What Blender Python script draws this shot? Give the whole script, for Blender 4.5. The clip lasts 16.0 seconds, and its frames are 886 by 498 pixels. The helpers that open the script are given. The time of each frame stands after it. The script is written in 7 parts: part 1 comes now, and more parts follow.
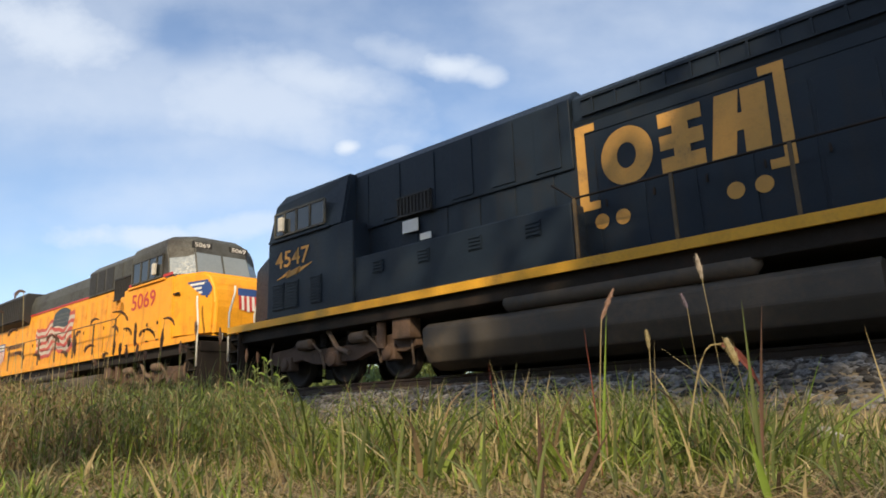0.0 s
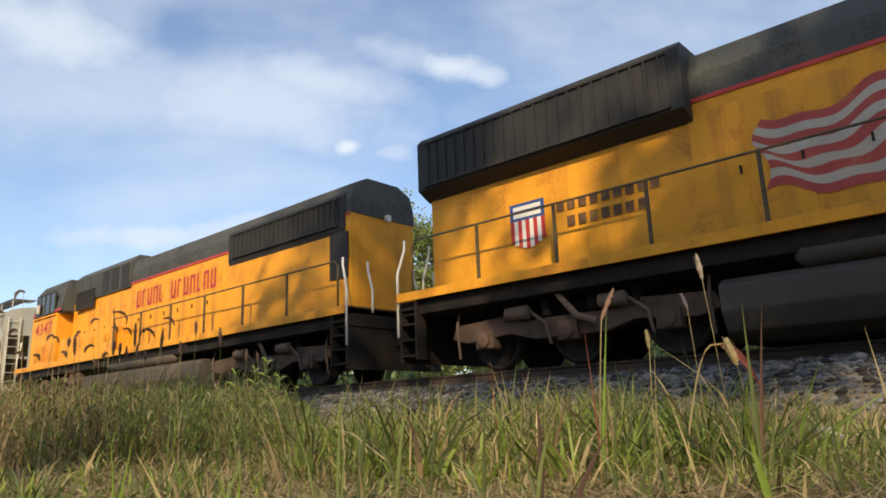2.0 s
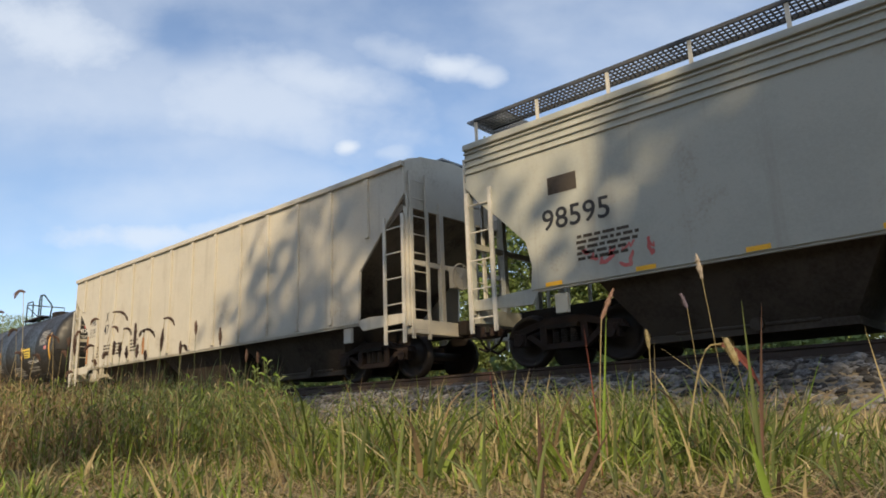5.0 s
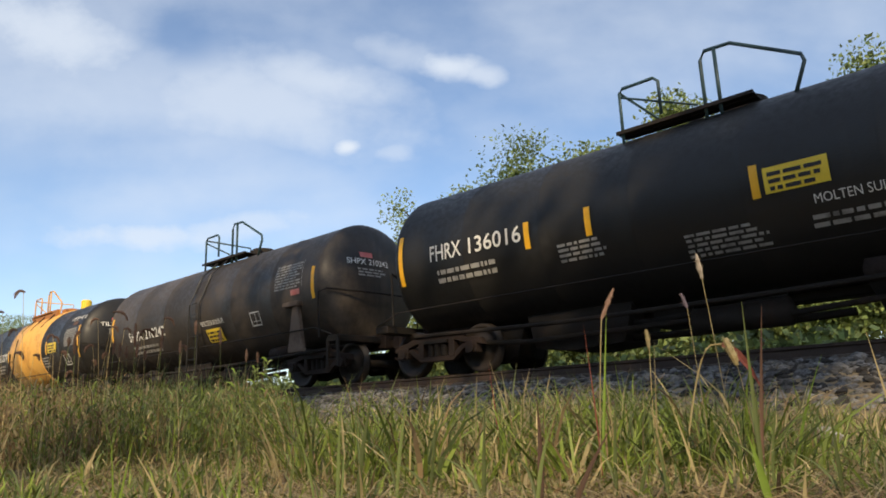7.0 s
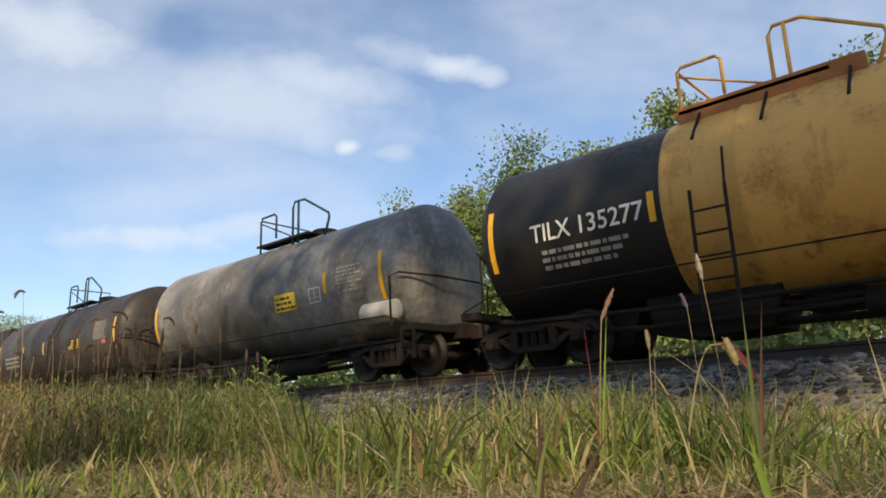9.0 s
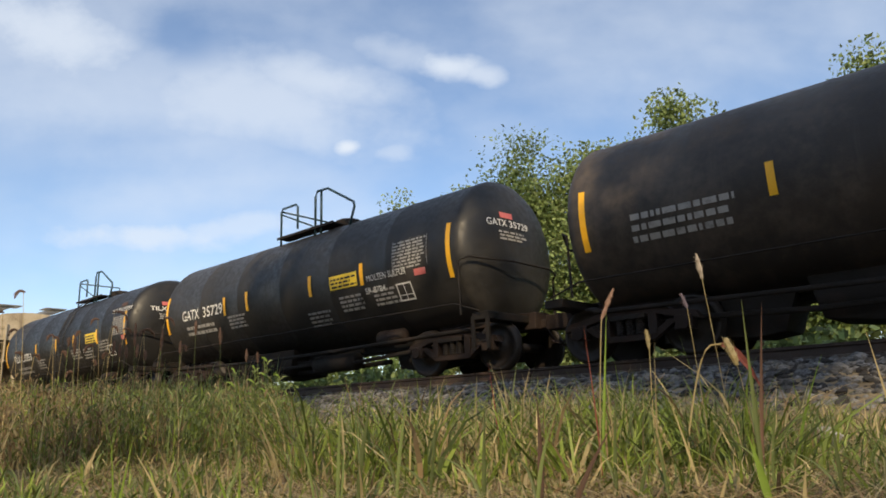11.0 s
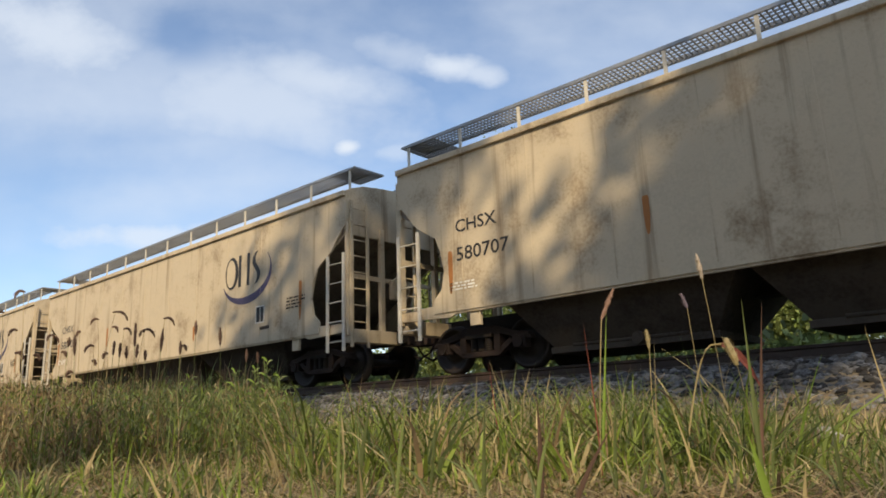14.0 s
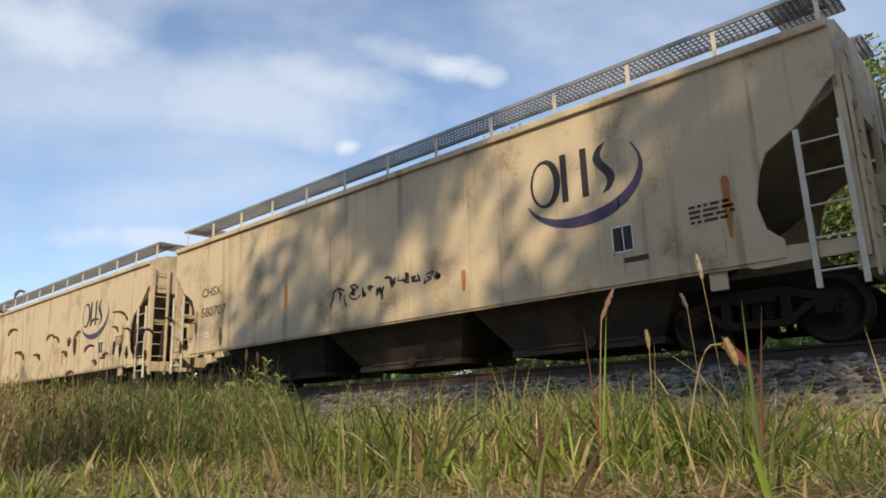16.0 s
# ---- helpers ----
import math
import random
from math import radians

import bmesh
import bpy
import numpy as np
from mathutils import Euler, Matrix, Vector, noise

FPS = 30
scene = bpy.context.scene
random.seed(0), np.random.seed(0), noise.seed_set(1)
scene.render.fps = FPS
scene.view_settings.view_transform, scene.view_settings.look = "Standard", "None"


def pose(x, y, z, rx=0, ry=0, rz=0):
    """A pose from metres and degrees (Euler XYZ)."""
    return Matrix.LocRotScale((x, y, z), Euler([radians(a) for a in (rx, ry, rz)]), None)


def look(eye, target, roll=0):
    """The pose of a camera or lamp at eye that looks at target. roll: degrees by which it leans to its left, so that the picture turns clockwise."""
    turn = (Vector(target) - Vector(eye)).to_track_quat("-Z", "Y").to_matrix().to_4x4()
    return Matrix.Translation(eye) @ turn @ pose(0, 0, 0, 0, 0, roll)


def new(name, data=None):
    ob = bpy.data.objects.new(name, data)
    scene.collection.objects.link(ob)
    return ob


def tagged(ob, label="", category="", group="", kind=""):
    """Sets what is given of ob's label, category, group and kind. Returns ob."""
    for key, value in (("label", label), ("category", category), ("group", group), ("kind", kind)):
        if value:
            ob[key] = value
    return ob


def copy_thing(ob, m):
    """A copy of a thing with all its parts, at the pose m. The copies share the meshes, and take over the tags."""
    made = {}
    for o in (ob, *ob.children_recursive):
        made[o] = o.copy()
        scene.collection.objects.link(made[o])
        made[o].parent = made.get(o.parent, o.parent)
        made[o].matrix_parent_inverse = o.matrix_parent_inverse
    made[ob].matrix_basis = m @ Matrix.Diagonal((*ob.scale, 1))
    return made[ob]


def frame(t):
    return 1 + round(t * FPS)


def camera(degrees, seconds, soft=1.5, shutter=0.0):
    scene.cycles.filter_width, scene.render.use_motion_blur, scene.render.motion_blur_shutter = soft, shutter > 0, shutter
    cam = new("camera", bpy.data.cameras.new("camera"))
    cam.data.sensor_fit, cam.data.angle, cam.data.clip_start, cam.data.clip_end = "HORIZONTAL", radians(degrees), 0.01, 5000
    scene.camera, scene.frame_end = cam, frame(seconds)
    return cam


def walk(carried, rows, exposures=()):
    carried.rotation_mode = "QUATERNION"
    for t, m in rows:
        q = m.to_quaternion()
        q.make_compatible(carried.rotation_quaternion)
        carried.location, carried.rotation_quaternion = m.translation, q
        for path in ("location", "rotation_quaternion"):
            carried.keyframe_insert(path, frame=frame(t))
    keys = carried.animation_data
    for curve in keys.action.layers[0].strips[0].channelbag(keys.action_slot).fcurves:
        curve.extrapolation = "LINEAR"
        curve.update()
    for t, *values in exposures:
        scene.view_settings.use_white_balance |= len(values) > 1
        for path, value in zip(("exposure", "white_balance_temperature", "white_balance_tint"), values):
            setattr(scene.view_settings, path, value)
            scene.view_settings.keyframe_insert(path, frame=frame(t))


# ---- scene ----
# World axes: x along the track in the direction of travel, y across it, z = 0 on the rail tops.
TRACK_Y = 11.146
SPEED = 14.135
SECONDS = 16.0
EYE = (0.0, 0.0, -0.738)
GROUND = -0.89
WAY = (-math.sin(radians(41.566)) * math.cos(radians(13.296)), math.cos(radians(41.566)) * math.cos(radians(13.296)), math.sin(radians(13.296)))
cam = camera(64.73, SECONDS, 1.75)
STAND = look(EYE, [e + 10 * w for e, w in zip(EYE, WAY)], -2.101)
walk(cam, [(0, STAND), (SECONDS, STAND)], [(0, 0.1), (3.8, 0.1), (5.2, 0.03), (SECONDS, 0.03)])

# ---- light ----
SUN_TURN, SUN_LIFT = -52.0, 33.0   # degrees: direction towards the sun from the x axis, height
SUN_WAY = Vector((math.cos(radians(SUN_TURN)) * math.cos(radians(SUN_LIFT)), math.sin(radians(SUN_TURN)) * math.cos(radians(SUN_LIFT)), math.sin(radians(SUN_LIFT))))
lamp = bpy.data.lights.new("sun", "SUN")
lamp.energy, lamp.angle, lamp.color = 5.0, radians(0.8), (1.0, 0.79, 0.50)
new("sun", lamp).matrix_world = look((0, 0, 60), Vector((0, 0, 60)) - SUN_WAY)


def node(tree, kind, inputs=None, **settings):
    n = tree.nodes.new(kind)
    if "operation" in settings:
        n.operation = settings["operation"]
    if "use_clamp" in settings:
        n.use_clamp = settings["use_clamp"]
    if "interpolation_type" in settings:
        n.interpolation_type = settings["interpolation_type"]
    if "data_type" in settings:
        n.data_type = settings["data_type"]
    for k, v in (inputs or {}).items():
        if isinstance(v, bpy.types.NodeSocket):
            tree.links.new(v, n.inputs[k])
        else:
            n.inputs[k].default_value = v
    return n


def maths(tree, op, a, b=0.0, clamp=False):
    return node(tree, "ShaderNodeMath", {0: a, 1: b}, operation=op, use_clamp=clamp).outputs[0]


def ramp(tree, value, lo, hi, to_lo=0.0, to_hi=1.0):
    return node(tree, "ShaderNodeMapRange", {"Value": value, "From Min": lo, "From Max": hi, "To Min": to_lo, "To Max": to_hi}, interpolation_type="SMOOTHSTEP").outputs[0]


def mix(tree, fac, a, b):
    n = node(tree, "ShaderNodeMix", data_type="RGBA")
    for k, v in ((0, fac), (6, a), (7, b)):
        if isinstance(v, bpy.types.NodeSocket):
            tree.links.new(v, n.inputs[k])
        else:
            n.inputs[k].default_value = (*v, 1) if isinstance(v, (tuple, list)) and len(v) == 3 else v
    return n.outputs[2]


def make_sky():
    """Clear sky with thin streaks and small bright heaps of cloud."""
    world = bpy.data.worlds.new("sky")
    scene.world = world
    world.use_nodes = True
    t = world.node_tree
    t.nodes.clear()
    sky = node(t, "ShaderNodeTexSky")
    sky.sky_type, sky.sun_disc, sky.sun_elevation, sky.sun_rotation = "NISHITA", False, radians(SUN_LIFT), radians(90 - SUN_TURN)
    sky.air_density, sky.dust_density, sky.ozone_density = 1.0, 0.5, 2.8
    way = node(t, "ShaderNodeTexCoord").outputs["Generated"]
    side, up, ahead = [STAND.to_3x3() @ Vector(v) for v in ((1, 0, 0), (0, 1, 0), (0, 0, -1))]

    def along(axis):
        return node(t, "ShaderNodeVectorMath", {0: way, 1: axis}, operation="DOT_PRODUCT").outputs["Value"]
    depth = maths(t, "MAXIMUM", along(ahead), 0.15)
    px = maths(t, "DIVIDE", along(side), depth)
    py = maths(t, "DIVIDE", along(up), depth)
    flat = node(t, "ShaderNodeCombineXYZ", {0: px, 1: py, 2: 0.0}).outputs[0]

    def wisps(scale, stretch, detail, turn):
        m = node(t, "ShaderNodeMapping", {"Vector": flat, "Rotation": (0, 0, radians(turn)), "Scale": (scale / stretch, scale, 1.0)})
        return node(t, "ShaderNodeTexNoise", {"Vector": m.outputs[0], "Scale": 1.0, "Detail": detail, "Roughness": 0.55}).outputs["Fac"]
    wide = wisps(2.6, 2.2, 4, 12)
    fine = wisps(9.0, 1.6, 6, 8)
    puff = wisps(14.0, 1.4, 7, 0)

    def blob(x, y, w, h, turn, rough):
        c, s = math.cos(radians(turn)), math.sin(radians(turn))
        dx, dy = maths(t, "SUBTRACT", px, x), maths(t, "SUBTRACT", py, y)
        a = maths(t, "DIVIDE", maths(t, "ADD", maths(t, "MULTIPLY", dx, c), maths(t, "MULTIPLY", dy, s)), w)
        b = maths(t, "DIVIDE", maths(t, "SUBTRACT", maths(t, "MULTIPLY", dy, c), maths(t, "MULTIPLY", dx, s)), h)
        r = maths(t, "SQRT", maths(t, "ADD", maths(t, "MULTIPLY", a, a), maths(t, "MULTIPLY", b, b)))
        r = maths(t, "ADD", r, maths(t, "MULTIPLY", maths(t, "SUBTRACT", puff, 0.5), rough * 2.2))
        return ramp(t, r, 1.25, 0.1)
    cover = ramp(t, maths(t, "ADD", maths(t, "MULTIPLY", wide, 0.75), maths(t, "MULTIPLY", fine, 0.25)), 0.32, 0.68, 0.0, 0.60)
    for x, y, w, h, turn, rough, amount in CLOUDS:
        one = maths(t, "MULTIPLY", blob(x, y, w, h, turn, rough), amount)
        cover = maths(t, "MAXIMUM", cover, one)
    for x, y, w, h, turn, rough, amount in CLEAR:
        keep = maths(t, "SUBTRACT", 1.0, maths(t, "MULTIPLY", blob(x, y, w, h, turn, rough), amount))
        cover = maths(t, "MULTIPLY", cover, keep)
    low = ramp(t, node(t, "ShaderNodeSeparateXYZ", {0: way}).outputs[2], 0.26, 0.0, 0.0, 0.30)
    cover = maths(t, "MAXIMUM", cover, low)
    colour = mix(t, cover, sky.outputs[0], (4.8, 5.2, 5.75))
    back = node(t, "ShaderNodeBackground", {"Color": colour, "Strength": SKY_STRENGTH})
    t.links.new(back.outputs[0], node(t, "ShaderNodeOutputWorld").inputs[0])


SKY_STRENGTH = 0.165
# cloud places in the plane of the view: x, y, half width, half height, turn, roughness, amount
CLOUDS = [(0.005, 0.262, 0.075, 0.026, -7, 0.75, 0.85), (0.055, 0.250, 0.055, 0.020, -12, 0.8, 0.7), (-0.06, 0.278, 0.10, 0.034, -10, 0.7, 0.5), (-0.137, 0.146, 0.028, 0.016, 8, 0.8, 0.95), (-0.072, 0.138, 0.040, 0.017, 0, 1.0, 0.5),
          (-0.43, 0.018, 0.17, 0.028, -3, 1.0, 0.75), (-0.28, 0.03, 0.2, 0.03, 6, 1.0, 0.6), (-0.57, 0.31, 0.22, 0.08, -14, 0.6, 0.8), (-0.28, 0.21, 0.30, 0.10, -8, 0.5, 0.68), (-0.18, 0.24, 0.16, 0.06, -10, 0.5, 0.72)]
CLEAR = [(0.35, 0.10, 0.35, 0.14, 15, 0.6, 0.75), (-0.38, 0.31, 0.07, 0.05, -20, 0.8, 0.7), (-0.62, 0.12, 0.2, 0.09, 0, 0.6, 0.5)]
make_sky()

# ---- materials ----
def surface(name, colour, rough=0.6, metal=0.0, spots=None, spot_at=0.62, scale=3.0, vary=0.18, bump=0.15, streak=0.0, island=0.0, gloss=0.5, bump_size=40.0):
    """A painted or raw surface: base colour with large and small variation, stains of a second colour, fine relief."""
    m = bpy.data.materials.new(name)
    m.use_nodes = True
    t = m.node_tree
    b = t.nodes["Principled BSDF"]
    at = node(t, "ShaderNodeTexCoord").outputs["Object"]
    big = node(t, "ShaderNodeTexNoise", {"Vector": at, "Scale": scale * 0.35, "Detail": 5.0, "Roughness": 0.6}).outputs["Fac"]
    fine = node(t, "ShaderNodeTexNoise", {"Vector": at, "Scale": scale * 6, "Detail": 4.0, "Roughness": 0.65}).outputs["Fac"]
    tone = maths(t, "ADD", maths(t, "MULTIPLY", big, 1.2), maths(t, "MULTIPLY", fine, 0.8))
    tone = ramp(t, tone, 0.6, 1.4, 1 - vary, 1 + vary)
    if island:
        lot = maths(t, "ADD", node(t, "ShaderNodeNewGeometry").outputs["Random Per Island"], node(t, "ShaderNodeObjectInfo").outputs["Random"])
        lot = maths(t, "FRACT", lot, 0.0)
        tone = maths(t, "MULTIPLY", tone, ramp(t, lot, 0, 1, 1 - island, 1 + island))
    c = node(t, "ShaderNodeVectorMath", {0: (*colour,), "Scale": tone}, operation="SCALE").outputs[0]
    if spots:
        wear = maths(t, "ADD", maths(t, "MULTIPLY", big, 0.72), maths(t, "MULTIPLY", fine, 0.28))
        c = mix(t, ramp(t, wear, spot_at - 0.10, spot_at + 0.17, 0.0, 0.9), c, spots)
    if streak:
        m2 = node(t, "ShaderNodeMapping", {"Vector": at, "Scale": (3.2, 3.2, 0.16)})
        run = node(t, "ShaderNodeTexNoise", {"Vector": m2.outputs[0], "Scale": 1.0, "Detail": 6.0, "Roughness": 0.62}).outputs["Fac"]
        c = mix(t, ramp(t, run, 0.52, 0.75, 0.0, streak), c, spots or (0.05, 0.035, 0.025))
    t.links.new(c, b.inputs["Base Color"])
    r = ramp(t, fine, 0.3, 0.7, max(rough - 0.12, 0.05), min(rough + 0.12, 1))
    t.links.new(r, b.inputs["Roughness"])
    b.inputs["Metallic"].default_value = metal
    b.inputs["Specular IOR Level"].default_value = gloss
    if bump:
        relief = node(t, "ShaderNodeTexNoise", {"Vector": at, "Scale": bump_size, "Detail": 3.0}).outputs["Fac"]
        t.links.new(node(t, "ShaderNodeBump", {"Height": relief, "Strength": bump, "Distance": 0.02}).outputs[0], b.inputs["Normal"])
    return m


RUST = (0.13, 0.055, 0.028)
M = {
    "navy": surface("dark blue locomotive paint", (0.009, 0.0165, 0.028), 0.5, gloss=0.3, spots=(0.02, 0.019, 0.018), spot_at=0.6, streak=0.35),
    "gold": surface("yellow stripe paint", (0.62, 0.33, 0.02), 0.5, spots=(0.10, 0.06, 0.03), spot_at=0.62),
    "gold_dull": surface("faded yellow lettering", (0.50, 0.27, 0.06), 0.6, spots=(0.08, 0.06, 0.04), spot_at=0.6, scale=6),
    "yellow": surface("armour yellow locomotive paint", (0.84, 0.375, 0.022), 0.55, gloss=0.35, spots=(0.40, 0.14, 0.022), spot_at=0.56, streak=0.45, vary=0.18),
    "roof_grey": surface("sooty grey roof paint", (0.075, 0.078, 0.07), 0.65, spots=(0.025, 0.022, 0.018), spot_at=0.5, streak=0.4),
    "soot": surface("soot black grille", (0.024, 0.023, 0.022), 0.7, spots=(0.04, 0.03, 0.02)),
    "red": surface("red lettering paint", (0.48, 0.035, 0.03), 0.5, spots=(0.25, 0.08, 0.02), spot_at=0.62, scale=6),
    # under, truck and tread: shade beneath the cars is put into these colours
    "under": surface("grimy underframe darkened for shade", (0.018, 0.015, 0.013), 0.75, gloss=0.25, spots=(0.04, 0.024, 0.017), spot_at=0.58, scale=5, bump=0.3),
    "truck": surface("rusty brown casting darkened for shade", (0.03, 0.019, 0.015), 0.8, gloss=0.25, spots=(0.015, 0.012, 0.011), spot_at=0.5, scale=6, bump=0.4),
    "tread": surface("worn steel darkened for shade", (0.024, 0.018, 0.015), 0.6, 0.2, spots=(0.012, 0.010, 0.009), spot_at=0.55, scale=7),
    "fueltank": surface("dusty fuel tank", (0.06, 0.052, 0.043), 0.7, spots=(0.15, 0.11, 0.075), spot_at=0.58, scale=1.6),
    "cream": surface("dusty cream hopper paint", (0.53, 0.45, 0.325), 0.65, gloss=0.3, spots=(0.19, 0.135, 0.08), spot_at=0.56, streak=0.85, vary=0.14),
    "hopgrey": surface("light grey hopper paint", (0.385, 0.39, 0.345), 0.65, gloss=0.3, spots=(0.24, 0.21, 0.17), spot_at=0.62, streak=0.35, vary=0.10),
    "hopwhite": surface("dirty white hopper paint", (0.50, 0.47, 0.40), 0.65, gloss=0.3, spots=(0.30, 0.26, 0.20), spot_at=0.6, streak=0.45, vary=0.10),
    "hopin": surface("stained slope sheet with recess shade", (0.21, 0.175, 0.135), 0.7, spots=(0.05, 0.035, 0.025), spot_at=0.5, streak=0.4),
    "grate": surface("galvanised grating", (0.30, 0.31, 0.32), 0.5, 0.6),
    "tank": surface("sooty black tank paint", (0.0155, 0.0148, 0.0142), 0.48, gloss=0.4, spots=(0.032, 0.027, 0.023), spot_at=0.6, scale=1.4, streak=0.25),
    # tankdusty: pale spots are dust, brightened to paint in sun glints
    "tankdusty": surface("dusty black tank paint with glint spots", (0.032, 0.027, 0.024), 0.55, gloss=0.4, spots=(0.11, 0.088, 0.07), spot_at=0.52, scale=1.2, streak=0.35),
    "tankgrey": surface("grey dusted tank paint", (0.11, 0.104, 0.098), 0.5, gloss=0.4, spots=(0.40, 0.385, 0.36), spot_at=0.52, scale=1.0, streak=0.35),
    "tankband": surface("sulfur stained yellow tank jacket", (0.74, 0.41, 0.09), 0.55, spots=(0.26, 0.10, 0.025), spot_at=0.54, scale=2.6, streak=1.0),
    "white": surface("white stencil paint", (0.72, 0.71, 0.67), 0.6, vary=0.08, spots=(0.3, 0.28, 0.25), spot_at=0.66, scale=8),
    "dullwhite": surface("faded small stencil", (0.36, 0.35, 0.33), 0.7, vary=0.15, spots=(0.08, 0.08, 0.08), spot_at=0.55, scale=14),
    "reflect": surface("yellow reflective strip", (0.85, 0.45, 0.02), 0.4, vary=0.08, spots=(0.3, 0.15, 0.02), spot_at=0.7, scale=8),
    "placard": surface("yellow placard", (0.75, 0.55, 0.04), 0.5, vary=0.1, spots=(0.3, 0.22, 0.05), spot_at=0.66, scale=8),
    "black": surface("black lettering", (0.02, 0.02, 0.022), 0.6),
    "purple": surface("violet swoosh", (0.05, 0.042, 0.10), 0.6, vary=0.15, spots=(0.16, 0.14, 0.16), spot_at=0.66, scale=5),
    "blue": surface("blue shield paint", (0.03, 0.07, 0.24), 0.5),
    "spray_red": surface("faded red spray paint", (0.55, 0.13, 0.12), 0.6, spots=(0.45, 0.3, 0.27), spot_at=0.55, scale=6),
    "glass": surface("dark cab glass", (0.02, 0.025, 0.028), 0.08, bump=0.0, gloss=0.8),
    "silver": surface("pale worn handrail", (0.55, 0.52, 0.45), 0.5),
    "rail": surface("rusty rail side", (0.04, 0.026, 0.02), 0.75, spots=(0.05, 0.03, 0.02), spot_at=0.5, scale=6),
    "railtop": surface("polished rail head", (0.42, 0.38, 0.34), 0.28, 1.0),
    "tie": surface("weathered oak tie", (0.10, 0.08, 0.062), 0.85, spots=(0.04, 0.03, 0.025), scale=5, bump=0.5),
    "stone": surface("grey limestone ballast", (0.14, 0.137, 0.132), 0.9, gloss=0.2, spots=(0.04, 0.035, 0.032), spot_at=0.47, scale=9, island=0.85, bump=0.5),
    "soil": surface("dry soil with thatch", (0.16, 0.125, 0.075), 0.95, spots=(0.30, 0.23, 0.13), spot_at=0.55, scale=8, bump=0.8),
    "grass": surface("green grass", (0.165, 0.215, 0.036), 0.55, scale=4, island=0.5, bump=0, vary=0.25),
    "grassdark": surface("deep green weeds", (0.145, 0.185, 0.06), 0.6, scale=4, island=0.4, bump=0, vary=0.2),
    "straw": surface("dry straw", (0.42, 0.345, 0.18), 0.7, scale=4, island=0.35, bump=0),
    "seed": surface("brown seed head", (0.09, 0.05, 0.035), 0.8, scale=9, island=0.3, bump=0),
    "leaf": surface("tree leaf", (0.15, 0.205, 0.06), 0.55, scale=2, island=0.5, bump=0, vary=0.2),
    "leafwarm": surface("sunlit tree leaf", (0.205, 0.26, 0.085), 0.55, scale=2, island=0.5, bump=0, vary=0.2),
    "weedbrown": surface("browning weed stems", (0.24, 0.165, 0.085), 0.7, scale=4, island=0.4, bump=0),
    "boarddark": surface("dark steel running board", (0.06, 0.062, 0.066), 0.6),
    "redleaf": surface("reddened dry grass leaf", (0.26, 0.075, 0.055), 0.6, scale=9, bump=0, vary=0.3),
    "freshleaf": surface("fresh green grass leaf", (0.20, 0.30, 0.045), 0.5, scale=9, bump=0, vary=0.2),
    "bark": surface("tree bark", (0.11, 0.085, 0.06), 0.9, scale=5, bump=0.6),
}
for key in ("grass", "grassdark", "straw", "weedbrown", "redleaf", "freshleaf", "leaf", "leafwarm"):
    tree = M[key].node_tree
    body = tree.nodes["Principled BSDF"]
    out = tree.nodes["Material Output"]
    thin = node(tree, "ShaderNodeBsdfTranslucent")
    tree.links.new(body.inputs["Base Color"].links[0].from_socket, thin.inputs[0])
    both = node(tree, "ShaderNodeMixShader", {0: 0.38, 1: body.outputs[0], 2: thin.outputs[0]})
    tree.links.new(both.outputs[0], out.inputs[0])


# ---- mesh tools ----
def link(name, bm, material, parent=None, label="", smooth=False):
    me = bpy.data.meshes.new(name)
    bm.to_mesh(me)
    bm.free()
    me.materials.append(M[material])
    if smooth:
        for p in me.polygons:
            p.use_smooth = True
    ob = new(name, me)
    if parent:
        ob.parent = parent
    return tagged(ob, label)


def part(name, bm, material, parent, label="", smooth=False):
    return link(name, bm, material, parent, label, smooth)


def box(x0, x1, y0, y1, z0, z1, bm=None, bevel=0.0):
    b = bmesh.new()
    vs = bmesh.ops.create_cube(b, size=1)["verts"]
    for v in vs:
        v.co = Vector(((x0 + x1) / 2 + v.co.x * (x1 - x0), (y0 + y1) / 2 + v.co.y * (y1 - y0), (z0 + z1) / 2 + v.co.z * (z1 - z0)))
    if bevel:
        bmesh.ops.bevel(b, geom=b.edges[:], offset=bevel, segments=2, affect="EDGES", profile=0.6)
    return join(b, bm)


def join(b, bm):
    if bm is None:
        return b
    me = bpy.data.meshes.new("tmp")
    b.to_mesh(me)
    b.free()
    bm.from_mesh(me)
    bpy.data.meshes.remove(me)
    return bm


def prism(points, y0, y1, bm=None, bevel=0.0, axis="y"):
    """A polygon in x, z (or y, z when axis is x) pushed from y0 to y1."""
    b = bmesh.new()
    def at(p, d):
        return (p[0], d, p[1]) if axis == "y" else ((d, p[0], p[1]) if axis == "x" else (p[0], p[1], d))
    a = [b.verts.new(at(p, y0)) for p in points]
    c = [b.verts.new(at(p, y1)) for p in points]
    n = len(points)
    b.faces.new(a)
    b.faces.new(c[::-1])
    for i in range(n):
        b.faces.new((a[i], c[i], c[(i + 1) % n], a[(i + 1) % n]))
    bmesh.ops.recalc_face_normals(b, faces=b.faces[:])
    if bevel:
        bmesh.ops.bevel(b, geom=b.edges[:], offset=bevel, segments=2, affect="EDGES", profile=0.6)
    return join(b, bm)


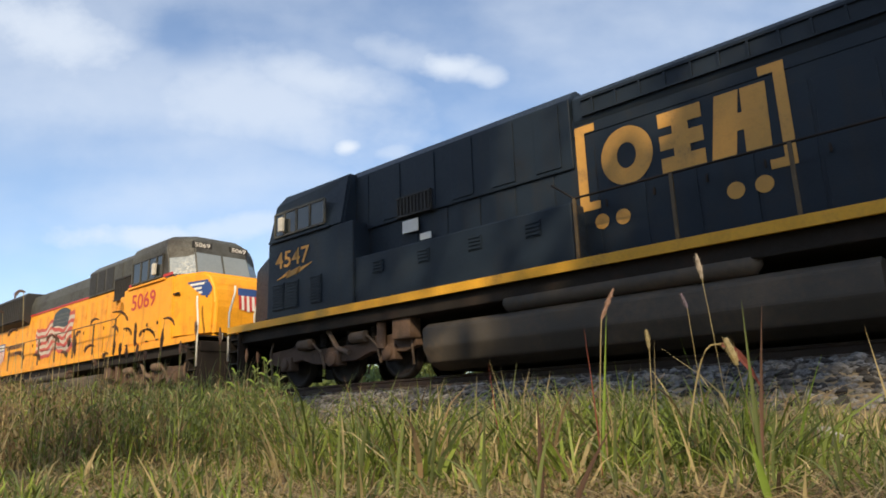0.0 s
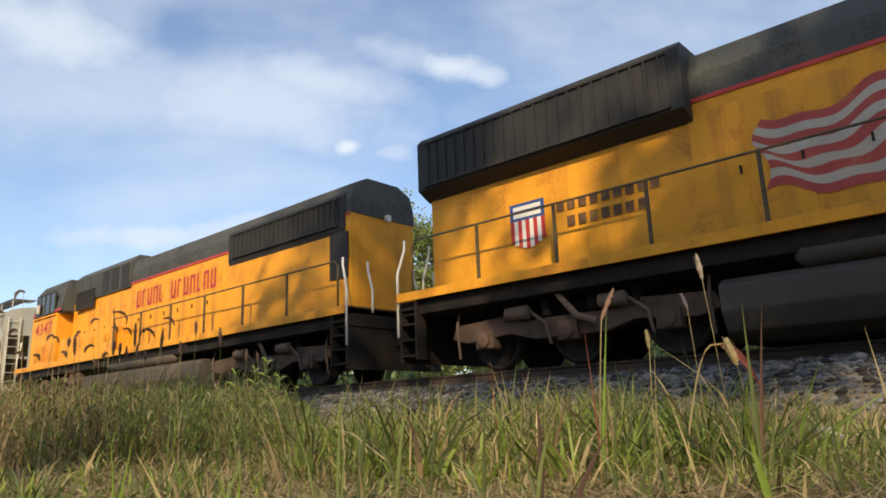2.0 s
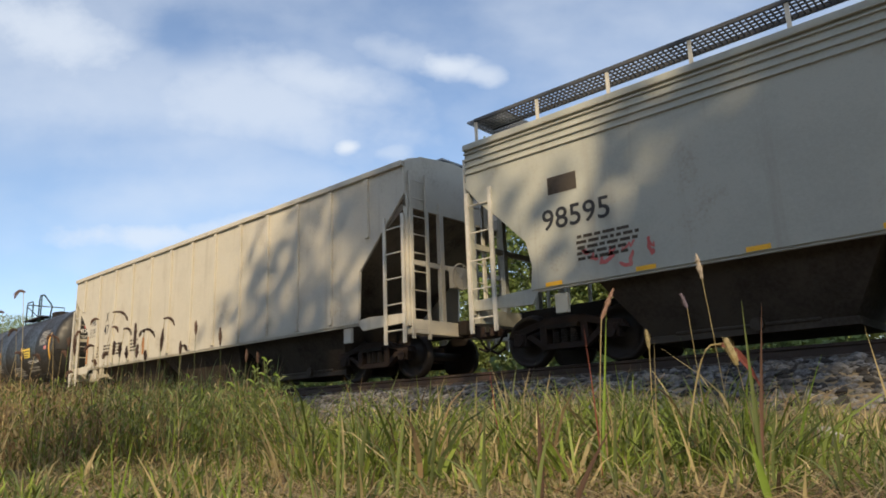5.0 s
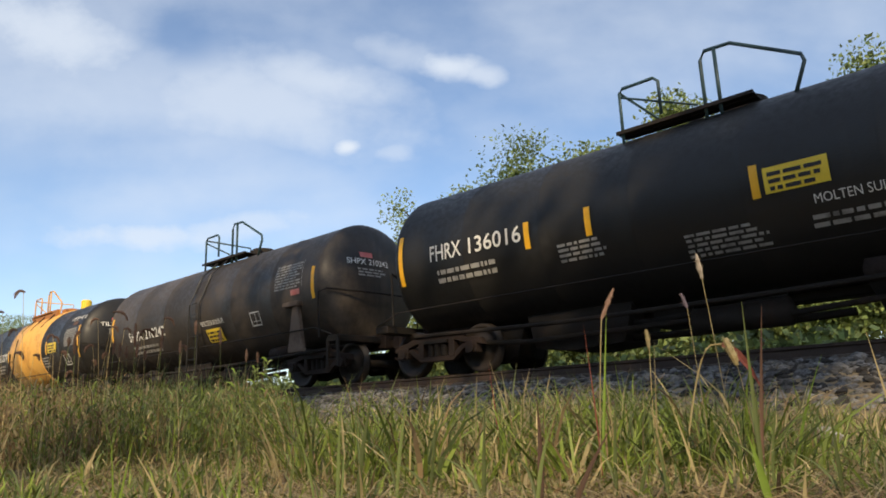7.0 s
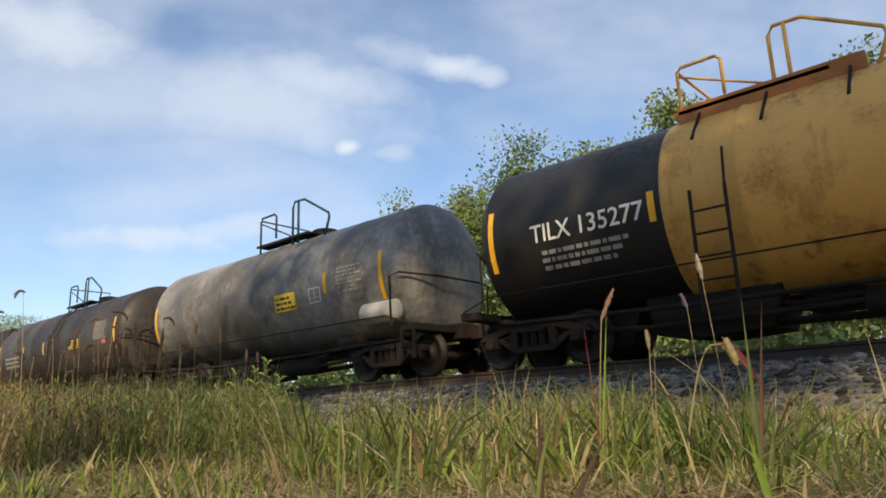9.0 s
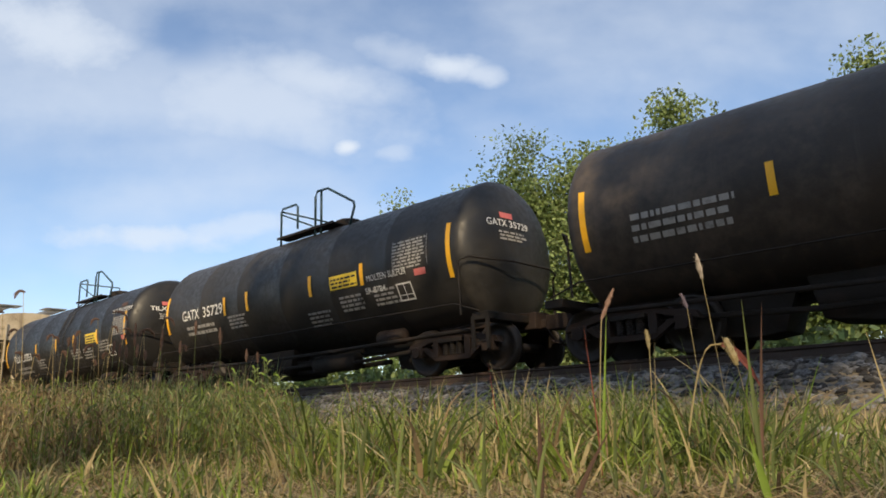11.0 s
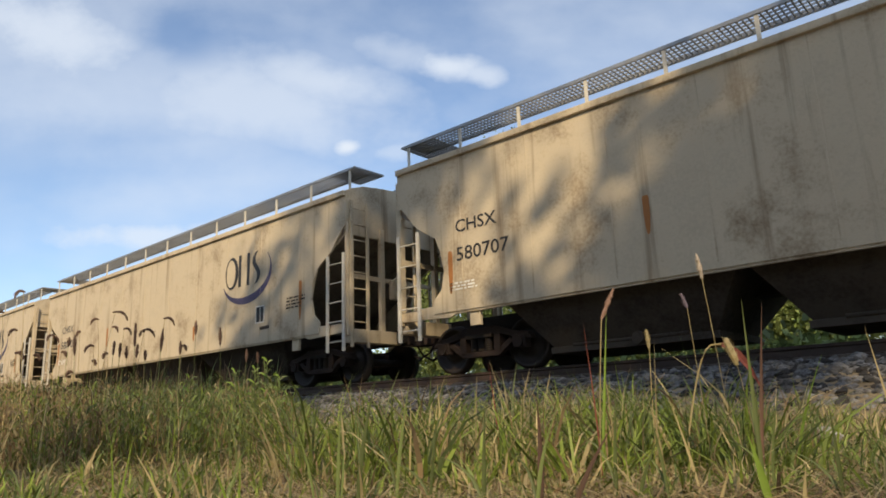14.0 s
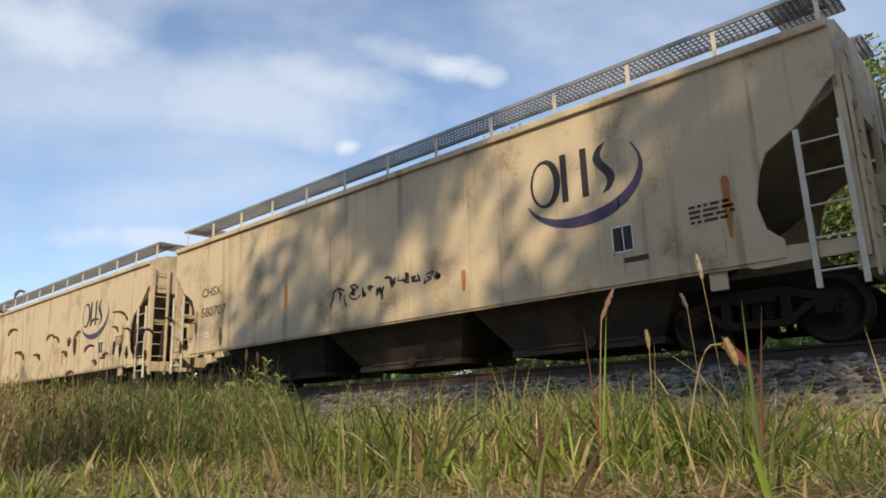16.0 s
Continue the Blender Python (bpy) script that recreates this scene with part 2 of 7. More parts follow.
def tube(points, r, bm=None, sides=8):
    """A round bar along a line of points."""
    b = bmesh.new()
    pts = [Vector(p) for p in points]
    rings = []
    for i, p in enumerate(pts):
        d = (pts[min(i + 1, len(pts) - 1)] - pts[max(i - 1, 0)]).normalized()
        u = d.cross(Vector((0.31, 0.2, 0.93)) if abs(d.z) < 0.9 else Vector((1, 0.1, 0))).normalized()
        w = d.cross(u)
        rings.append([b.verts.new(p + r * (math.cos(k * math.tau / sides) * u + math.sin(k * math.tau / sides) * w)) for k in range(sides)])
    for a, c in zip(rings, rings[1:]):
        for k in range(sides):
            b.faces.new((a[k], a[(k + 1) % sides], c[(k + 1) % sides], c[k]))
    b.faces.new(rings[0][::-1])
    b.faces.new(rings[-1])
    bmesh.ops.recalc_face_normals(b, faces=b.faces[:])
    return join(b, bm)


def lathe(profile, axis="x", centre=(0, 0, 0), sides=48, bm=None):
    """Turn (distance along axis, radius) pairs round the axis."""
    b = bmesh.new()
    rings = []
    for d, r in profile:
        ring = []
        for k in range(sides):
            a = k * math.tau / sides
            p = (d, r * math.cos(a), r * math.sin(a)) if axis == "x" else ((r * math.cos(a), d, r * math.sin(a)) if axis == "y" else (r * math.cos(a), r * math.sin(a), d))
            ring.append(b.verts.new(Vector(p) + Vector(centre)))
        rings.append(ring)
    for a, c in zip(rings, rings[1:]):
        for k in range(sides):
            b.faces.new((a[k], a[(k + 1) % sides], c[(k + 1) % sides], c[k]))
    b.faces.new(rings[0][::-1])
    b.faces.new(rings[-1])
    bmesh.ops.recalc_face_normals(b, faces=b.faces[:])
    return join(b, bm)


def thing(name, label, category, group="", kind=""):
    ob = new(name)
    ob.empty_display_size = 0.3
    return tagged(ob, label, category, group, kind)
# ---- ground and track ----
def height(x, y):
    """The ground: level by the camera, rising to the ballast shoulder, falling behind the track."""
    def step(a, b, v):
        k = min(max((v - a) / (b - a), 0), 1)
        return k * k * (3 - 2 * k)
    near = step(6.4, 9.35, y)
    far = 1 - step(TRACK_Y + 1.8, TRACK_Y + 4.2, y)
    bank = (-0.285 - GROUND) * min(near, far)
    rough = 0.05 * noise.noise((x * 0.35, y * 0.35, 0)) + 0.02 * noise.noise((x * 1.7, y * 1.7, 3))
    return GROUND + bank + rough * (1 - min(near, far))


def make_ground():
    def steps(lo, hi, fine_lo, fine_hi, fine, growth=1.35):
        vals = list(np.arange(fine_lo, fine_hi, fine))
        d, v = fine, fine_hi
        while v < hi:
            vals.append(v)
            d *= growth
            v += d
        vals.append(hi)
        d, v, low = fine, fine_lo, []
        while v > lo:
            d *= growth
            v -= d
            low.append(max(v, lo))
        return low[::-1] + vals
    xs, ys = steps(-2500, 2500, -36, 14, 0.4), steps(-2500, 2500, -3, 17, 0.3)
    bm = bmesh.new()
    grid = [[bm.verts.new((x, y, height(x, y))) for x in xs] for y in ys]
    for a, b in zip(grid, grid[1:]):
        for i in range(len(xs) - 1):
            bm.faces.new((a[i], a[i + 1], b[i + 1], b[i]))
    ob = link("ground", bm, "soil", smooth=True)
    tagged(ob, "dry soil and thatch beside a railway embankment", "ground", kind="structure")


def make_rail(y, label):
    t = thing("rail", label, "rail", "rails of the track")
    web = [(-0.075, -0.185), (0.075, -0.185), (0.075, -0.172), (0.02, -0.155), (0.012, -0.06), (0.036, -0.042), (0.036, -0.006), (0.02, -0.002), (-0.02, -0.002), (-0.036, -0.006), (-0.036, -0.042), (-0.012, -0.06), (-0.02, -0.155), (-0.075, -0.172)]
    part("rail_body", prism(web, -140, 60, axis="x"), "rail", t)
    part("running_surface", prism([(-0.024, -0.0019), (0.024, -0.0019), (0.02, 0.0), (-0.02, 0.0)], -140, 60, axis="x"), "railtop", t, "polished steel running surface")
    t.matrix_basis = pose(0, y, 0)


make_ground()
make_rail(TRACK_Y - 0.755, "rusty steel rail with polished head on ballast")
make_rail(TRACK_Y + 0.755, "rusty steel rail with polished head on ballast")


# ---- lettering ----
def text_shape(words):
    """Corner places and faces of words in the built-in font, in a box of width and height 1."""
    curve = bpy.data.curves.new("words", "FONT")
    curve.body = words
    curve.resolution_u = 3
    curve.offset = 0.0 if "M" in words else 0.010
    ob = new("words", curve)
    dg = bpy.context.evaluated_depsgraph_get()
    me = bpy.data.meshes.new_from_object(ob.evaluated_get(dg))
    vs = np.array([v.co[:2] for v in me.vertices])
    fs = [tuple(p.vertices) for p in me.polygons]
    bpy.data.objects.remove(ob)
    bpy.data.meshes.remove(me)
    bpy.data.curves.remove(curve)
    lo, hi = vs.min(0), vs.max(0)
    return (vs - lo) / (hi - lo), fs


WORDS = {w: text_shape(w) for w in ("4547", "5069", "4347", "98595", "119", "47", "AE", "X", "136016", "FHRX", "SHPX", "210242", "TILX", "135277", "150753", "GATX", "35729", "CHSX", "580707", "MOLTEN SULFUR", "SR-8784", "SULFUR")}


def flat(off):
    return lambda x, z: (x, -off, z)


def wrapped(radius, middle):
    def at(x, z):
        a = math.asin(max(-1, min(1, (z - middle) / radius)))
        return (x, -radius * math.cos(a), middle + radius * math.sin(a))
    return at


def lettering(name, words, x, z, w, h, on, material, parent, label="", slant=0.0):
    vs, fs = WORDS[words]
    bm = bmesh.new()
    made = [bm.verts.new(on(x + vx * w + slant * vz, z + vz * h)) for vx, vz in vs]
    for f in fs:
        try:
            bm.faces.new([made[i] for i in f])
        except ValueError:
            pass
    return part(name, bm, material, parent, label)


def patch(bm, x0, x1, z0, z1, on, nx=1, nz=1, lean=0.0):
    """A painted rectangle laid on a surface."""
    g = [[bm.verts.new(on(x0 + (x1 - x0) * i / nx + lean * j / nz, z0 + (z1 - z0) * j / nz)) for i in range(nx + 1)] for j in range(nz + 1)]
    for a, b in zip(g, g[1:]):
        for i in range(nx):
            bm.faces.new((a[i], a[i + 1], b[i + 1], b[i]))
    return bm


def stencil(x0, x1, z0, z1, rows, on, material, parent, seed=0, name="stencil"):
    """Small writing that cannot be read: plain bars in rows."""
    rnd = random.Random(seed)
    bm = bmesh.new()
    dz = (z1 - z0) / rows
    for r in range(rows):
        x = x0 + rnd.random() * 0.03
        end = x1 - rnd.random() * 0.25 * (x1 - x0)
        while x < end:
            w = rnd.uniform(0.05, 0.22)
            patch(bm, x, min(x + w, end + 0.02), z0 + dz * r, z0 + dz * (r + 0.55), on)
            x += w + 0.035
    return tagged(part(name, bm, material, parent), kind="stuff")


def ribbon(points, on, bm=None):
    """A painted band given by pairs of edge points (x, z, x, z)."""
    bm = bm or bmesh.new()
    rows = [(bm.verts.new(on(a, b)), bm.verts.new(on(c, d))) for a, b, c, d in points]
    for p, q in zip(rows, rows[1:]):
        bm.faces.new((p[0], q[0], q[1], p[1]))
    return bm


# ---- running gear ----
M["dusty"] = surface("dust-caked brake gear", (0.17, 0.12, 0.085), 0.8, spots=(0.06, 0.04, 0.03), spot_at=0.5, scale=7, bump=0.4)
SHARED = {}
WHEELS = []
CARS = []


def shared(name, key, build, material, parent, m=None, label="", smooth=False):
    """A part whose mesh is built once and then shared."""
    if key not in SHARED:
        bm = build()
        me = bpy.data.meshes.new(key)
        bm.to_mesh(me)
        bm.free()
        me.materials.append(M[material])
        if smooth:
            for p in me.polygons:
                p.use_smooth = True
        SHARED[key] = me
    ob = new(name, SHARED[key])
    ob.parent = parent
    if m is not None:
        ob.matrix_basis = m
    return tagged(ob, label)


def wheel_build(r):
    def build():
        bm = tube([(0, -1.0, 0), (0, 1.0, 0)], 0.085, sides=12)
        for s in (-1, 1):
            lathe([(s * 0.66, 0.12), (s * 0.67, r * 0.45), (s * 0.68, r * 0.8), (s * 0.665, r * 0.86), (s * 0.665, r + 0.028), (s * 0.70, r + 0.022), (s * 0.715, r), (s * 0.80, r - 0.006), (s * 0.80, r * 0.84), (s * 0.745, r * 0.78), (s * 0.735, r * 0.48), (s * 0.80, 0.17), (s * 0.84, 0.12)], "y", sides=36, bm=bm)
        return bm
    return build


def freight_frame():
    bm = prism([(-1.16, 0.50), (-1.08, 0.63), (-0.78, 0.67), (-0.36, 0.80), (0.36, 0.80), (0.78, 0.67), (1.08, 0.63), (1.16, 0.50), (0.78, 0.56), (0.40, 0.66), (-0.40, 0.66), (-0.78, 0.56)], -0.08, 0.08, bevel=0.012)
    prism([(-0.80, 0.52), (-0.42, 0.26), (0.42, 0.26), (0.80, 0.52), (0.66, 0.55), (0.38, 0.36), (-0.38, 0.36), (-0.66, 0.55)], -0.07, 0.07, bm, bevel=0.012)
    for s in (-1, 1):
        box(s * 0.40 - 0.07, s * 0.40 + 0.07, -0.085, 0.085, 0.33, 0.68, bm, 0.012)
        box(s * 0.89 - 0.14, s * 0.89 + 0.14, -0.10, 0.09, 0.36, 0.58, bm, 0.02)
        lathe([(-0.14, 0.06), (-0.14, 0.10), (-0.09, 0.105)], "y", (s * 0.89, 0, 0.46), 14, bm)
    return bm


def spring_group():
    bm = bmesh.new()
    for s in (-0.17, 0.0, 0.17):
        lathe([(z, 0.062 + 0.014 * (k % 2)) for k, z in enumerate(np.linspace(0.36, 0.60, 13))], "z", (s, -0.02, 0), 10, bm)
    box(-0.3, 0.3, -0.12, 0.12, 0.60, 0.67, bm, 0.01)
    return bm


def bolster():
    bm = box(-0.22, 0.22, -0.95, 0.95, 0.52, 0.74, None, 0.03)
    lathe([(0.70, 0.30), (0.86, 0.28)], "z", sides=20, bm=bm)
    for s in (-1, 1):
        box(s * 0.42 - 0.05, s * 0.42 + 0.05, -0.7, 0.7, 0.36, 0.46, bm, 0.01)
    return bm


def freight_truck(parent, x):
    t = shared("truck", "truck_bolster", bolster, "truck", parent, pose(x, 0, 0), "rusty brown two-axle truck")
    for s in (-1, 1):
        shared("side_frame", "truck_side", freight_frame, "truck", t, pose(0, s * 1.0, 0, 0, 0, 0 if s < 0 else 180))
        shared("spring_pack", "truck_spring", spring_group, "under", t, pose(0, s * 1.0, 0, 0, 0, 0 if s < 0 else 180))
        WHEELS.append((shared("wheelset", "wheelset", wheel_build(0.457), "tread", t, pose(s * 0.89, 0, 0.457), "worn steel wheels on an axle", True), s * 0.89, 0.457))


def loco_side():
    bm = prism([(-2.55, 0.62), (-2.45, 0.86), (-1.3, 0.92), (-0.9, 0.80), (0.9, 0.80), (1.3, 0.92), (2.45, 0.86), (2.55, 0.62), (2.2, 0.52), (1.2, 0.60), (0.7, 0.46), (-0.7, 0.46), (-1.2, 0.60), (-2.2, 0.52)], -0.09, 0.09, bevel=0.02)
    for x in (-1.75, 0.0, 1.75):
        box(x - 0.2, x + 0.2, -0.15, 0.1, 0.38, 0.70, bm, 0.03)
        lathe([(-0.22, 0.07), (-0.2, 0.13), (-0.12, 0.14)], "y", (x, 0, 0.53), 16, bm)
    return bm


def brake_cylinder():
    bm = lathe([(-0.32, 0.05), (-0.28, 0.12), (0.16, 0.125), (0.2, 0.06)], "x", (0, -0.16, 0.93), 14)
    return tube([(0.2, -0.16, 0.93), (0.5, -0.16, 0.7), (0.55, -0.1, 0.35)], 0.03, bm)


def coil_spring():
    return lathe([(z, 0.085 + 0.018 * (k % 2)) for k, z in enumerate(np.linspace(0.82, 1.12, 13))], "z", (0, -0.02, 0), 12)


def loco_truck(parent, x, dusty):
    t = shared("truck", "loco_bolster", lambda: box(-2.1, 2.1, -0.85, 0.85, 0.55, 0.95, None, 0.05), "under", parent, pose(x, 0, 0), "grimy, shade-darkened three-axle truck")
    for s in (-1, 1):
        shared("side_frame", "loco_side" + dusty, loco_side, dusty, t, pose(0, s * 1.05, 0, 0, 0, 0 if s < 0 else 180))
        for x in (-0.9, 0.95):
            shared("brake_cylinder", "loco_cylinder", brake_cylinder, "dusty", t, pose(x, s * 1.05, 0, 0, 0, 0 if s < 0 else 180), "dusty brake cylinder")
        for x in (-1.25, -0.45, 0.45, 1.25):
            shared("coil_spring", "loco_spring", coil_spring, "under", t, pose(x, s * 1.05, 0, 0, 0, 0 if s < 0 else 180))
        for x in (-2.4, 2.4):
            shared("sand_pipe", "sand_pipe", lambda: tube([(0, -0.05, 1.1), (0, -0.12, 0.8), (0, -0.05, 0.25)], 0.028), "dusty", t, pose(x, s * 1.05, 0, 0, 0, 0 if s < 0 else 180))
        shared("damper", "damper", lambda: tube([(-0.1, -0.2, 1.15), (0.25, -0.22, 0.75), (0.6, -0.2, 0.62)], 0.055), "dusty", t, pose(0, s * 1.05, 0, 0, 0, 0 if s < 0 else 180))
    for d in (-1.75, 0.0, 1.75):
        WHEELS.append((shared("wheelset", "loco_wheelset", wheel_build(0.53), "tread", t, pose(d, 0, 0.53), "worn steel wheels on an axle", True), d, 0.53))


def coupler_build():
    bm = box(-0.62, 0.05, -0.07, 0.07, 0.78, 0.94, None, 0.02)
    prism([(0.02, -0.16), (0.24, -0.19), (0.40, -0.12), (0.40, -0.02), (0.26, 0.03), (0.20, 0.10), (0.30, 0.18), (0.18, 0.2), (0.02, 0.14)], 0.72, 1.0, bm, 0.02, axis="z")
    tube([(-0.3, 0.28, 0.85), (-0.1, 0.3, 0.55), (0.2, 0.3, 0.42), (0.42, 0.26, 0.5)], 0.025, bm)
    return bm


def couplers(parent, half):
    for s in (-1, 1):
        shared("coupler", "coupler", coupler_build, "truck", parent, pose(s * (half - 0.3), 0, 0, 0, 0, 0 if s > 0 else 180), "rusty knuckle coupler with air hose")


def placed(t, front, rear):
    """Set a vehicle between its two coupling points along the train."""
    CARS.append((t, (front + rear) / 2))
    t.matrix_basis = pose((front + rear) / 2, TRACK_Y, 0)
    return t


# ---- hopper cars ----
def ladder(x0, x1, y, z0, z1, rungs, bm=None, wide=0.035):
    bm = bm or bmesh.new()
    for x in (x0, x1):
        box(x - wide, x + wide, y - 0.02, y + 0.02, z0, z1, bm)
    for k in range(rungs):
        z = z0 + (z1 - z0) * (k + 0.5) / rungs
        tube([(x0, y, z), (x1, y, z)], 0.014, bm, 6)
    return bm


def grating(h):
    """A running board: long bars, cross bars and edge angles."""
    def build():
        bm = bmesh.new()
        for y in (-1.38, -0.80):
            box(-h, h, y - 0.012, y + 0.012, 4.665, 4.725, bm)
        for y in np.linspace(-1.30, -0.88, 5):
            box(-h, h, y - 0.006, y + 0.006, 4.69, 4.72, bm)
        n = int(2 * h / 0.085)
        for k in range(n + 1):
            x = -h + 2 * h * k / n
            box(x - 0.012, x + 0.012, -1.38, -0.80, 4.695, 4.715, bm)
        return bm
    return build


def end_platform():
    bm = bmesh.new()
    for x in np.linspace(-0.42, 0.42, 12):
        box(x - 0.012, x + 0.012, -1.38, -0.5, 4.69, 4.715, bm)
    for y in np.linspace(-1.38, -0.5, 11):
        box(-0.42, 0.42, y - 0.01, y + 0.01, 4.68, 4.72, bm)
    return bm


def hopper_car(front, rear, paint, label, style):
    half = (front - rear) / 2
    h = half - 0.81
    eave = {"chs": 4.10, "grey": 4.12, "rib": 4.30}[style]
    sill = {"chs": 1.07, "grey": 1.21, "rib": 1.14}[style]
    t = thing("covered_hopper_car", label, "hopper car", "cars of the train")
    if style == "rib":
        outline = [(h, eave), (h, 3.62), (h - 1.35, 2.22), (h - 1.40, sill)]
    elif style == "grey":
        outline = [(h, eave), (h, 3.30), (h - 0.30, 2.95), (h - 0.75, 2.55), (h - 1.25, 2.05), (h - 1.35, 1.62), (h - 1.30, sill)]
    else:
        outline = [(h, eave), (h, 3.34), (h - 0.12, 3.26), (h - 0.50, 2.82), (h - 0.62, 2.74), (h - 0.98, 2.52), (h - 1.10, 2.25), (h - 1.18, 1.85), (h - 1.10, 1.50), (h - 0.9, 1.32), (h - 0.9, sill)]
    ring = outline + [(-x, z) for x, z in outline[::-1]]
    key = style + "%.2f" % h
    for s in (-1, 1):
        shared("side_sheet", key + "side%d" % s, lambda: prism(ring, s * 1.60, s * 1.545, bevel=0.008), paint, t)
    # inner shell: its dark base paints in the shade of the open ends
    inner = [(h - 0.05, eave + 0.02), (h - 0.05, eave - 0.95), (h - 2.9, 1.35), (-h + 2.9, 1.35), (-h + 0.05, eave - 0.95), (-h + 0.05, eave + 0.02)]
    shared("hopper_shell", key + "inner", lambda: prism(inner, -1.535, 1.535), "hopin", t, label="stained slope sheets darkened for recess shade")
    for s in (-1, 1):
        shared("end_sheet", key + "end%d" % s, lambda: prism([(-1.58, eave - 0.95), (1.58, eave - 0.95), (1.58, eave), (1.1, eave + 0.22), (0, eave + 0.33), (-1.1, eave + 0.22), (-1.58, eave)], s * (h - 0.045), s * (h + 0.012), axis="x", bevel=0.006), paint, t)
        # corner and centre posts of the open end
        bm = bmesh.new()
        for y in (-1.52, -0.55, 0.55, 1.52):
            box(s * h - 0.05, s * h + 0.05, y - 0.06, y + 0.06, 0.95, eave - 0.7, bm, 0.008)
        box(s * h - 0.03, s * h + 0.03, -1.5, 1.5, 2.18, 2.28, bm)
        shared("end_post", key + "post%d" % s, lambda: bm, paint, t)
        shared("end_sill", key + "endsill%d" % s, lambda: box(s * h - 0.14, s * h + 0.10, -1.5, 1.5, 0.80, 1.08, None, 0.015), paint, t)
    arc = [(1.6 * math.sin(a), eave - 0.02 + 0.34 * math.cos(a * 0.92) ** 1.5) for a in np.linspace(-math.pi / 2, math.pi / 2, 15)]
    shared("roof", key + "roof", lambda: prism(arc, -h + 0.02, h - 0.02, axis="x"), paint, t, smooth=False)
    for s in (-1, 1):
        shared("top_chord", key + "chord%d" % s, lambda: box(-h, h, s * 1.63 - 0.035, s * 1.63 + 0.035, eave - 0.10, eave + 0.02, None, 0.02), paint, t)
        shared("side_sill", key + "sill%d" % s, lambda: prism([(-h, 1.02), (-h, 1.20), (-h + 1.1, 1.24), (-h + 1.5, sill + 0.05), (h - 1.5, sill + 0.05), (h - 1.1, 1.24), (h, 1.20), (h, 1.02), (h - 1.3, 0.98), (h - 1.42, sill - 0.04), (-h + 1.42, sill - 0.04), (-h + 1.3, 0.98)], s * 1.52, s * 1.575, bevel=0.008), paint, t)
        for e in (-1, 1):
            shared("jacking_pad", key + "pad", lambda: box(-0.12, 0.12, -0.035, 0.035, 0.78, 1.1, None, 0.012), paint, t, pose(e * (h - 1.83), s * 1.5, 0))
    if style != "rib":
        for s in (0, 180):
            shared("running_board", key + "board", grating(h - 0.1), "grate" if style == "chs" else "boarddark", t, pose(0, 0, 0, 0, 0, s), "galvanised grating walkway")
        for s in (-1, 1):
            for r in (0, 180):
                tagged(shared("end_platform", key + "plat", end_platform, "grate", t, pose(s * (h - 0.35), 0, 0, 0, 0, r)), kind="stuff")
        n = 13
        for s in (-1, 1):
            for k in range(n):
                x = -h + 0.12 + (2 * h - 0.24) * k / (n - 1)
                shared("board_bracket", "bracket", lambda: prism([(-0.03, 0), (0.03, 0), (0.03, 0.44), (-0.03, 0.44)], -0.012, 0.012), "silver", t, pose(x, s * 1.36, 4.24))
    else:
        shared("roof_walk", key + "walk", lambda: box(-h, h, -0.4, 0.4, eave + 0.34, eave + 0.38), "grate", t)
        n = 13
        for k in range(n):
            x = -h + 0.82 + (2 * h - 0.7) * k / 13
            lo = sill + 0.06 if abs(x) < h - 1.5 else eave - 0.62 - 1.05 * max(0, (h - abs(x)) / 1.35 - 0.05)
            shared("side_rib", "rib%.1f" % lo, lambda: box(-0.055, 0.055, -1.66, -1.598, lo, eave - 0.12, None, 0.012), paint, t, pose(x, 0, 0))
    # ladders at each corner and the sill steps
    for sx in (-1, 1):
        for sy in (-1, 1):
            lad = shared("side_ladder", key + "lad%d%d" % (sx, sy), lambda: ladder(sx * (h - 0.03), sx * (h - 0.56), sy * 1.63, 0.62, 2.72 if style == "chs" else 3.2, 5), "silver", t, label="pale side ladder")
            shared("end_ladder", key + "elad%d%d" % (sx, sy), lambda: ladder(sy * 1.5, sy * 1.05, 0, 0.7, eave - 0.2, 9), paint if style != "grey" else "silver", t, pose(sx * (h + 0.09), 0, 0, 0, 0, 90))
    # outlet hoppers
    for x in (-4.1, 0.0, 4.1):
        shared("outlet_hopper", key + "outlet", lambda: outlet(sill), "hopdark", t, pose(x, 0, 0), "dusty discharge hopper with underside shade in its colour")
    shared("centre_sill", key + "csill", lambda: box(-half + 0.5, half - 0.5, -0.2, 0.2, 0.82, 1.12, None, 0.02), "under", t)
    # brake wheel and rigging at the leading end
    bm = lathe([(0, 0.03), (0.02, 0.07), (0.05, 0.03)], "x", (h + 0.18, -0.15, 2.05), 14)
    for k in range(24):
        a, b = k * math.tau / 24, (k + 1) * math.tau / 24
        tube([(h + 0.2, -0.15 + 0.27 * math.cos(a), 2.05 + 0.27 * math.sin(a)), (h + 0.2, -0.15 + 0.27 * math.cos(b), 2.05 + 0.27 * math.sin(b))], 0.018, bm, 6)
    for k in range(5):
        a = k * math.tau / 5
        tube([(h + 0.19, -0.15, 2.05), (h + 0.2, -0.15 + 0.27 * math.cos(a), 2.05 + 0.27 * math.sin(a))], 0.014, bm, 6)
    box(h + 0.02, h + 0.2, -0.35, 0.05, 1.8, 2.25, bm, 0.03)
    shared("brake_wheel", key + "brake", lambda: bm, paint, t, label="brake wheel on the end")
    couplers(t, half)
    for s in (-1, 1):
        freight_truck(t, s * (half - 2.35))
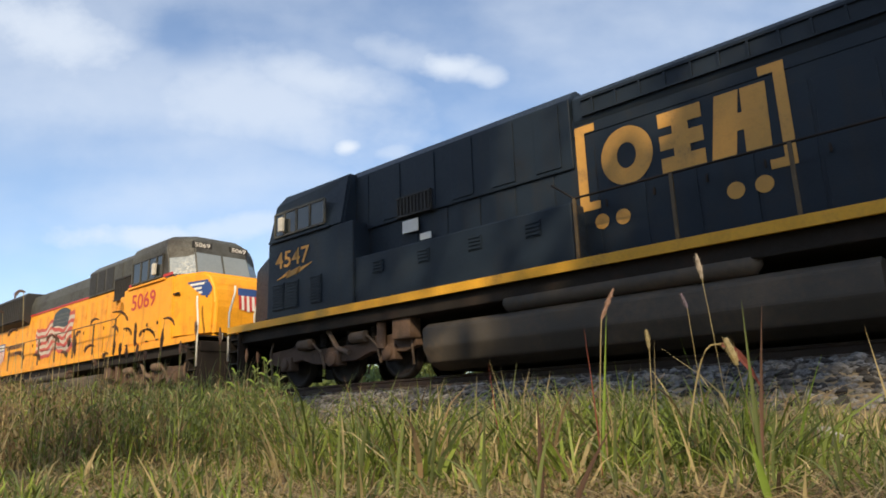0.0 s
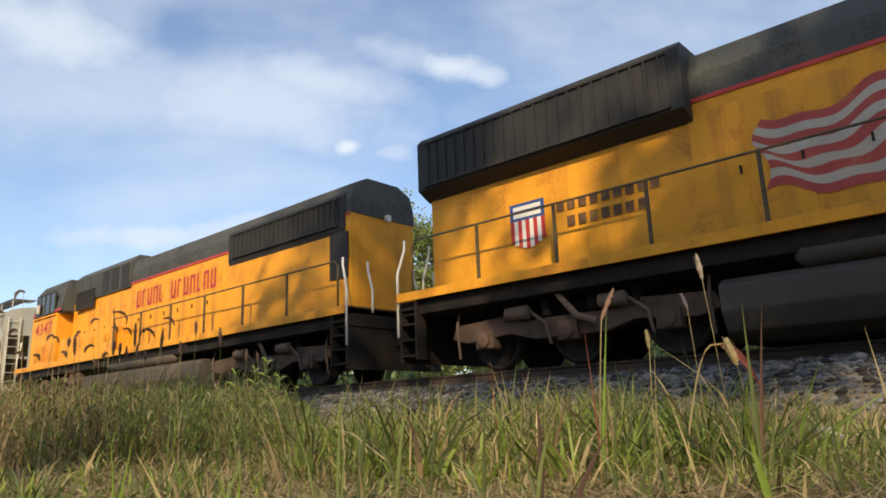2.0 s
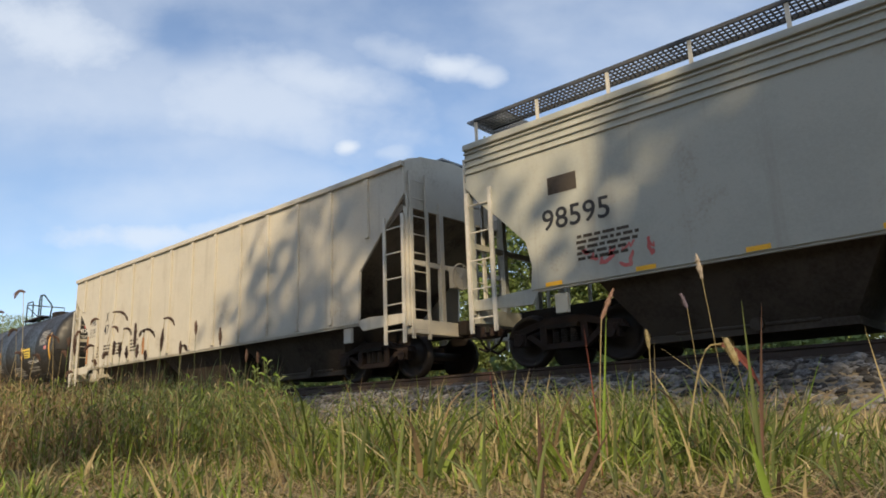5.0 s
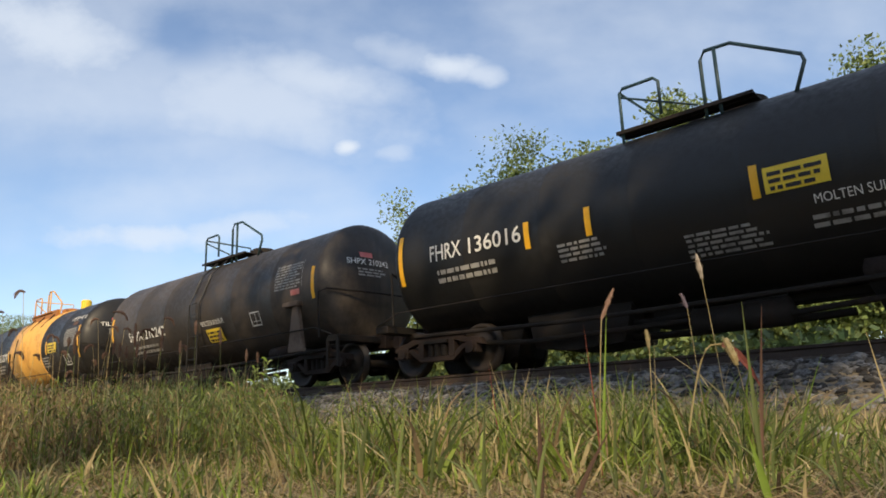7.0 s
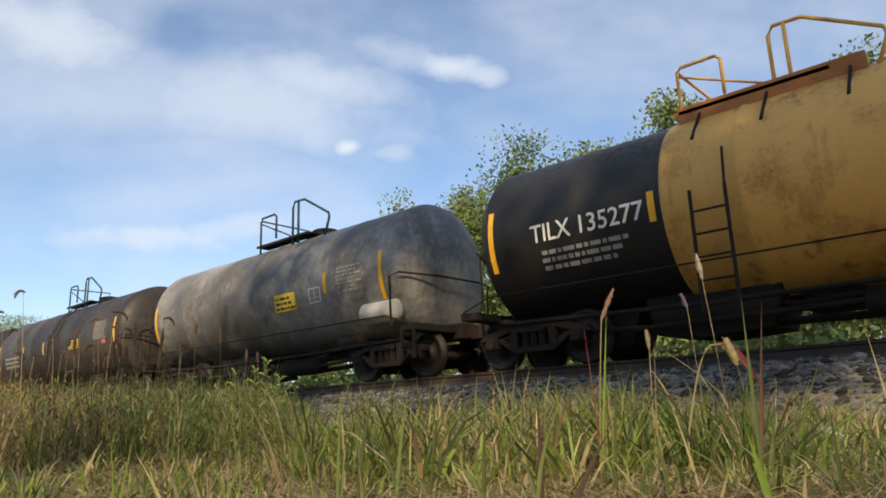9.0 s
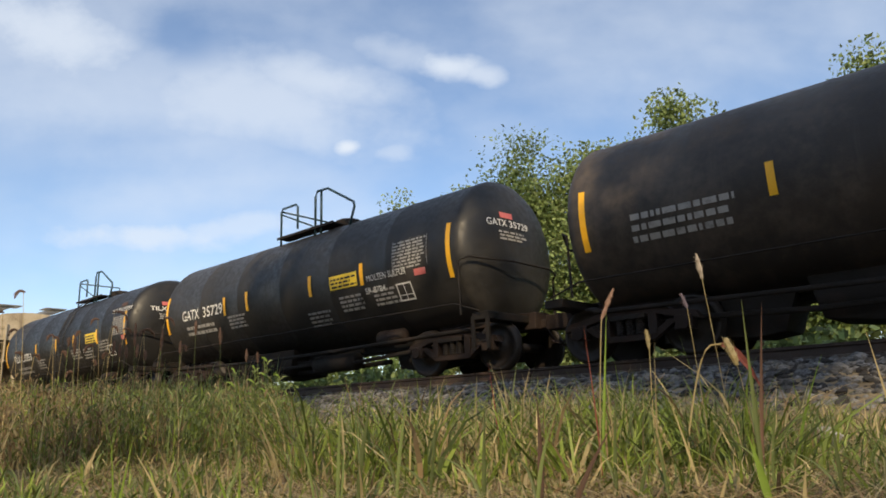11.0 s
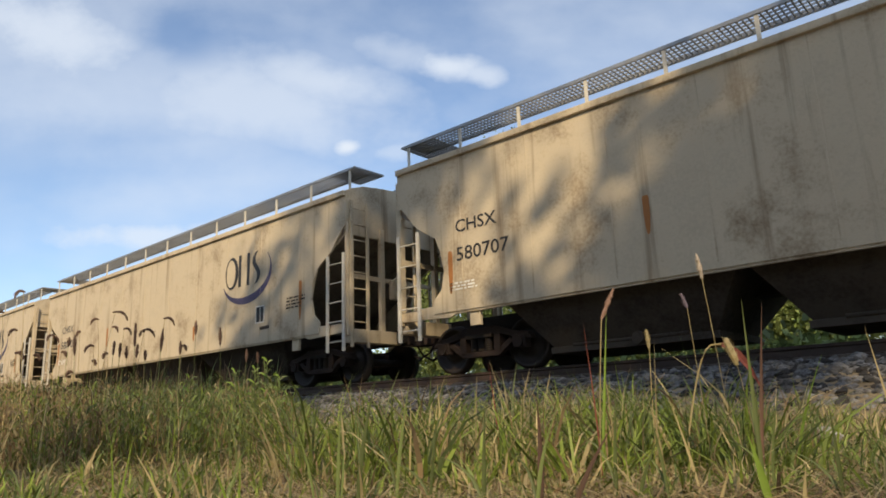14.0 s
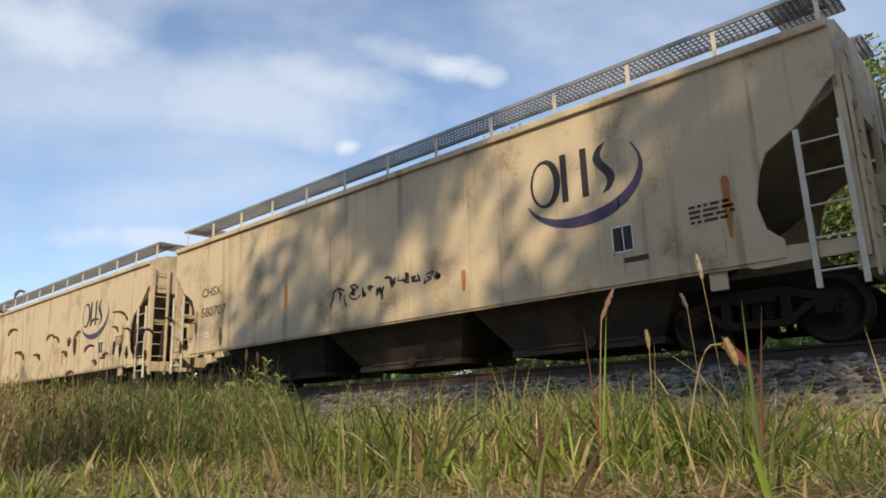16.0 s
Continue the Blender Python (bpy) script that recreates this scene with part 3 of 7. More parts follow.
    return placed(t, front, rear), h, flat(1.606)


def outlet(sill):
    bm = bmesh.new()
    top = [bm.verts.new((sx * 2.03, sy * 1.46, sill + 0.1)) for sx, sy in ((-1, -1), (1, -1), (1, 1), (-1, 1))]
    low = [bm.verts.new((sx * 1.4, sy * 0.85, 0.30)) for sx, sy in ((-1, -1), (1, -1), (1, 1), (-1, 1))]
    for k in range(4):
        bm.faces.new((top[k], top[(k + 1) % 4], low[(k + 1) % 4], low[k]))
    bm.faces.new(low[::-1])
    bm.faces.new(top)
    bmesh.ops.recalc_face_normals(bm, faces=bm.faces[:])
    box(-1.45, 1.45, -0.90, 0.90, 0.20, 0.31, bm, 0.01)
    tube([(-1.0, -0.9, 0.32), (1.0, -0.9, 0.32)], 0.03, bm)
    lathe([(-0.98, 0.03), (-0.98, 0.10), (-0.9, 0.10)], "y", (0.2, 0, 0.33), 12, bm)
    return bm


# outlet grey lowered so that it carries the shade under the car
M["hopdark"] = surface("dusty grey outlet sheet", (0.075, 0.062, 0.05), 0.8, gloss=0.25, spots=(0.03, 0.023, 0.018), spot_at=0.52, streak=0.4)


def swoosh_logo(t, x, z, on):
    """Round-ended dark blocks over a violet crescent."""
    bm = bmesh.new()
    n = 28
    ring = []
    for k in range(n + 1):
        a = radians(360 * k / n)
        ring.append((x - 0.62 + 0.30 * math.cos(a) + 0.04, z + 0.42 * math.sin(a), x - 0.62 + 0.21 * math.cos(a), z + 0.36 * math.sin(a)))
    ribbon(ring, on, bm)
    patch(bm, x - 0.27, x - 0.15, z - 0.40, z + 0.42, on)
    patch(bm, x + 0.11, x + 0.23, z - 0.40, z + 0.42, on)
    wave = []
    for k in range(33):
        a = k / 32
        cx = x + 0.52 - 0.11 * math.sin(math.tau * a)
        cz = z + 0.40 - 0.80 * a
        wave.append((cx - 0.07, cz - 0.02, cx + 0.07, cz + 0.02))
    ribbon(wave, on, bm)
    part("emblem", bm, "black", t, "dark emblem blocks")
    band = []
    for k in range(41):
        a = k / 40
        ang = radians(195 + 195 * a)
        w = 0.012 + 0.085 * math.sin(math.pi * min(1, a * 1.05)) ** 1.2
        cx, cz = x + 0.08 + 1.06 * math.cos(ang), z - 0.10 + 0.66 * math.sin(ang) + 0.12 * (a - 0.5)
        nx, nz = math.cos(ang), math.sin(ang)
        band.append((cx + w * nx, cz + w * nz, cx - w * nx, cz - w * nz))
    part("crescent", ribbon(band, on), "purple", t, "violet crescent under the emblem")


def data_plate(t, x, z, on, w=0.36, h=0.42):
    bm = patch(bmesh.new(), x, x + w, z, z + h, on)
    part("data_plate", bm, "black", t)
    lift = lambda a, b: (on(a, b)[0], on(a, b)[1] - 0.004, on(a, b)[2])
    rim = bmesh.new()
    for a, b, c, d in ((x, x + w, z, z + 0.025), (x, x + w, z + h - 0.025, z + h), (x, x + 0.025, z, z + h), (x + w - 0.025, x + w, z, z + h), (x + w * 0.5, x + w * 0.5 + 0.02, z, z + h)):
        patch(rim, a, b, c, d, lift)
    part("plate_border", rim, "white", t)


def cream_hopper(front, k):
    t, h, on = hopper_car(front, front - 18.65, "cream", ["cream covered hopper car with rust streaks and violet crescent emblem", "cream covered hopper car, streaked, with emblem and orange rust runs", "dusty cream covered hopper car with dark emblem on its side", "cream covered hopper car with scrawled dark graffiti near its sill"][k], "chs")
    c = front - 9.325
    swoosh_logo(t, -194.4 + 199.03, 2.96, on)
    data_plate(t, -193.85 + 199.03, 1.55, on)
    bm = patch(bmesh.new(), 5.35, 5.75, 1.38, 1.46, on)
    part("placard", bm, "hopdark", t)
    stencil(6.4, 7.1, 1.75, 2.05, 4, on, "hopdark", t, k)
    lettering("reporting_mark", "CHSX", -7.0, 2.52, 0.95, 0.24, on, "black", t)
    lettering("car_number", "580707", -7.0, 1.98, 1.2, 0.26, on, "black", t)
    stencil(-7.2, -6.5, 1.45, 1.62, 3, on, "white", t, k + 9)
    rnd = random.Random(40 + k)
    for x, z0, z1 in ((6.95, 1.45, 2.35), (-7.2, 1.4, 2.2), (-3.2, 1.75, 2.35), (2.2, 1.4, 1.8)):
        x += rnd.uniform(-0.05, 0.05)
        rust = bmesh.new()
        ribbon([(x - 0.05 * f, z1 + (z0 - z1) * a, x + 0.06 * f, z1 + (z0 - z1) * a) for a, f in ((0, 0.6), (0.06, 1), (0.5, 0.95), (0.8, 0.7), (0.95, 0.45), (1, 0.2))], on, rust)
        part("rust_run", rust, "rustrun", t, "orange rust run")
    for i in range(1, 11):
        shared("weld_seam", "seam", lambda: box(-0.012, 0.012, -1.606, -1.598, 1.16, 3.98, None), "cream", t, pose(-8.4 + 16.8 * i / 11, 0, 0))
    if k == 2:
        scrawl(t, -1.6, 1.55, 3.2, 0.42, on, "black", 5)
    return t


def scrawl(t, x, z, w, h, on, material, seed, bold=1.0):
    """Quick spray-painted strokes with hooks and zigzags that form no letters."""
    rnd = random.Random(seed)
    bm = bmesh.new()
    px = x
    while px < x + w:
        lw = rnd.uniform(0.016, 0.034) * bold
        p = Vector((px + rnd.uniform(0, 0.1), z + rnd.uniform(0.55, 1.0) * h))
        way = radians(rnd.uniform(-115, -70))
        line = [p]
        for k in range(rnd.randint(5, 10)):
            p = p + Vector((math.cos(way), math.sin(way))) * h * rnd.uniform(0.09, 0.2)
            p.x, p.y = min(max(p.x, x), x + w), min(max(p.y, z), z + h)
            line.append(p)
            way += rnd.choice((0.15, -0.2, 0.5, -0.5, 2.3, -2.3))
        rows = []
        for i, q in enumerate(line):
            d = line[min(i + 1, len(line) - 1)] - line[max(i - 1, 0)]
            d = Vector((-d.y, d.x)).normalized() * lw * (0.5 if i in (0, len(line) - 1) else 1) if d.length > 1e-6 else Vector((lw, 0))
            rows.append((q.x - d.x, q.y - d.y, q.x + d.x, q.y + d.y))
        ribbon(rows, on, bm)
        px += rnd.uniform(0.09, 0.2)
    tagged(part("graffiti", bm, material, t, "scrawled spray-paint strokes"), kind="stuff")


M["rustrun"] = surface("orange rust", (0.36, 0.15, 0.045), 0.85, spots=(0.18, 0.07, 0.03), scale=9)


def shield(t, x, z, w, h, on, lift=0.0):
    """Plain shield: blue head over red and white bars."""
    bm = bmesh.new()
    patch(bm, x, x + w, z + h * 0.62, z + h, on)
    part("shield_head", bm, "blue", t, "blue shield head")
    for m, o in (("red", 0), ("white", 1)):
        for k in range(o, 9, 2):
            bm = patch(bmesh.new(), x + w * k / 9, x + w * (k + 1) / 9, z + h * 0.16 * (abs(k - 4) / 4) ** 2, z + h * 0.62, on)
            part("shield_bar", bm, m, t, "%s bar of a shield" % m)
    bm = bmesh.new()
    over = lambda a, b: (on(a, b)[0], on(a, b)[1] - 0.004, on(a, b)[2])
    patch(bm, x + w * 0.1, x + w * 0.9, z + h * 0.84, z + h * 0.93, over)
    patch(bm, x + w * 0.1, x + w * 0.9, z + h * 0.68, z + h * 0.77, over)
    part("shield_bar", bm, "white", t)


def grey_hopper(front, rear):
    t, h, on = hopper_car(front, rear, "hopgrey", "light grey covered hopper car with shield emblem and graffiti", "grey")
    c = (front + rear) / 2
    for k in range(4):
        shared("top_rib", "toprib%d" % k, lambda: box(-h, h, -1.635, -1.598, 3.95 - 0.13 * k, 3.985 - 0.13 * k, None, 0.012), "hopgrey", t)
    shield(t, -65.75 - c, 2.56, 0.68, 0.88, on)
    stencil(-64.98 - c, -63.95 - c, 2.78, 3.28, 2, on, "hopdark", t, 3, "slogan")
    data_plate(t, -64.95 - c, 1.57, on, 0.50, 0.45)
    scrawl(t, -65.6 - c, 1.75, 1.6, 1.15, on, "black", 11)
    scrawl(t, -65.4 - c, 2.1, 1.2, 0.8, on, "black", 12)
    scrawl(t, -63.75 - c, 1.5, 0.85, 0.8, on, "spray_red", 13, 2.2)
    scrawl(t, -63.8 - c, 1.35, 1.0, 0.35, on, "spray_red", 15)
    scrawl(t, -76.2 - c, 1.35, 1.2, 0.35, on, "spray_red", 17)
    scrawl(t, -62.75 - c, 1.15, 0.6, 1.0, lambda a, b: (a, -1.66, b), "black", 19)
    lettering("car_number", "98595", -76.9 - c, 2.15, 1.25, 0.36, on, "black", t)
    bm = patch(bmesh.new(), -76.75 - c, -76.2 - c, 2.75, 3.05, on)
    part("mark_bar", bm, "hopdark", t)
    stencil(-76.3 - c, -75.2 - c, 1.55, 2.0, 5, on, "hopdark", t, 6)
    sl = lambda a, b: (a, -1.607, b + 0.035)
    for x in np.linspace(-h + 1.6, h - 4.2, 8):
        part("reflective_strip", patch(bmesh.new(), x, x + 0.32, 1.19, 1.26, sl), "reflect", t, "yellow reflective sill strip")
    part("reflective_strip", patch(bmesh.new(), h - 3.05, h - 1.65, 1.185, 1.265, sl), "reflect", t, "long yellow reflective sill strip")
    return t


def white_hopper(front, rear):
    t, h, on = hopper_car(front, rear, "hopwhite", "dirty white ribbed hopper car with sparse black numbers", "rib")
    c = (front + rear) / 2
    lettering("car_number", "119", -94.98 - c, 2.14, 0.42, 0.30, on, "black", t)
    lettering("car_number", "47", -93.95 - c, 2.14, 0.36, 0.32, on, "black", t)
    lettering("reporting_mark", "AE", -94.92 - c, 2.54, 0.34, 0.28, on, "black", t)
    lettering("reporting_mark", "X", -93.85 - c, 2.56, 0.20, 0.30, on, "black", t)
    for k, x in enumerate((-94.7, -93.9, -93.1, -92.0)):
        stencil(x - c, x + 0.5 - c, 1.45, 1.85, 4, on, "hopdark", t, 30 + k)
    for x0, x1, top in ((-95.22, -95.12, 2.2), (-91.2, -91.08, 1.8)):
        part("rust_run", patch(bmesh.new(), x0 - c, x1 - c, 1.3, top, on), "rustrun", t, "orange rust strip")
    return t


# ---- tank cars ----
def dome_rail():
    """Bent pipe rails along the hatch platform."""
    bm = bmesh.new()
    y = -0.8
    tube([(-0.40, y, 3.58), (-0.40, y, 4.48), (-0.34, y, 4.56), (0.22, y, 4.56), (0.30, y, 4.48), (0.30, y, 3.9)], 0.028, bm)
    tube([(-0.40, y, 4.42), (0.9, y, 3.85)], 0.02, bm)
    tube([(1.02, y, 3.58), (1.02, y, 4.56), (1.10, y, 4.70), (1.5, y, 4.68), (2.45, y, 4.12), (2.48, y, 4.0), (2.3, y, 3.54)], 0.03, bm)
    tube([(1.25, y, 3.58), (1.25, y, 4.70)], 0.03, bm)
    tube([(-0.40, y, 4.50), (-0.40, 0.7, 4.50), (-0.40, 0.7, 3.75)], 0.024, bm)
    return bm


def dome_deck():
    bm = bmesh.new()
    for y in (-0.75, -0.55, 0.55, 0.75):
        box(-0.5, 1.75, y - 0.1, y + 0.08, 3.755, 3.785, bm, 0.006)
    box(-0.5, 1.75, -0.86, -0.83, 3.74, 3.80, bm)
    lathe([(3.6, 0.36), (3.98, 0.36), (4.02, 0.30), (4.06, 0.1)], "z", (1.35, 0, 0), 20, bm)
    lathe([(3.6, 0.14), (4.0, 0.14), (4.03, 0.1)], "z", (0.5, 0.2, 0), 12, bm)
    return bm


def tank_car(front, rear, paint, label, mark, number, band=None, top=3.84):
    half = (front - rear) / 2
    r = 1.52
    mid = top - 0.03 - r
    h = half - 1.32
    t = thing("tank_car", label, "tank car", "cars of the train")
    prof = []
    for a in np.linspace(90, 4, 9):
        prof.append((-h - 0.52 * math.sin(radians(a)), r * math.cos(radians(a)) + 0.01))
    prof = prof + [(-h, r), (-h + 0.06, r + 0.008), (-h + 0.12, r)]
    for k in range(1, 6):
        x = -h + 2 * h * k / 6
        prof += [(x - 0.05, r), (x - 0.03, r + 0.007), (x + 0.03, r + 0.007), (x + 0.05, r)]
    prof = prof + [(-x, y) for x, y in prof[11::-1]]
    part("tank", lathe(prof, "x", (0, 0, mid), 64), paint, t, smooth=True)
    if band:
        b0, b1 = band
        bm = bmesh.new()
        prof = [(b0 + 0.001, r - 0.1), (b0 + 0.002, r + 0.02), (b0 + 0.06, r + 0.035), (b0 + 1.1, r + 0.03), (b0 + 1.12, r + 0.045), (b0 + 1.2, r + 0.045), (b0 + 1.22, r + 0.03), (b1 - 0.06, r + 0.035), (b1, r + 0.02), (b1 + 0.001, r - 0.1)]
        part("jacket_band", lathe(prof, "x", (0, 0, mid), 64, bm), "tankband", t, "sulfur-yellow stained jacket over the middle", True)
    rail_paint = "tankband" if band else "under"
    shift = pose({-110.0: -0.45, -136.0: -0.25, -162.45: -0.6}.get(front, 0.08) if not band else -1.2, 0, top - 3.84)
    shared("dome_railing", "dome_rail" + rail_paint, dome_rail, "railblue" if not band else "tankband", t, shift, "bent pipe railing", True)
    shared("hatch_platform", "dome_deck" + rail_paint, dome_deck, "under" if not band else "rustrun", t, shift)
    if band:
        part("hatch_cap", lathe([(3.9, 0.2), (4.2, 0.2), (4.26, 0.15), (4.28, 0.03)], "z", (1.35, 0.1, 0), 18), "placard", t, "bright yellow hatch cap")
    # ladder, long side rail, end rails, saddles and sill
    bm = bmesh.new()
    lx = 0.4 if number == "150753" else 0.0
    for x in (-0.15 + lx, 0.35 + lx):
        tube([(x, -1.62, 0.55), (x, -1.62, mid + 0.1), (x, -1.28, mid + 0.95), (x, -0.8, mid + 1.42)], 0.022, bm, 6)
    for k in range(7):
        tube([(-0.15 + lx, -1.62, 0.62 + 0.3 * k), (0.35 + lx, -1.62, 0.62 + 0.3 * k)], 0.014, bm, 6)
    if band:
        bm.free()
        bm = bmesh.new()
        for x in (-1.3, -0.8):
            tube([(x, -1.66, 0.5), (x, -1.66, mid - 0.05)], 0.028, bm, 6)
        for k in range(5):
            tube([(-1.3, -1.66, 0.6 + 0.33 * k), (-0.8, -1.66, 0.6 + 0.33 * k)], 0.018, bm, 6)
        tube([(-0.8, -1.66, mid - 0.05), (-0.8, -1.58, mid + 0.5)], 0.02, bm, 6)
        part("ladder", bm, "truck", t, "rusty brown ladder")
        part("platform_board", box(b0 + 0.15, b1 - 0.6, -0.86, -0.74, top - 0.32, top + 0.02, None, 0.02), "rustrun", t, "brown stained platform edge")
        for x in (b0 + 0.5, b0 + 1.5, b1 - 0.8):
            part("platform_brace", tube([(x, -0.8, top - 0.1), (x, -1.32, top - 0.72)], 0.025), "truck", t)
    elif number in ("150753", "210242"):
        part("ladder", bm, "tank", t)
    else:
        bm.free()
    for s in (-1, 1):
        shared("side_rail", "side_rail%.1f" % h, lambda: tube([(-h - 0.6, -1.56, 1.02), (-h, -1.56, 1.22), (h, -1.56, 1.22), (h + 0.6, -1.56, 1.02)], 0.015), "under", t, pose(0, 0, 0, 0, 0, 0 if s < 0 else 180))
        shared("end_rail", "end_rail%.1f" % h, lambda: tube([(h + 0.15, -1.55, 1.0), (h + 0.15, -1.58, 2.0), (h + 0.3, -1.45, 2.08), (h + 0.72, -0.6, 2.02), (h + 0.72, 0.6, 2.02), (h + 0.3, 1.45, 2.08), (h + 0.15, 1.58, 2.0), (h + 0.15, 1.55, 1.0)], 0.022), "under", t, pose(0, 0, 0, 0, 0, 0 if s > 0 else 180))
        shared("stub_sill", "stub%.1f" % h, lambda: join(box(half - 3.2, half - 0.45, -0.24, 0.24, 0.76, 1.08, None, 0.02), prism([(half - 2.6, 0.85), (half - 1.0, 0.85), (half - 1.25, 1.12), (half - 1.5, mid - 0.9), (half - 2.2, mid - 0.9)], -0.62, 0.62, None, 0.02)), "truck", t, pose(0, 0, 0, 0, 0, 0 if s > 0 else 180), "rust-brown saddle and stub sill")
        shared("end_deck", "deck%.1f" % h, lambda: join(box(half - 0.95, half - 0.6, -1.5, 1.5, 0.88, 1.02, None, 0.015), ladder(half - 0.95, half - 0.62, -1.48, 0.35, 0.95, 2)), "under", t, pose(0, 0, 0, 0, 0, 0 if s > 0 else 180))
        freight_truck(t, s * (half - 1.85))
    shared("bottom_outlet", "outlet_valve", lambda: join(box(-0.35, 0.35, -0.35, 0.35, 0.5, 1.0, None, 0.04), tube([(-2.2, -0.5, 0.72), (-0.3, -0.5, 0.6), (1.8, -0.5, 0.72)], 0.05)), "under", t)
    shared("brake_pipe", "brake_pipes%.1f" % h, lambda: join(tube([(-h, -1.1, 0.78), (-1.5, -1.05, 0.7), (1.5, -1.05, 0.72), (h, -1.1, 0.78)], 0.04), box(-h + 1.2, h - 1.2, -0.2, 0.2, 0.66, 0.98, None, 0.02)), "under", t)
    # hanging gear added to fill the shaded belly gap: steam pipes, air reservoir, levers and valve body
    shared("air_reservoir", "belly_reservoir", lambda: lathe([(-0.75, 0.05), (-0.68, 0.2), (0.68, 0.2), (0.75, 0.05)], "x", (1.2, -0.75, 0.48), 16), "under", t, smooth=True)
    for e in (-1, 1):
        shared("brake_lever", "belly_lever%.1f%d" % (h, e), lambda: prism([(e * 2.8, 0.78), (e * 3.0, 0.24), (e * 3.4, 0.18), (e * (h - 1.0), 0.30), (e * (h - 1.0), 0.8)], -0.5, 0.35, None, 0.02), "under", t)
    shared("steam_pipe", "belly_pipes%.1f" % h, lambda: join(tube([(-h + 1.0, -0.9, 0.56), (-2.4, -0.85, 0.46), (0.4, -0.85, 0.5), (1.9, -0.85, 0.44), (h - 1.0, -0.9, 0.56)], 0.045), tube([(-2.4, -0.4, 0.42), (0.4, -0.4, 0.36), (2.6, -0.4, 0.42)], 0.06)), "under", t)
    # added block that stands in for the darkness below the tank
    shared("heater_box", "belly_fill_block", lambda: prism([(-2.6, 0.95), (-2.45, 0.34), (-1.7, 0.24), (-0.7, 0.30), (-0.5, 0.95)], -0.7, 0.5, None, 0.03), "under", t, label="grimy steam heater casing under the belly")
    shared("brake_cylinder", "brakecyl", lambda: lathe([(-0.4, 0.06), (-0.36, 0.16), (0.3, 0.17), (0.36, 0.08)], "x", (half - 3.1, -0.95, 0.86), 16), "truck", t, smooth=True)
    couplers(t, half)
    on = wrapped(r + 0.014, mid)
    return placed(t, front, rear), h, on, wrapped(r + 0.019, mid), mid


M["tanksooty"] = surface("soot-hazed black tank paint", (0.025, 0.0235, 0.022), 0.5, gloss=0.4, spots=(0.055, 0.048, 0.042), spot_at=0.55, scale=1.3, streak=0.3)
M["railblue"] = surface("dark blue-green pipe rail", (0.02, 0.05, 0.06), 0.5)


def yellow_strips(t, places, on, z0=1.95, z1=2.42):
    for x in places:
        part("reflective_strip", patch(bmesh.new(), x - 0.055, x + 0.055, z0, z1, on, 1, 5), "reflect", t, "yellow reflective strip")


def placard(t, x, z, on, over, seed, w=0.85, h=0.30):
    p = part("warning_placard", patch(bmesh.new(), x, x + w, z, z + h, on, 2, 4), "placard", t, "yellow warning placard")
    stencil(x + 0.04, x + w - 0.02, z + 0.03, z + h - 0.03, 3, over, "black", p, seed, "placard_text")


def table(t, x, z, w, h, on, seed, red=True):
    """A block of small stencilled data with a ruled border."""
    stencil(x, x + w, z, z + h, 9, on, "dullwhite", t, seed, "data_table")
    bm = bmesh.new()
    for k in range(5):
        patch(bm, x + w * k / 4 - 0.006, x + w * k / 4 + 0.006, z, z + h, on, 1, 4)
    part("table_rules", bm, "dullwhite", t)
    if red:
        part("red_tag", patch(bmesh.new(), x + w * 0.6, x + w * 0.92, z - 0.18, z - 0.05, on), "spray_red", t, "small red tag")


def frame_box(t, x, z, on, w=0.42, h=0.34):
    bm = bmesh.new()
    for a, b, c, d in ((x, x + w, z, z + 0.03), (x, x + w, z + h - 0.03, z + h), (x, x + 0.03, z, z + h), (x + w - 0.03, x + w, z, z + h), (x + w * 0.5 - 0.01, x + w * 0.5 + 0.01, z, z + h), (x, x + w, z + h * 0.3, z + h * 0.3 + 0.015)):
        patch(bm, a, b, c, d, on)
    part("inspection_panel", bm, "white", t, "white outlined inspection box")


def end_marks(t, h, mid, mark, number):
    """Marks on the leading tank head."""
    def on(y, z):
        a = min(0.98, math.hypot(y, z - mid) / 1.46)
        return (h + 0.52 * math.sqrt(1 - a * a) + 0.022, y, z)
    lettering("end_mark", mark, -0.95, mid + 0.42, 0.5, 0.14, on, "white", t)
    lettering("end_number", number, -0.38, mid + 0.42, 0.6, 0.14, on, "white", t)
    stencil(-0.7, 0.1, mid + 0.15, mid + 0.36, 3, on, "dullwhite", t, 5)
    part("red_tag", patch(bmesh.new(), -0.6, -0.25, mid + 0.6, mid + 0.72, on), "spray_red", t, "small red tag")


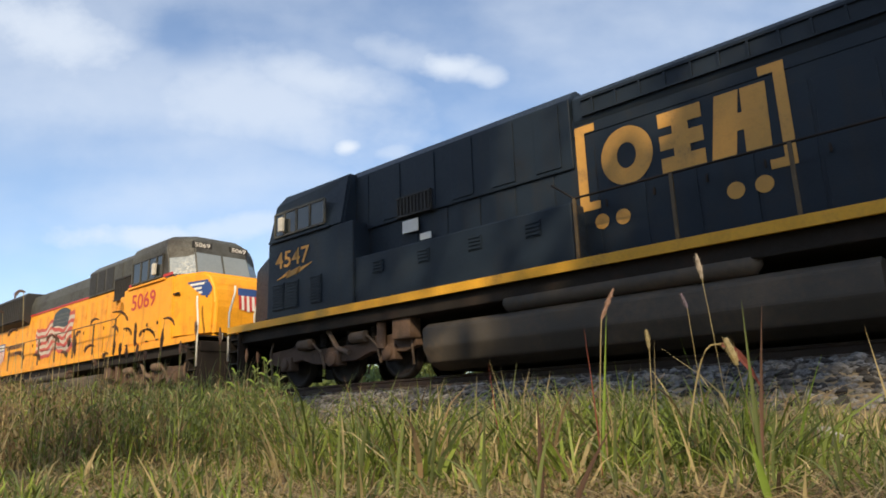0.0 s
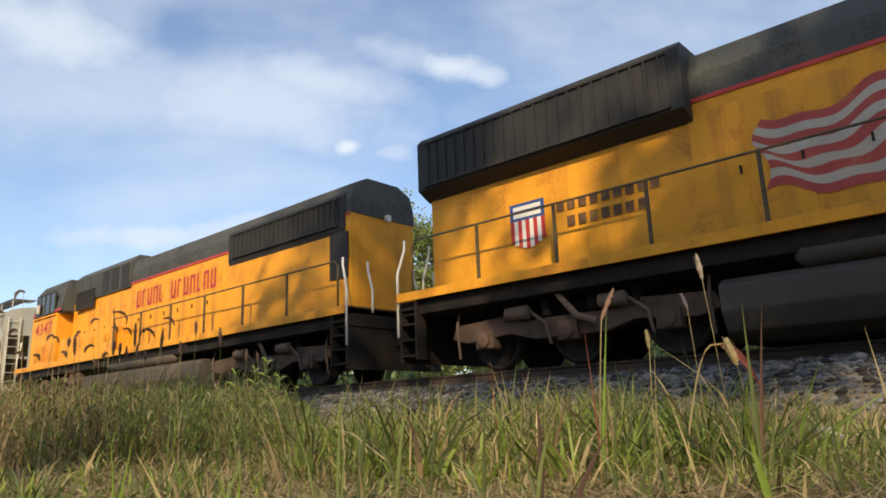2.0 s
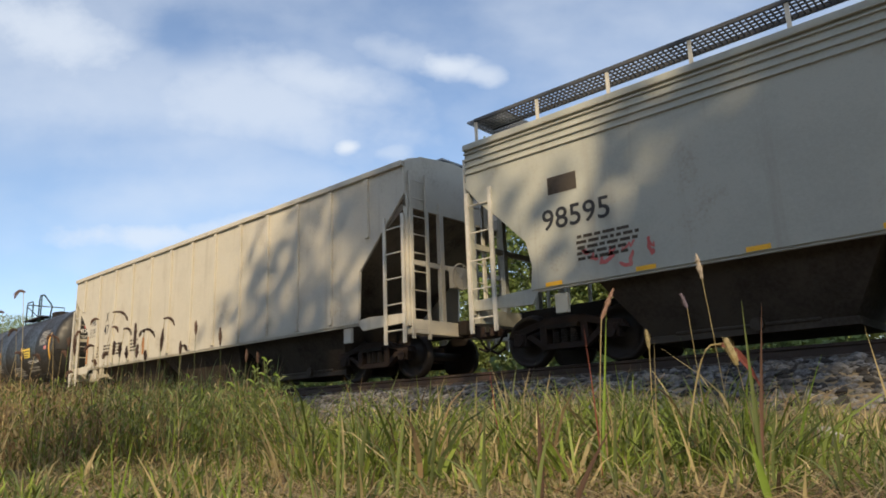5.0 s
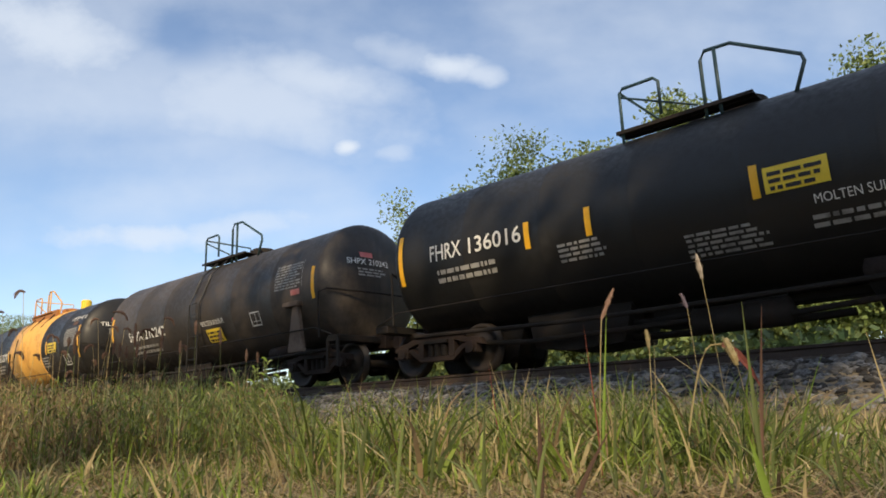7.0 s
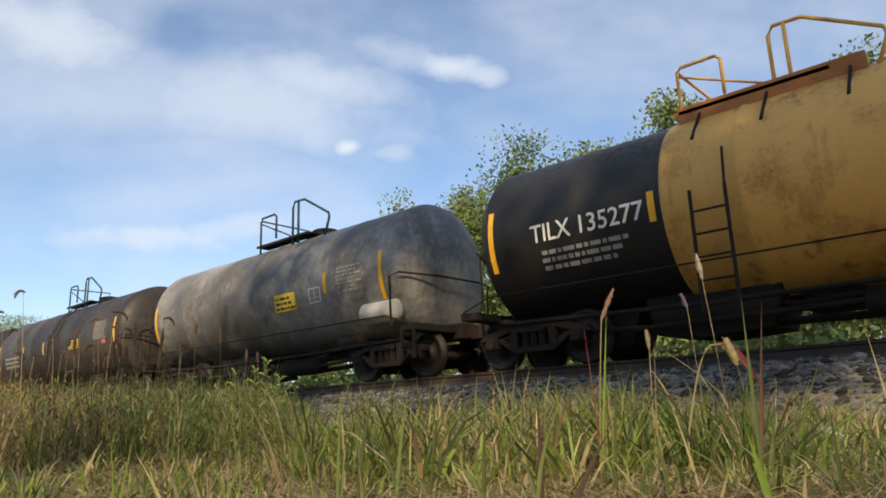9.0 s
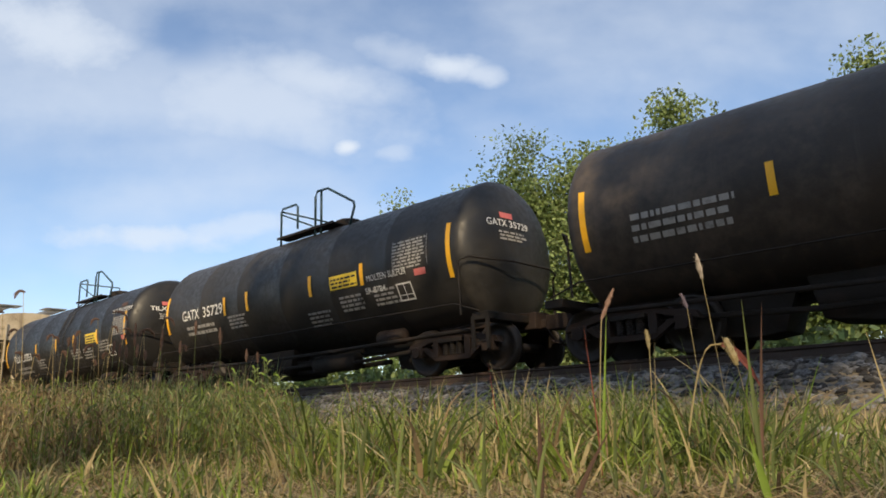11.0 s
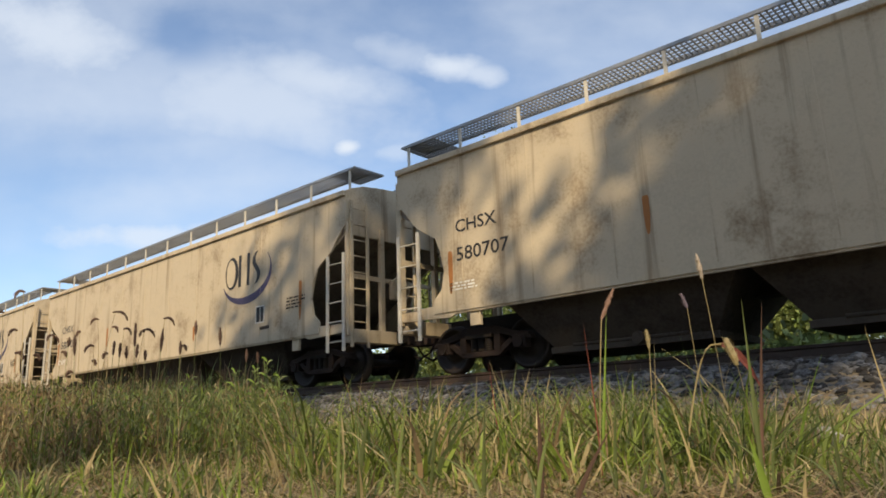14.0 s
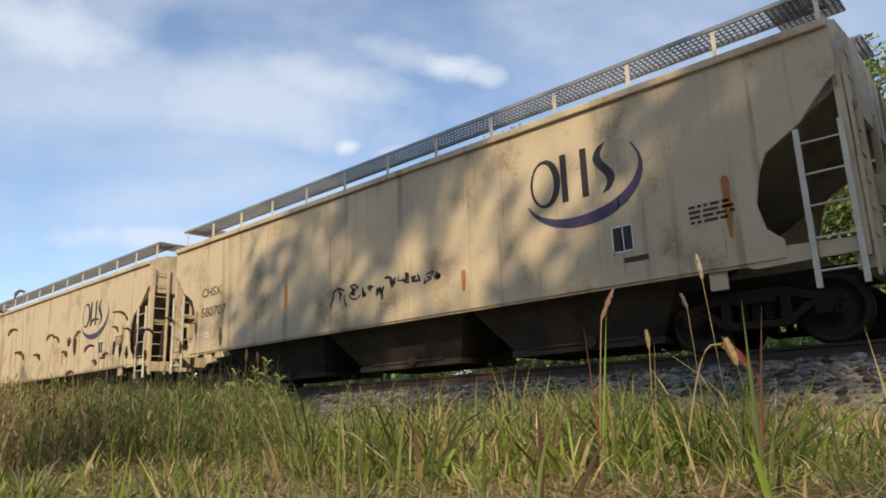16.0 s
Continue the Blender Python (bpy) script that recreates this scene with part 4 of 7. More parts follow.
def tanks():
    # black, long white number
    t, h, on, over, mid = tank_car(-97.28, -110.0, "tank", "black tank car with white number and yellow reflective strips", "FHRX", "136016")
    c = -103.64
    lettering("reporting_mark", "FHRX", -107.82 - c, 2.10, 0.78, 0.30, on, "white", t)
    lettering("car_number", "136016", -106.86 - c, 2.10, 1.18, 0.30, on, "white", t)
    stencil(-107.7 - c, -105.95 - c, 1.68, 1.98, 2, on, "dullwhite", t, 1)
    yellow_strips(t, (-105.56 - c, -104.37 - c, -101.78 - c), on)
    yellow_strips(t, (-108.62 - c, -98.9 - c), on, 1.75, 2.75)
    placard(t, -101.66 - c, 1.98, on, over, 2, 0.8, 0.36)
    lettering("contents", "MOLTEN SULFUR", -101.1 - c, 1.74, 1.1, 0.12, on, "white", t)
    stencil(-105.0 - c, -104.1 - c, 1.62, 1.95, 4, on, "dullwhite", t, 3)
    stencil(-102.9 - c, -101.7 - c, 1.35, 1.7, 5, on, "dullwhite", t, 4)
    stencil(-101.2 - c, -99.9 - c, 1.45, 1.65, 2, on, "dullwhite", t, 5)
    table(t, -99.9 - c, 2.35, 0.8, 0.55, on, 6)
    end_marks(t, h, mid, "FHRX", "136016")
    # dusty dark tank
    t, h, on, over, mid = tank_car(-110.0, -123.2, "tankdusty", "dust-coated dark tank car with white number", "SHPX", "210242")
    c = -116.6
    lettering("reporting_mark", "SHPX", -120.62 - c, 1.76, 0.88, 0.28, on, "white", t)
    lettering("car_number", "210242", -119.6 - c, 1.77, 1.22, 0.28, on, "white", t)
    stencil(-120.5 - c, -118.6 - c, 1.38, 1.66, 2, on, "dullwhite", t, 11)
    placard(t, -116.2 - c, 1.35, on, over, 12, 0.75, 0.34)
    lettering("contents", "MOLTEN SULFUR", -116.4 - c, 1.78, 1.15, 0.13, on, "white", t)
    table(t, -112.9 - c, 2.25, 1.05, 0.62, on, 13)
    yellow_strips(t, (-111.45 - c,), on, 1.9, 2.65)
    yellow_strips(t, (-121.75 - c,), on, 1.75, 2.6)
    frame_box(t, -114.05 - c, 1.55, on)
    end_marks(t, h, mid, "SHPX", "210242")
    bm = prism([(-0.16, 1.0), (0.42, 1.0), (0.18, 2.1), (0.0, 2.1)], -1.52, -1.42, None, 0.02)
    box(-0.3, 0.3, -1.6, -1.3, 2.05, 2.16, bm, 0.02)
    ob = part("valve_cover", bm, "dusty", t, "rust-brown bracket on the side")
    ob.matrix_basis = pose(-112.2 - c, 0, -0.25)
    # black with yellow stained middle
    t, h, on, over, mid = tank_car(-123.2, -136.0, "tank", "black tank car with sulfur-stained yellow middle band", "TILX", "135277", (-131.4 + 129.6, -128.0 + 129.6))
    c = -129.6
    lettering("reporting_mark", "TILX", -133.75 - c, 2.02, 0.78, 0.30, on, "white", t)
    lettering("car_number", "135277", -132.8 - c, 2.02, 1.12, 0.30, on, "white", t)
    stencil(-133.6 - c, -132.0 - c, 1.55, 1.92, 3, on, "dullwhite", t, 21)
    yellow_strips(t, (-131.55 - c, -127.45 - c), on)
    yellow_strips(t, (-134.6 - c, -124.55 - c), on, 1.65, 2.75)
    placard(t, -127.3 - c, 1.98, on, over, 22, 0.8, 0.36)
    lettering("contents", "MOLTEN SULFUR", -125.55 - c, 2.98, 1.15, 0.15, on, "white", t)
    table(t, -125.75 - c, 2.1, 1.1, 0.62, on, 23, False)
    part("red_tag", patch(bmesh.new(), -125.3 - c, -124.9 - c, 2.8, 2.93, on), "seed", t, "small faded tag")
    frame_box(t, -125.9 - c, 1.45, on, 0.5, 0.36)
    stencil(-127.9 - c, -127.2 - c, 1.5, 1.9, 4, on, "dullwhite", t, 24)
    end_marks(t, h, mid, "TILX", "135277")
    # grey dusted
    t, h, on, over, mid = tank_car(-136.0, -148.5, "tankgrey", "grey-dusted tank car with yellow placard", "GATX", "35729")
    c = -142.25
    placard(t, -141.2 - c, 1.75, on, over, 31, 0.8, 0.4)
    frame_box(t, -139.9 - c, 1.8, on)
    yellow_strips(t, (-147.1 - c, -137.5 - c), on, 1.6, 2.6)
    yellow_strips(t, (-139.3 - c,), on)
    stencil(-138.9 - c, -138.1 - c, 1.9, 2.5, 7, on, "dullwhite", t, 32)
    bm = lathe([(-0.5, 0.1), (-0.45, 0.22), (0.45, 0.22), (0.5, 0.1)], "x", (4.6, -1.35, 1.35), 20)
    part("air_reservoir", bm, "silver", t, "pale air reservoir cylinder", True)
    # dusty brown-black
    t, h, on, over, mid = tank_car(-148.5, -162.45, "tankdusty", "dust-coated brownish tank car with pale stencils", "TILX", "150753")
    c = -155.475
    table(t, -151.5 - c, 2.1, 1.0, 0.6, on, 41)
    yellow_strips(t, (-161.0 - c, -149.95 - c), on, 1.7, 2.7)
    yellow_strips(t, (-158.1 - c, -156.0 - c), on)
    placard(t, -153.6 - c, 1.95, on, over, 42)
    stencil(-160.2 - c, -158.4 - c, 1.7, 2.2, 3, on, "dullwhite", t, 43)
    # black, long number, molten sulfur
    t, h, on, over, mid = tank_car(-162.45, -176.05, "tanksooty", "sooty black tank car with molten sulfur stencils", "GATX", "35729", top=3.9)
    c = -169.25
    lettering("reporting_mark", "GATX", -173.83 - c, 2.02, 0.88, 0.28, on, "white", t)
    lettering("car_number", "35729", -172.75 - c, 2.02, 0.98, 0.28, on, "white", t)
    stencil(-173.7 - c, -172.0 - c, 1.62, 1.92, 2, on, "dullwhite", t, 51)
    yellow_strips(t, (-171.68 - c, -170.65 - c, -168.1 - c, -166.35 - c), on)
    yellow_strips(t, (-174.7 - c, -163.9 - c), on, 1.75, 2.8)
    placard(t, -167.4 - c, 1.98, on, over, 52, 0.9, 0.3)
    lettering("contents", "MOLTEN SULFUR", -166.2 - c, 2.0, 1.15, 0.13, on, "white", t)
    lettering("contents", "SR-8784", -166.3 - c, 1.76, 0.6, 0.12, on, "white", t)
    table(t, -165.4 - c, 2.1, 0.95, 0.6, on, 53)
    for k, (x, z) in enumerate(((-171.6, 1.6), (-168.4, 1.3), (-167.2, 1.5), (-166.1, 1.5))):
        stencil(x - c, x + 0.8 - c, z, z + 0.35, 4, on, "dullwhite", t, 54 + k)
    frame_box(t, -165.4 - c, 1.5, on)
    end_marks(t, h, mid, "GATX", "35729")
    # black, last tank before the hoppers
    t, h, on, over, mid = tank_car(-176.05, -189.7, "tank", "clean black tank car with white stencils and yellow strips", "TILX", "150753", top=3.93)
    c = -182.875
    lettering("reporting_mark", "TILX", -187.45 - c, 1.86, 0.66, 0.28, on, "white", t)
    lettering("car_number", "150753", -186.65 - c, 1.86, 1.1, 0.28, on, "white", t)
    stencil(-187.3 - c, -185.6 - c, 1.42, 1.72, 2, on, "dullwhite", t, 61)
    yellow_strips(t, (-185.03 - c, -183.07 - c, -181.45 - c, -179.55 - c), on)
    yellow_strips(t, (-188.35 - c, -177.5 - c), on, 1.75, 2.8)
    placard(t, -180.45 - c, 2.02, on, over, 62, 0.85, 0.32)
    lettering("contents", "MOLTEN SULFUR", -178.55 - c, 2.82, 1.4, 0.14, on, "white", t)
    part("red_tag", patch(bmesh.new(), -178.1 - c, -177.7 - c, 3.0, 3.13, on), "seed", t, "small faded tag")
    table(t, -178.3 - c, 2.1, 0.95, 0.6, on, 63)
    for k, (x, z) in enumerate(((-185.1, 1.5), (-181.8, 1.6), (-180.8, 1.55), (-179.5, 1.7))):
        stencil(x - c, x + 0.85 - c, z, z + 0.36, 4, on, "dullwhite", t, 64 + k)
    frame_box(t, -178.9 - c, 1.5, on)
    end_marks(t, h, mid, "TILX", "150753")


white_hopper(-79.33, -97.28)
grey_hopper(-60.68, -79.33)
tanks()
for k in range(4):
    cream_hopper(-189.7 - 18.65 * k, k)


# ---- locomotives ----
M["dustytruck"] = surface("dusty brown loco truck", (0.115, 0.072, 0.05), 0.8, spots=(0.045, 0.03, 0.022), spot_at=0.5, scale=6, bump=0.4)


def louvres(x0, x1, z0, z1, y, n):
    bm = box(x0, x1, y, y + 0.02, z0, z1)
    for k in range(n):
        z = z0 + (z1 - z0) * (k + 0.5) / n
        box(x0 + 0.02, x1 - 0.02, y - 0.022, y, z - 0.012, z + 0.016, bm)
    return bm


def slats(x0, x1, z0, z1, y, n):
    bm = box(x0, x1, y, y + 0.03, z0, z1)
    for k in range(n):
        x = x0 + (x1 - x0) * (k + 0.5) / n
        box(x - 0.018, x + 0.018, y - 0.03, y, z0, z1, bm)
    for a, b in ((z0, z0 + 0.04), (z1 - 0.04, z1)):
        box(x0, x1, y - 0.035, y, a, b, bm)
    return bm


def cab_with_faceted_front(s):
    """Cab upper with raked corner facets and a flat brow, narrowing to the roof."""
    bm = bmesh.new()
    rings = []
    for z, side, corner, front, mid in ((3.42, 1.5, 8.56, 9.03, 0.9), (4.42, 1.47, 8.24, 8.74, 0.86), (4.68, 1.38, 8.14, 8.64, 0.8), (4.84, 1.14, 7.96, 8.42, 0.66)):
        rings.append([bm.verts.new((s * x, y, z)) for x, y in ((5.95, -side), (corner, -side), (front, -mid), (front, mid), (corner, side), (5.95, side))])
    for a, b in zip(rings, rings[1:]):
        for k in range(6):
            bm.faces.new((a[k], a[(k + 1) % 6], b[(k + 1) % 6], b[k]))
    bm.faces.new(rings[0][::-1])
    bm.faces.new(rings[-1])
    bmesh.ops.recalc_face_normals(bm, faces=bm.faces[:])
    bmesh.ops.bevel(bm, geom=bm.edges[:], offset=0.03, segments=2, affect="EDGES")
    return bm


def locomotive(front, rear, s, look_, label):
    """s = 1: cab at the leading end. The seen side is the one at minus y."""
    half = (front - rear) / 2
    body, roof, sill = look_["body"], look_["roof"], look_["sill"]
    t = thing("locomotive", label, "locomotive", "cars of the train")

    def X(a, b):
        return (s * a, s * b) if s > 0 else (s * b, s * a)

    def P(points):
        return [(s * a, z) for a, z in points]
    nose = look_["nose"]
    part("underframe", box(-half + 0.75, half - 0.75, -1.42, 1.42, 1.16, 1.44, None, 0.02), "under", t)
    for y in (-1.53, 1.53):
        part("sill", box(-half + 0.8, half - 0.8, y - 0.03, y + 0.03, 1.43, 1.60, None, 0.008), sill, t, "painted side sill")
    part("walkway", box(-half + 0.8, half - 0.8, -1.5, 1.5, 1.56, 1.60), "under", t)
    # long hood
    hood = [(-1.02, 1.60), (1.02, 1.60), (1.02, 3.95), (0.9, 4.36), (0.45, 4.48), (-0.45, 4.48), (-0.9, 4.36), (-1.02, 3.95)]
    part("long_hood", prism(hood, *X(-9.72, 6.0), axis="x", bevel=0.02), body, t)
    hi = look_.get("cap", 0.0)
    cap = [(-1.035, 3.86), (-1.035, 4.10 + hi), (-0.92, 4.48 + hi), (-0.5, 4.68 + hi), (0.5, 4.68 + hi), (0.92, 4.48 + hi), (1.035, 4.10 + hi), (1.035, 3.86)]
    part("hood_roof", prism(cap, *X(-9.74, 6.0), axis="x", bevel=0.01), roof, t, "sooty hood roof")
    if look_["stripe"]:
        part("roof_stripe", box(*X(-9.73, 5.0), -1.043, -1.03, 3.80, 3.865), "red", t, "thin red roof stripe")
    # hood doors
    for k in range(11):
        x = -3.9 + 0.84 * k
        shared("hood_door", "hood_door" + body, lambda: box(-0.39, 0.39, -1.034, -1.015, 1.72, 3.62, None, 0.006), body, t, pose(s * x, 0, 0))
        shared("door_latch", "latch" + body, lambda: box(-0.015, 0.015, -1.06, -1.03, 2.5, 2.62), "under", t, pose(s * (x + 0.3), 0, 0))
    # radiators at the far end of the hood
    r0, r1, z0, z1, w = look_["radiator"]
    part("radiator", prism([(-1.0, z0), (-w, z0 + 0.18), (-w, z1 - 0.12), (-w + 0.12, z1), (w - 0.12, z1), (w, z1 - 0.12), (w, z0 + 0.18), (1.0, z0)], *X(r0, r1), axis="x", bevel=0.02), "soot" if body == "yellow" else roof, t, "dark radiator housing")
    part("radiator_grille", slats(*X(r0 + 0.2, r1 - 0.2), z0 + 0.22, z1 - 0.16, -w - 0.02, 22), "soot" if body == "yellow" else roof, t)
    for x in np.linspace(r0 + 1.0, r1 - 1.0, 3):
        shared("cooling_fan", "fan%.1f" % z1, lambda: lathe([(z1 - 0.02, 0.62), (z1 + 0.10, 0.62), (z1 + 0.10, 0.55), (z1 + 0.04, 0.5), (z1 + 0.04, 0.1)], "z", sides=28), roof, t, pose(s * x, 0, 0))
    # dynamic brake and blower housing behind the cab
    d0, d1, dz0, dz1 = look_["blower"]
    part("blower_housing", prism([(-1.08, dz0), (-1.08, dz1 - 0.25), (-0.8, dz1), (0.8, dz1), (1.08, dz1 - 0.25), (1.08, dz0)], *X(d0, d1), axis="x", bevel=0.02), roof, t, "dark roof housing")
    for k in range(6):
        x = d0 + (d1 - d0) * (k + 0.5) / 6
        shared("housing_panel", "hpanel%.2f%s%d" % (dz1, body, k > 2), lambda: box(-0.27, 0.27, -1.1, -1.075, dz0 + 0.08, dz1 - 0.3, None, 0.006), "soot" if body == "yellow" and k < 3 else roof, t, pose(s * x, 0, 0))
    g0, g1, gz0, gz1 = look_["grille"]
    part("intake_grille", slats(*X(g0, g1), gz0, gz1, -1.135, 10), "soot", t, "black intake grille with pale slats")
    part("exhaust_stack", box(*X(-0.6, 0.3), -0.3, 0.3, 4.5, 4.78, None, 0.04), "soot", t)
    part("horn", join(lathe([(0, 0.03), (0.25, 0.04), (0.42, 0.10)], "x", (s * 5.0, -0.3, 4.72), 12), box(*X(4.95, 5.1), -0.4, -0.2, 4.4, 4.72)), "under", t)
    # equipment lockers beside the hood
    l0, l1, lz = look_["locker"]
    part("locker", box(*X(l0, l1), -1.44, -1.0, 1.6, lz, None, 0.03), body, t, "low equipment locker")
    for k in range(4):
        x = l0 + (l1 - l0) * (k + 0.6) / 4.4
        shared("locker_louvre", "llouv" + body, lambda: louvres(-0.16, 0.16, 1.98, 2.25, -1.455, 4), body, t, pose(s * x, 0, lz - 2.42))
    # cab
    lower = [(look_["wide"], 1.6), (8.75, 1.6), (8.72, 3.45), (look_["wide"], 3.45)]
    part("cab_side", prism(P(lower), -1.5, 1.5, bevel=0.03), body, t)
    if look_.get("tall"):
        bm = cab_with_faceted_front(s)
    else:
        upper = [(5.95, 3.42), (8.80, 3.42), (8.52, 4.42), (8.34, 4.68), (5.95, 4.68)]
        bm = bmesh.new()
        prism(P(upper), -1.5, 1.5, bm)
        for v in bm.verts:
            if v.co.z > 4.6:
                v.co.y *= 0.84
            elif v.co.z > 4.3:
                v.co.y *= 0.985
        bmesh.ops.bevel(bm, geom=bm.edges[:], offset=0.06, segments=2, affect="EDGES")
    part("cab_top", bm, roof if body == "yellow" else body, t, "grey cab top" if body == "yellow" else "")
    # side windows with frames and a mirror
    wx0, wx1, wz0, wz1 = look_["window"]
    part("side_window", box(*X(wx0, wx1), -1.512, -1.46, wz0, wz1), "glass", t, "dark cab side windows")
    bm = bmesh.new()
    for f in (0.0, 0.28, 0.55, 0.80, 1.0):
        x = wx0 + (wx1 - wx0) * f
        box(*X(x - 0.025, x + 0.025), -1.535, -1.5, wz0, wz1, bm)
    for z in (wz0, wz1):
        box(*X(wx0, wx1), -1.535, -1.5, z - 0.025, z + 0.025, bm)
    part("window_frame", bm, "roof_grey", t, "grey window frame bars")
    part("mirror", box(*X(wx1 - 0.45, wx1 - 0.28), -1.64, -1.56, wz0 + 0.08, wz0 + 0.42, None, 0.015), "silver", t)
    part("window_shelf", box(*X(wx0 - 0.2, wx1 + 0.2), -1.56, -1.49, wz0 - 0.14, wz0 - 0.08, None, 0.01), body, t)
    if look_["stripe"]:
        part("cab_stripe", box(*X(5.95, wx0 - 0.05), -1.512, -1.49, 3.5, 3.58), "red", t)
        part("cab_stripe", box(*X(wx1 + 0.06, 8.72), -1.512, -1.49, 3.5, 3.58), "red", t)
    # nose
    if look_.get("tall"):
        bm = prism(P([(8.6, 1.6), (nose, 1.6), (nose + 0.04, 2.5), (nose - 0.04, 3.0), (nose - 0.22, 3.36), (nose - 0.42, 3.46), (8.6, 3.5)]), -1.48, 1.48)
        for v in bm.verts:
            v.co.y *= 1 - 0.28 * max(0.0, abs(v.co.x) - 8.6) / 1.7
        bmesh.ops.bevel(bm, geom=bm.edges[:], offset=0.09, segments=3, affect="EDGES")
    else:
        bm = prism(P([(8.6, 1.6), (nose, 1.6), (nose + 0.02, 2.92), (nose - 0.08, 3.08), (nose - 0.3, 3.14), (8.6, 3.3)]), -1.48, 1.48)
        for v in bm.verts:
            if abs(v.co.x) > 9.0:
                v.co.y *= 0.72 if abs(v.co.x) > nose - 0.1 else 0.76
        bmesh.ops.bevel(bm, geom=bm.edges[:], offset=0.07, segments=3, affect="EDGES")
    part("nose", bm, body, t)
    if not look_.get("tall"):
        bell = lathe([(3.16, 0.14), (3.2, 0.13), (3.3, 0.09), (3.36, 0.03)], "z", (s * (nose - 0.45), 0.2, 0), 14)
        tube([(s * (nose - 0.45), 0.02, 3.1), (s * (nose - 0.45), 0.02, 3.42), (s * (nose - 0.45), 0.38, 3.42), (s * (nose - 0.45), 0.38, 3.1)], 0.02, bell)
        part("bell", bell, "under", t, "small dark bell in its yoke")
    # windshield panes on the raked cab front
    ax, az, bz = 8.845, 3.50, 4.24
    if look_.get("tall"):
        ends = [((8.54, -1.50), (9.0, -0.92)), ((9.03, -0.88), (9.03, -0.04)), ((9.03, 0.04), (9.03, 0.88)), ((9.0, 0.92), (8.54, 1.50))]
    else:
        ends = [((ax, -1.36), (ax, -0.12)), ((ax, 0.12), (ax, 1.36))]
    for (xa, y0), (xb, y1) in ends:
        bm = bmesh.new()
        q = [bm.verts.new((s * px, py, pz)) for px, py, pz in ((xa + 0.01, y0, az + 0.04), (xb + 0.01, y1, az + 0.04), (xb - 0.225, y1 * 0.96, bz), (xa - 0.225, y0 * 0.96, bz))]
        q2 = [bm.verts.new((v.co.x - s * 0.05, v.co.y * 0.98, v.co.z)) for v in q]
        bm.faces.new(q)
        bm.faces.new(q2[::-1])
        for k in range(4):
            bm.faces.new((q[k], q2[k], q2[(k + 1) % 4], q[(k + 1) % 4]))
        bmesh.ops.recalc_face_normals(bm, faces=bm.faces[:])
        part("windshield", bm, "skyglass", t, "windshield pane with sky reflection in its colour")
    # number boards on the cab brow
    brow = 0.22 if look_.get("tall") else 0.0
    for y in (-0.62, 0.62):
        n = look_["number"]
        brd = part("number_board", box(*X(8.46 + brow, 8.52 + brow), y - 0.32, y + 0.32, 4.40, 4.60, None, 0.01), "soot", t)
        vs, fs = WORDS[n]
        bm = bmesh.new()
        mk = [bm.verts.new((s * (8.527 + brow), y + s * (vx - 0.5) * 0.5, 4.43 + vz * 0.14)) for vx, vz in vs]
        for f in fs:
            bm.faces.new([mk[i] for i in f])
        part("board_digits", bm, "white", brd)
    # headlights
    for y in (-0.12, 0.12):
        part("headlight", lathe([(0, 0.09), (0.04, 0.09), (0.045, 0.075), (0.03, 0.02)], "x", (s * (nose - 0.2) if s > 0 else s * (nose - 0.16), y, 2.72), 16), "silver", t)
    # fuel tank and reservoirs
    prof = [(-1.0, 0.08), (1.0, 0.08), (1.32, 0.22), (1.46, 0.5), (1.46, 0.86), (1.3, 0.96), (-1.3, 0.96), (-1.46, 0.86), (-1.46, 0.5), (-1.32, 0.22)]
    part("fuel_tank", prism(prof, *X(-4.0, 3.65), axis="x", bevel=0.04), "fueltank", t, "dusty rounded fuel tank")
    part("air_reservoir", lathe([(-2.4, 0.05), (-2.3, 0.16), (1.9, 0.16), (2.0, 0.05)], "x", (s * -0.6, -1.28, 1.12), 18), "fueltank", t, "long air reservoir above the tank", True)
    part("filter_box", box(*X(4.1, 4.6), -1.35, -1.0, 0.75, 1.2, None, 0.04), look_["truck"], t)
    part("air_filter", lathe([(0.62, 0.1), (1.15, 0.1)], "z", (s * 5.0, -1.25, 0), 12), look_["truck"], t)
    for x in (-6.63, 6.63):
        loco_truck(t, x, look_["truck"])
    # end platforms, pilots, steps
    for e in (-1, 1):
        pil = prism([(-1.45, 0.25), (1.45, 0.25), (1.5, 1.3), (-1.5, 1.3)], e * (half - 0.86), e * (half - 0.78), axis="x")
        part("pilot", pil, "under", t, "black pilot plate")
        for y in (-1.38, 1.38):
            bm = bmesh.new()
            for k in range(4):
                box(*sorted((e * (half - 0.80), e * (half - 1.25))), *sorted((y * 1.09, y * 0.86)), 0.36 + 0.3 * k, 0.39 + 0.3 * k, bm)
            box(*sorted((e * (half - 1.25), e * (half - 1.29))), y - 0.14, y + 0.14, 0.3, 1.5, bm)
            part("step", bm, "under", t, "stacked corner steps")
        for y in (-1.5, -0.75, 0.75, 1.5):
            z0 = 0.75 if abs(y) > 1 else 1.5
            part("grab_rail", tube([(e * (half - 0.78), y, z0), (e * (half - 0.78), y, 2.0), (e * (half - 0.95), y * 0.97, 2.5), (e * (half - 0.95), y * 0.97, 2.68)], 0.027), "white", t, "pale grab rail", True)
    # walkway handrails
    h0, h1 = -9.85, l0 - 0.1
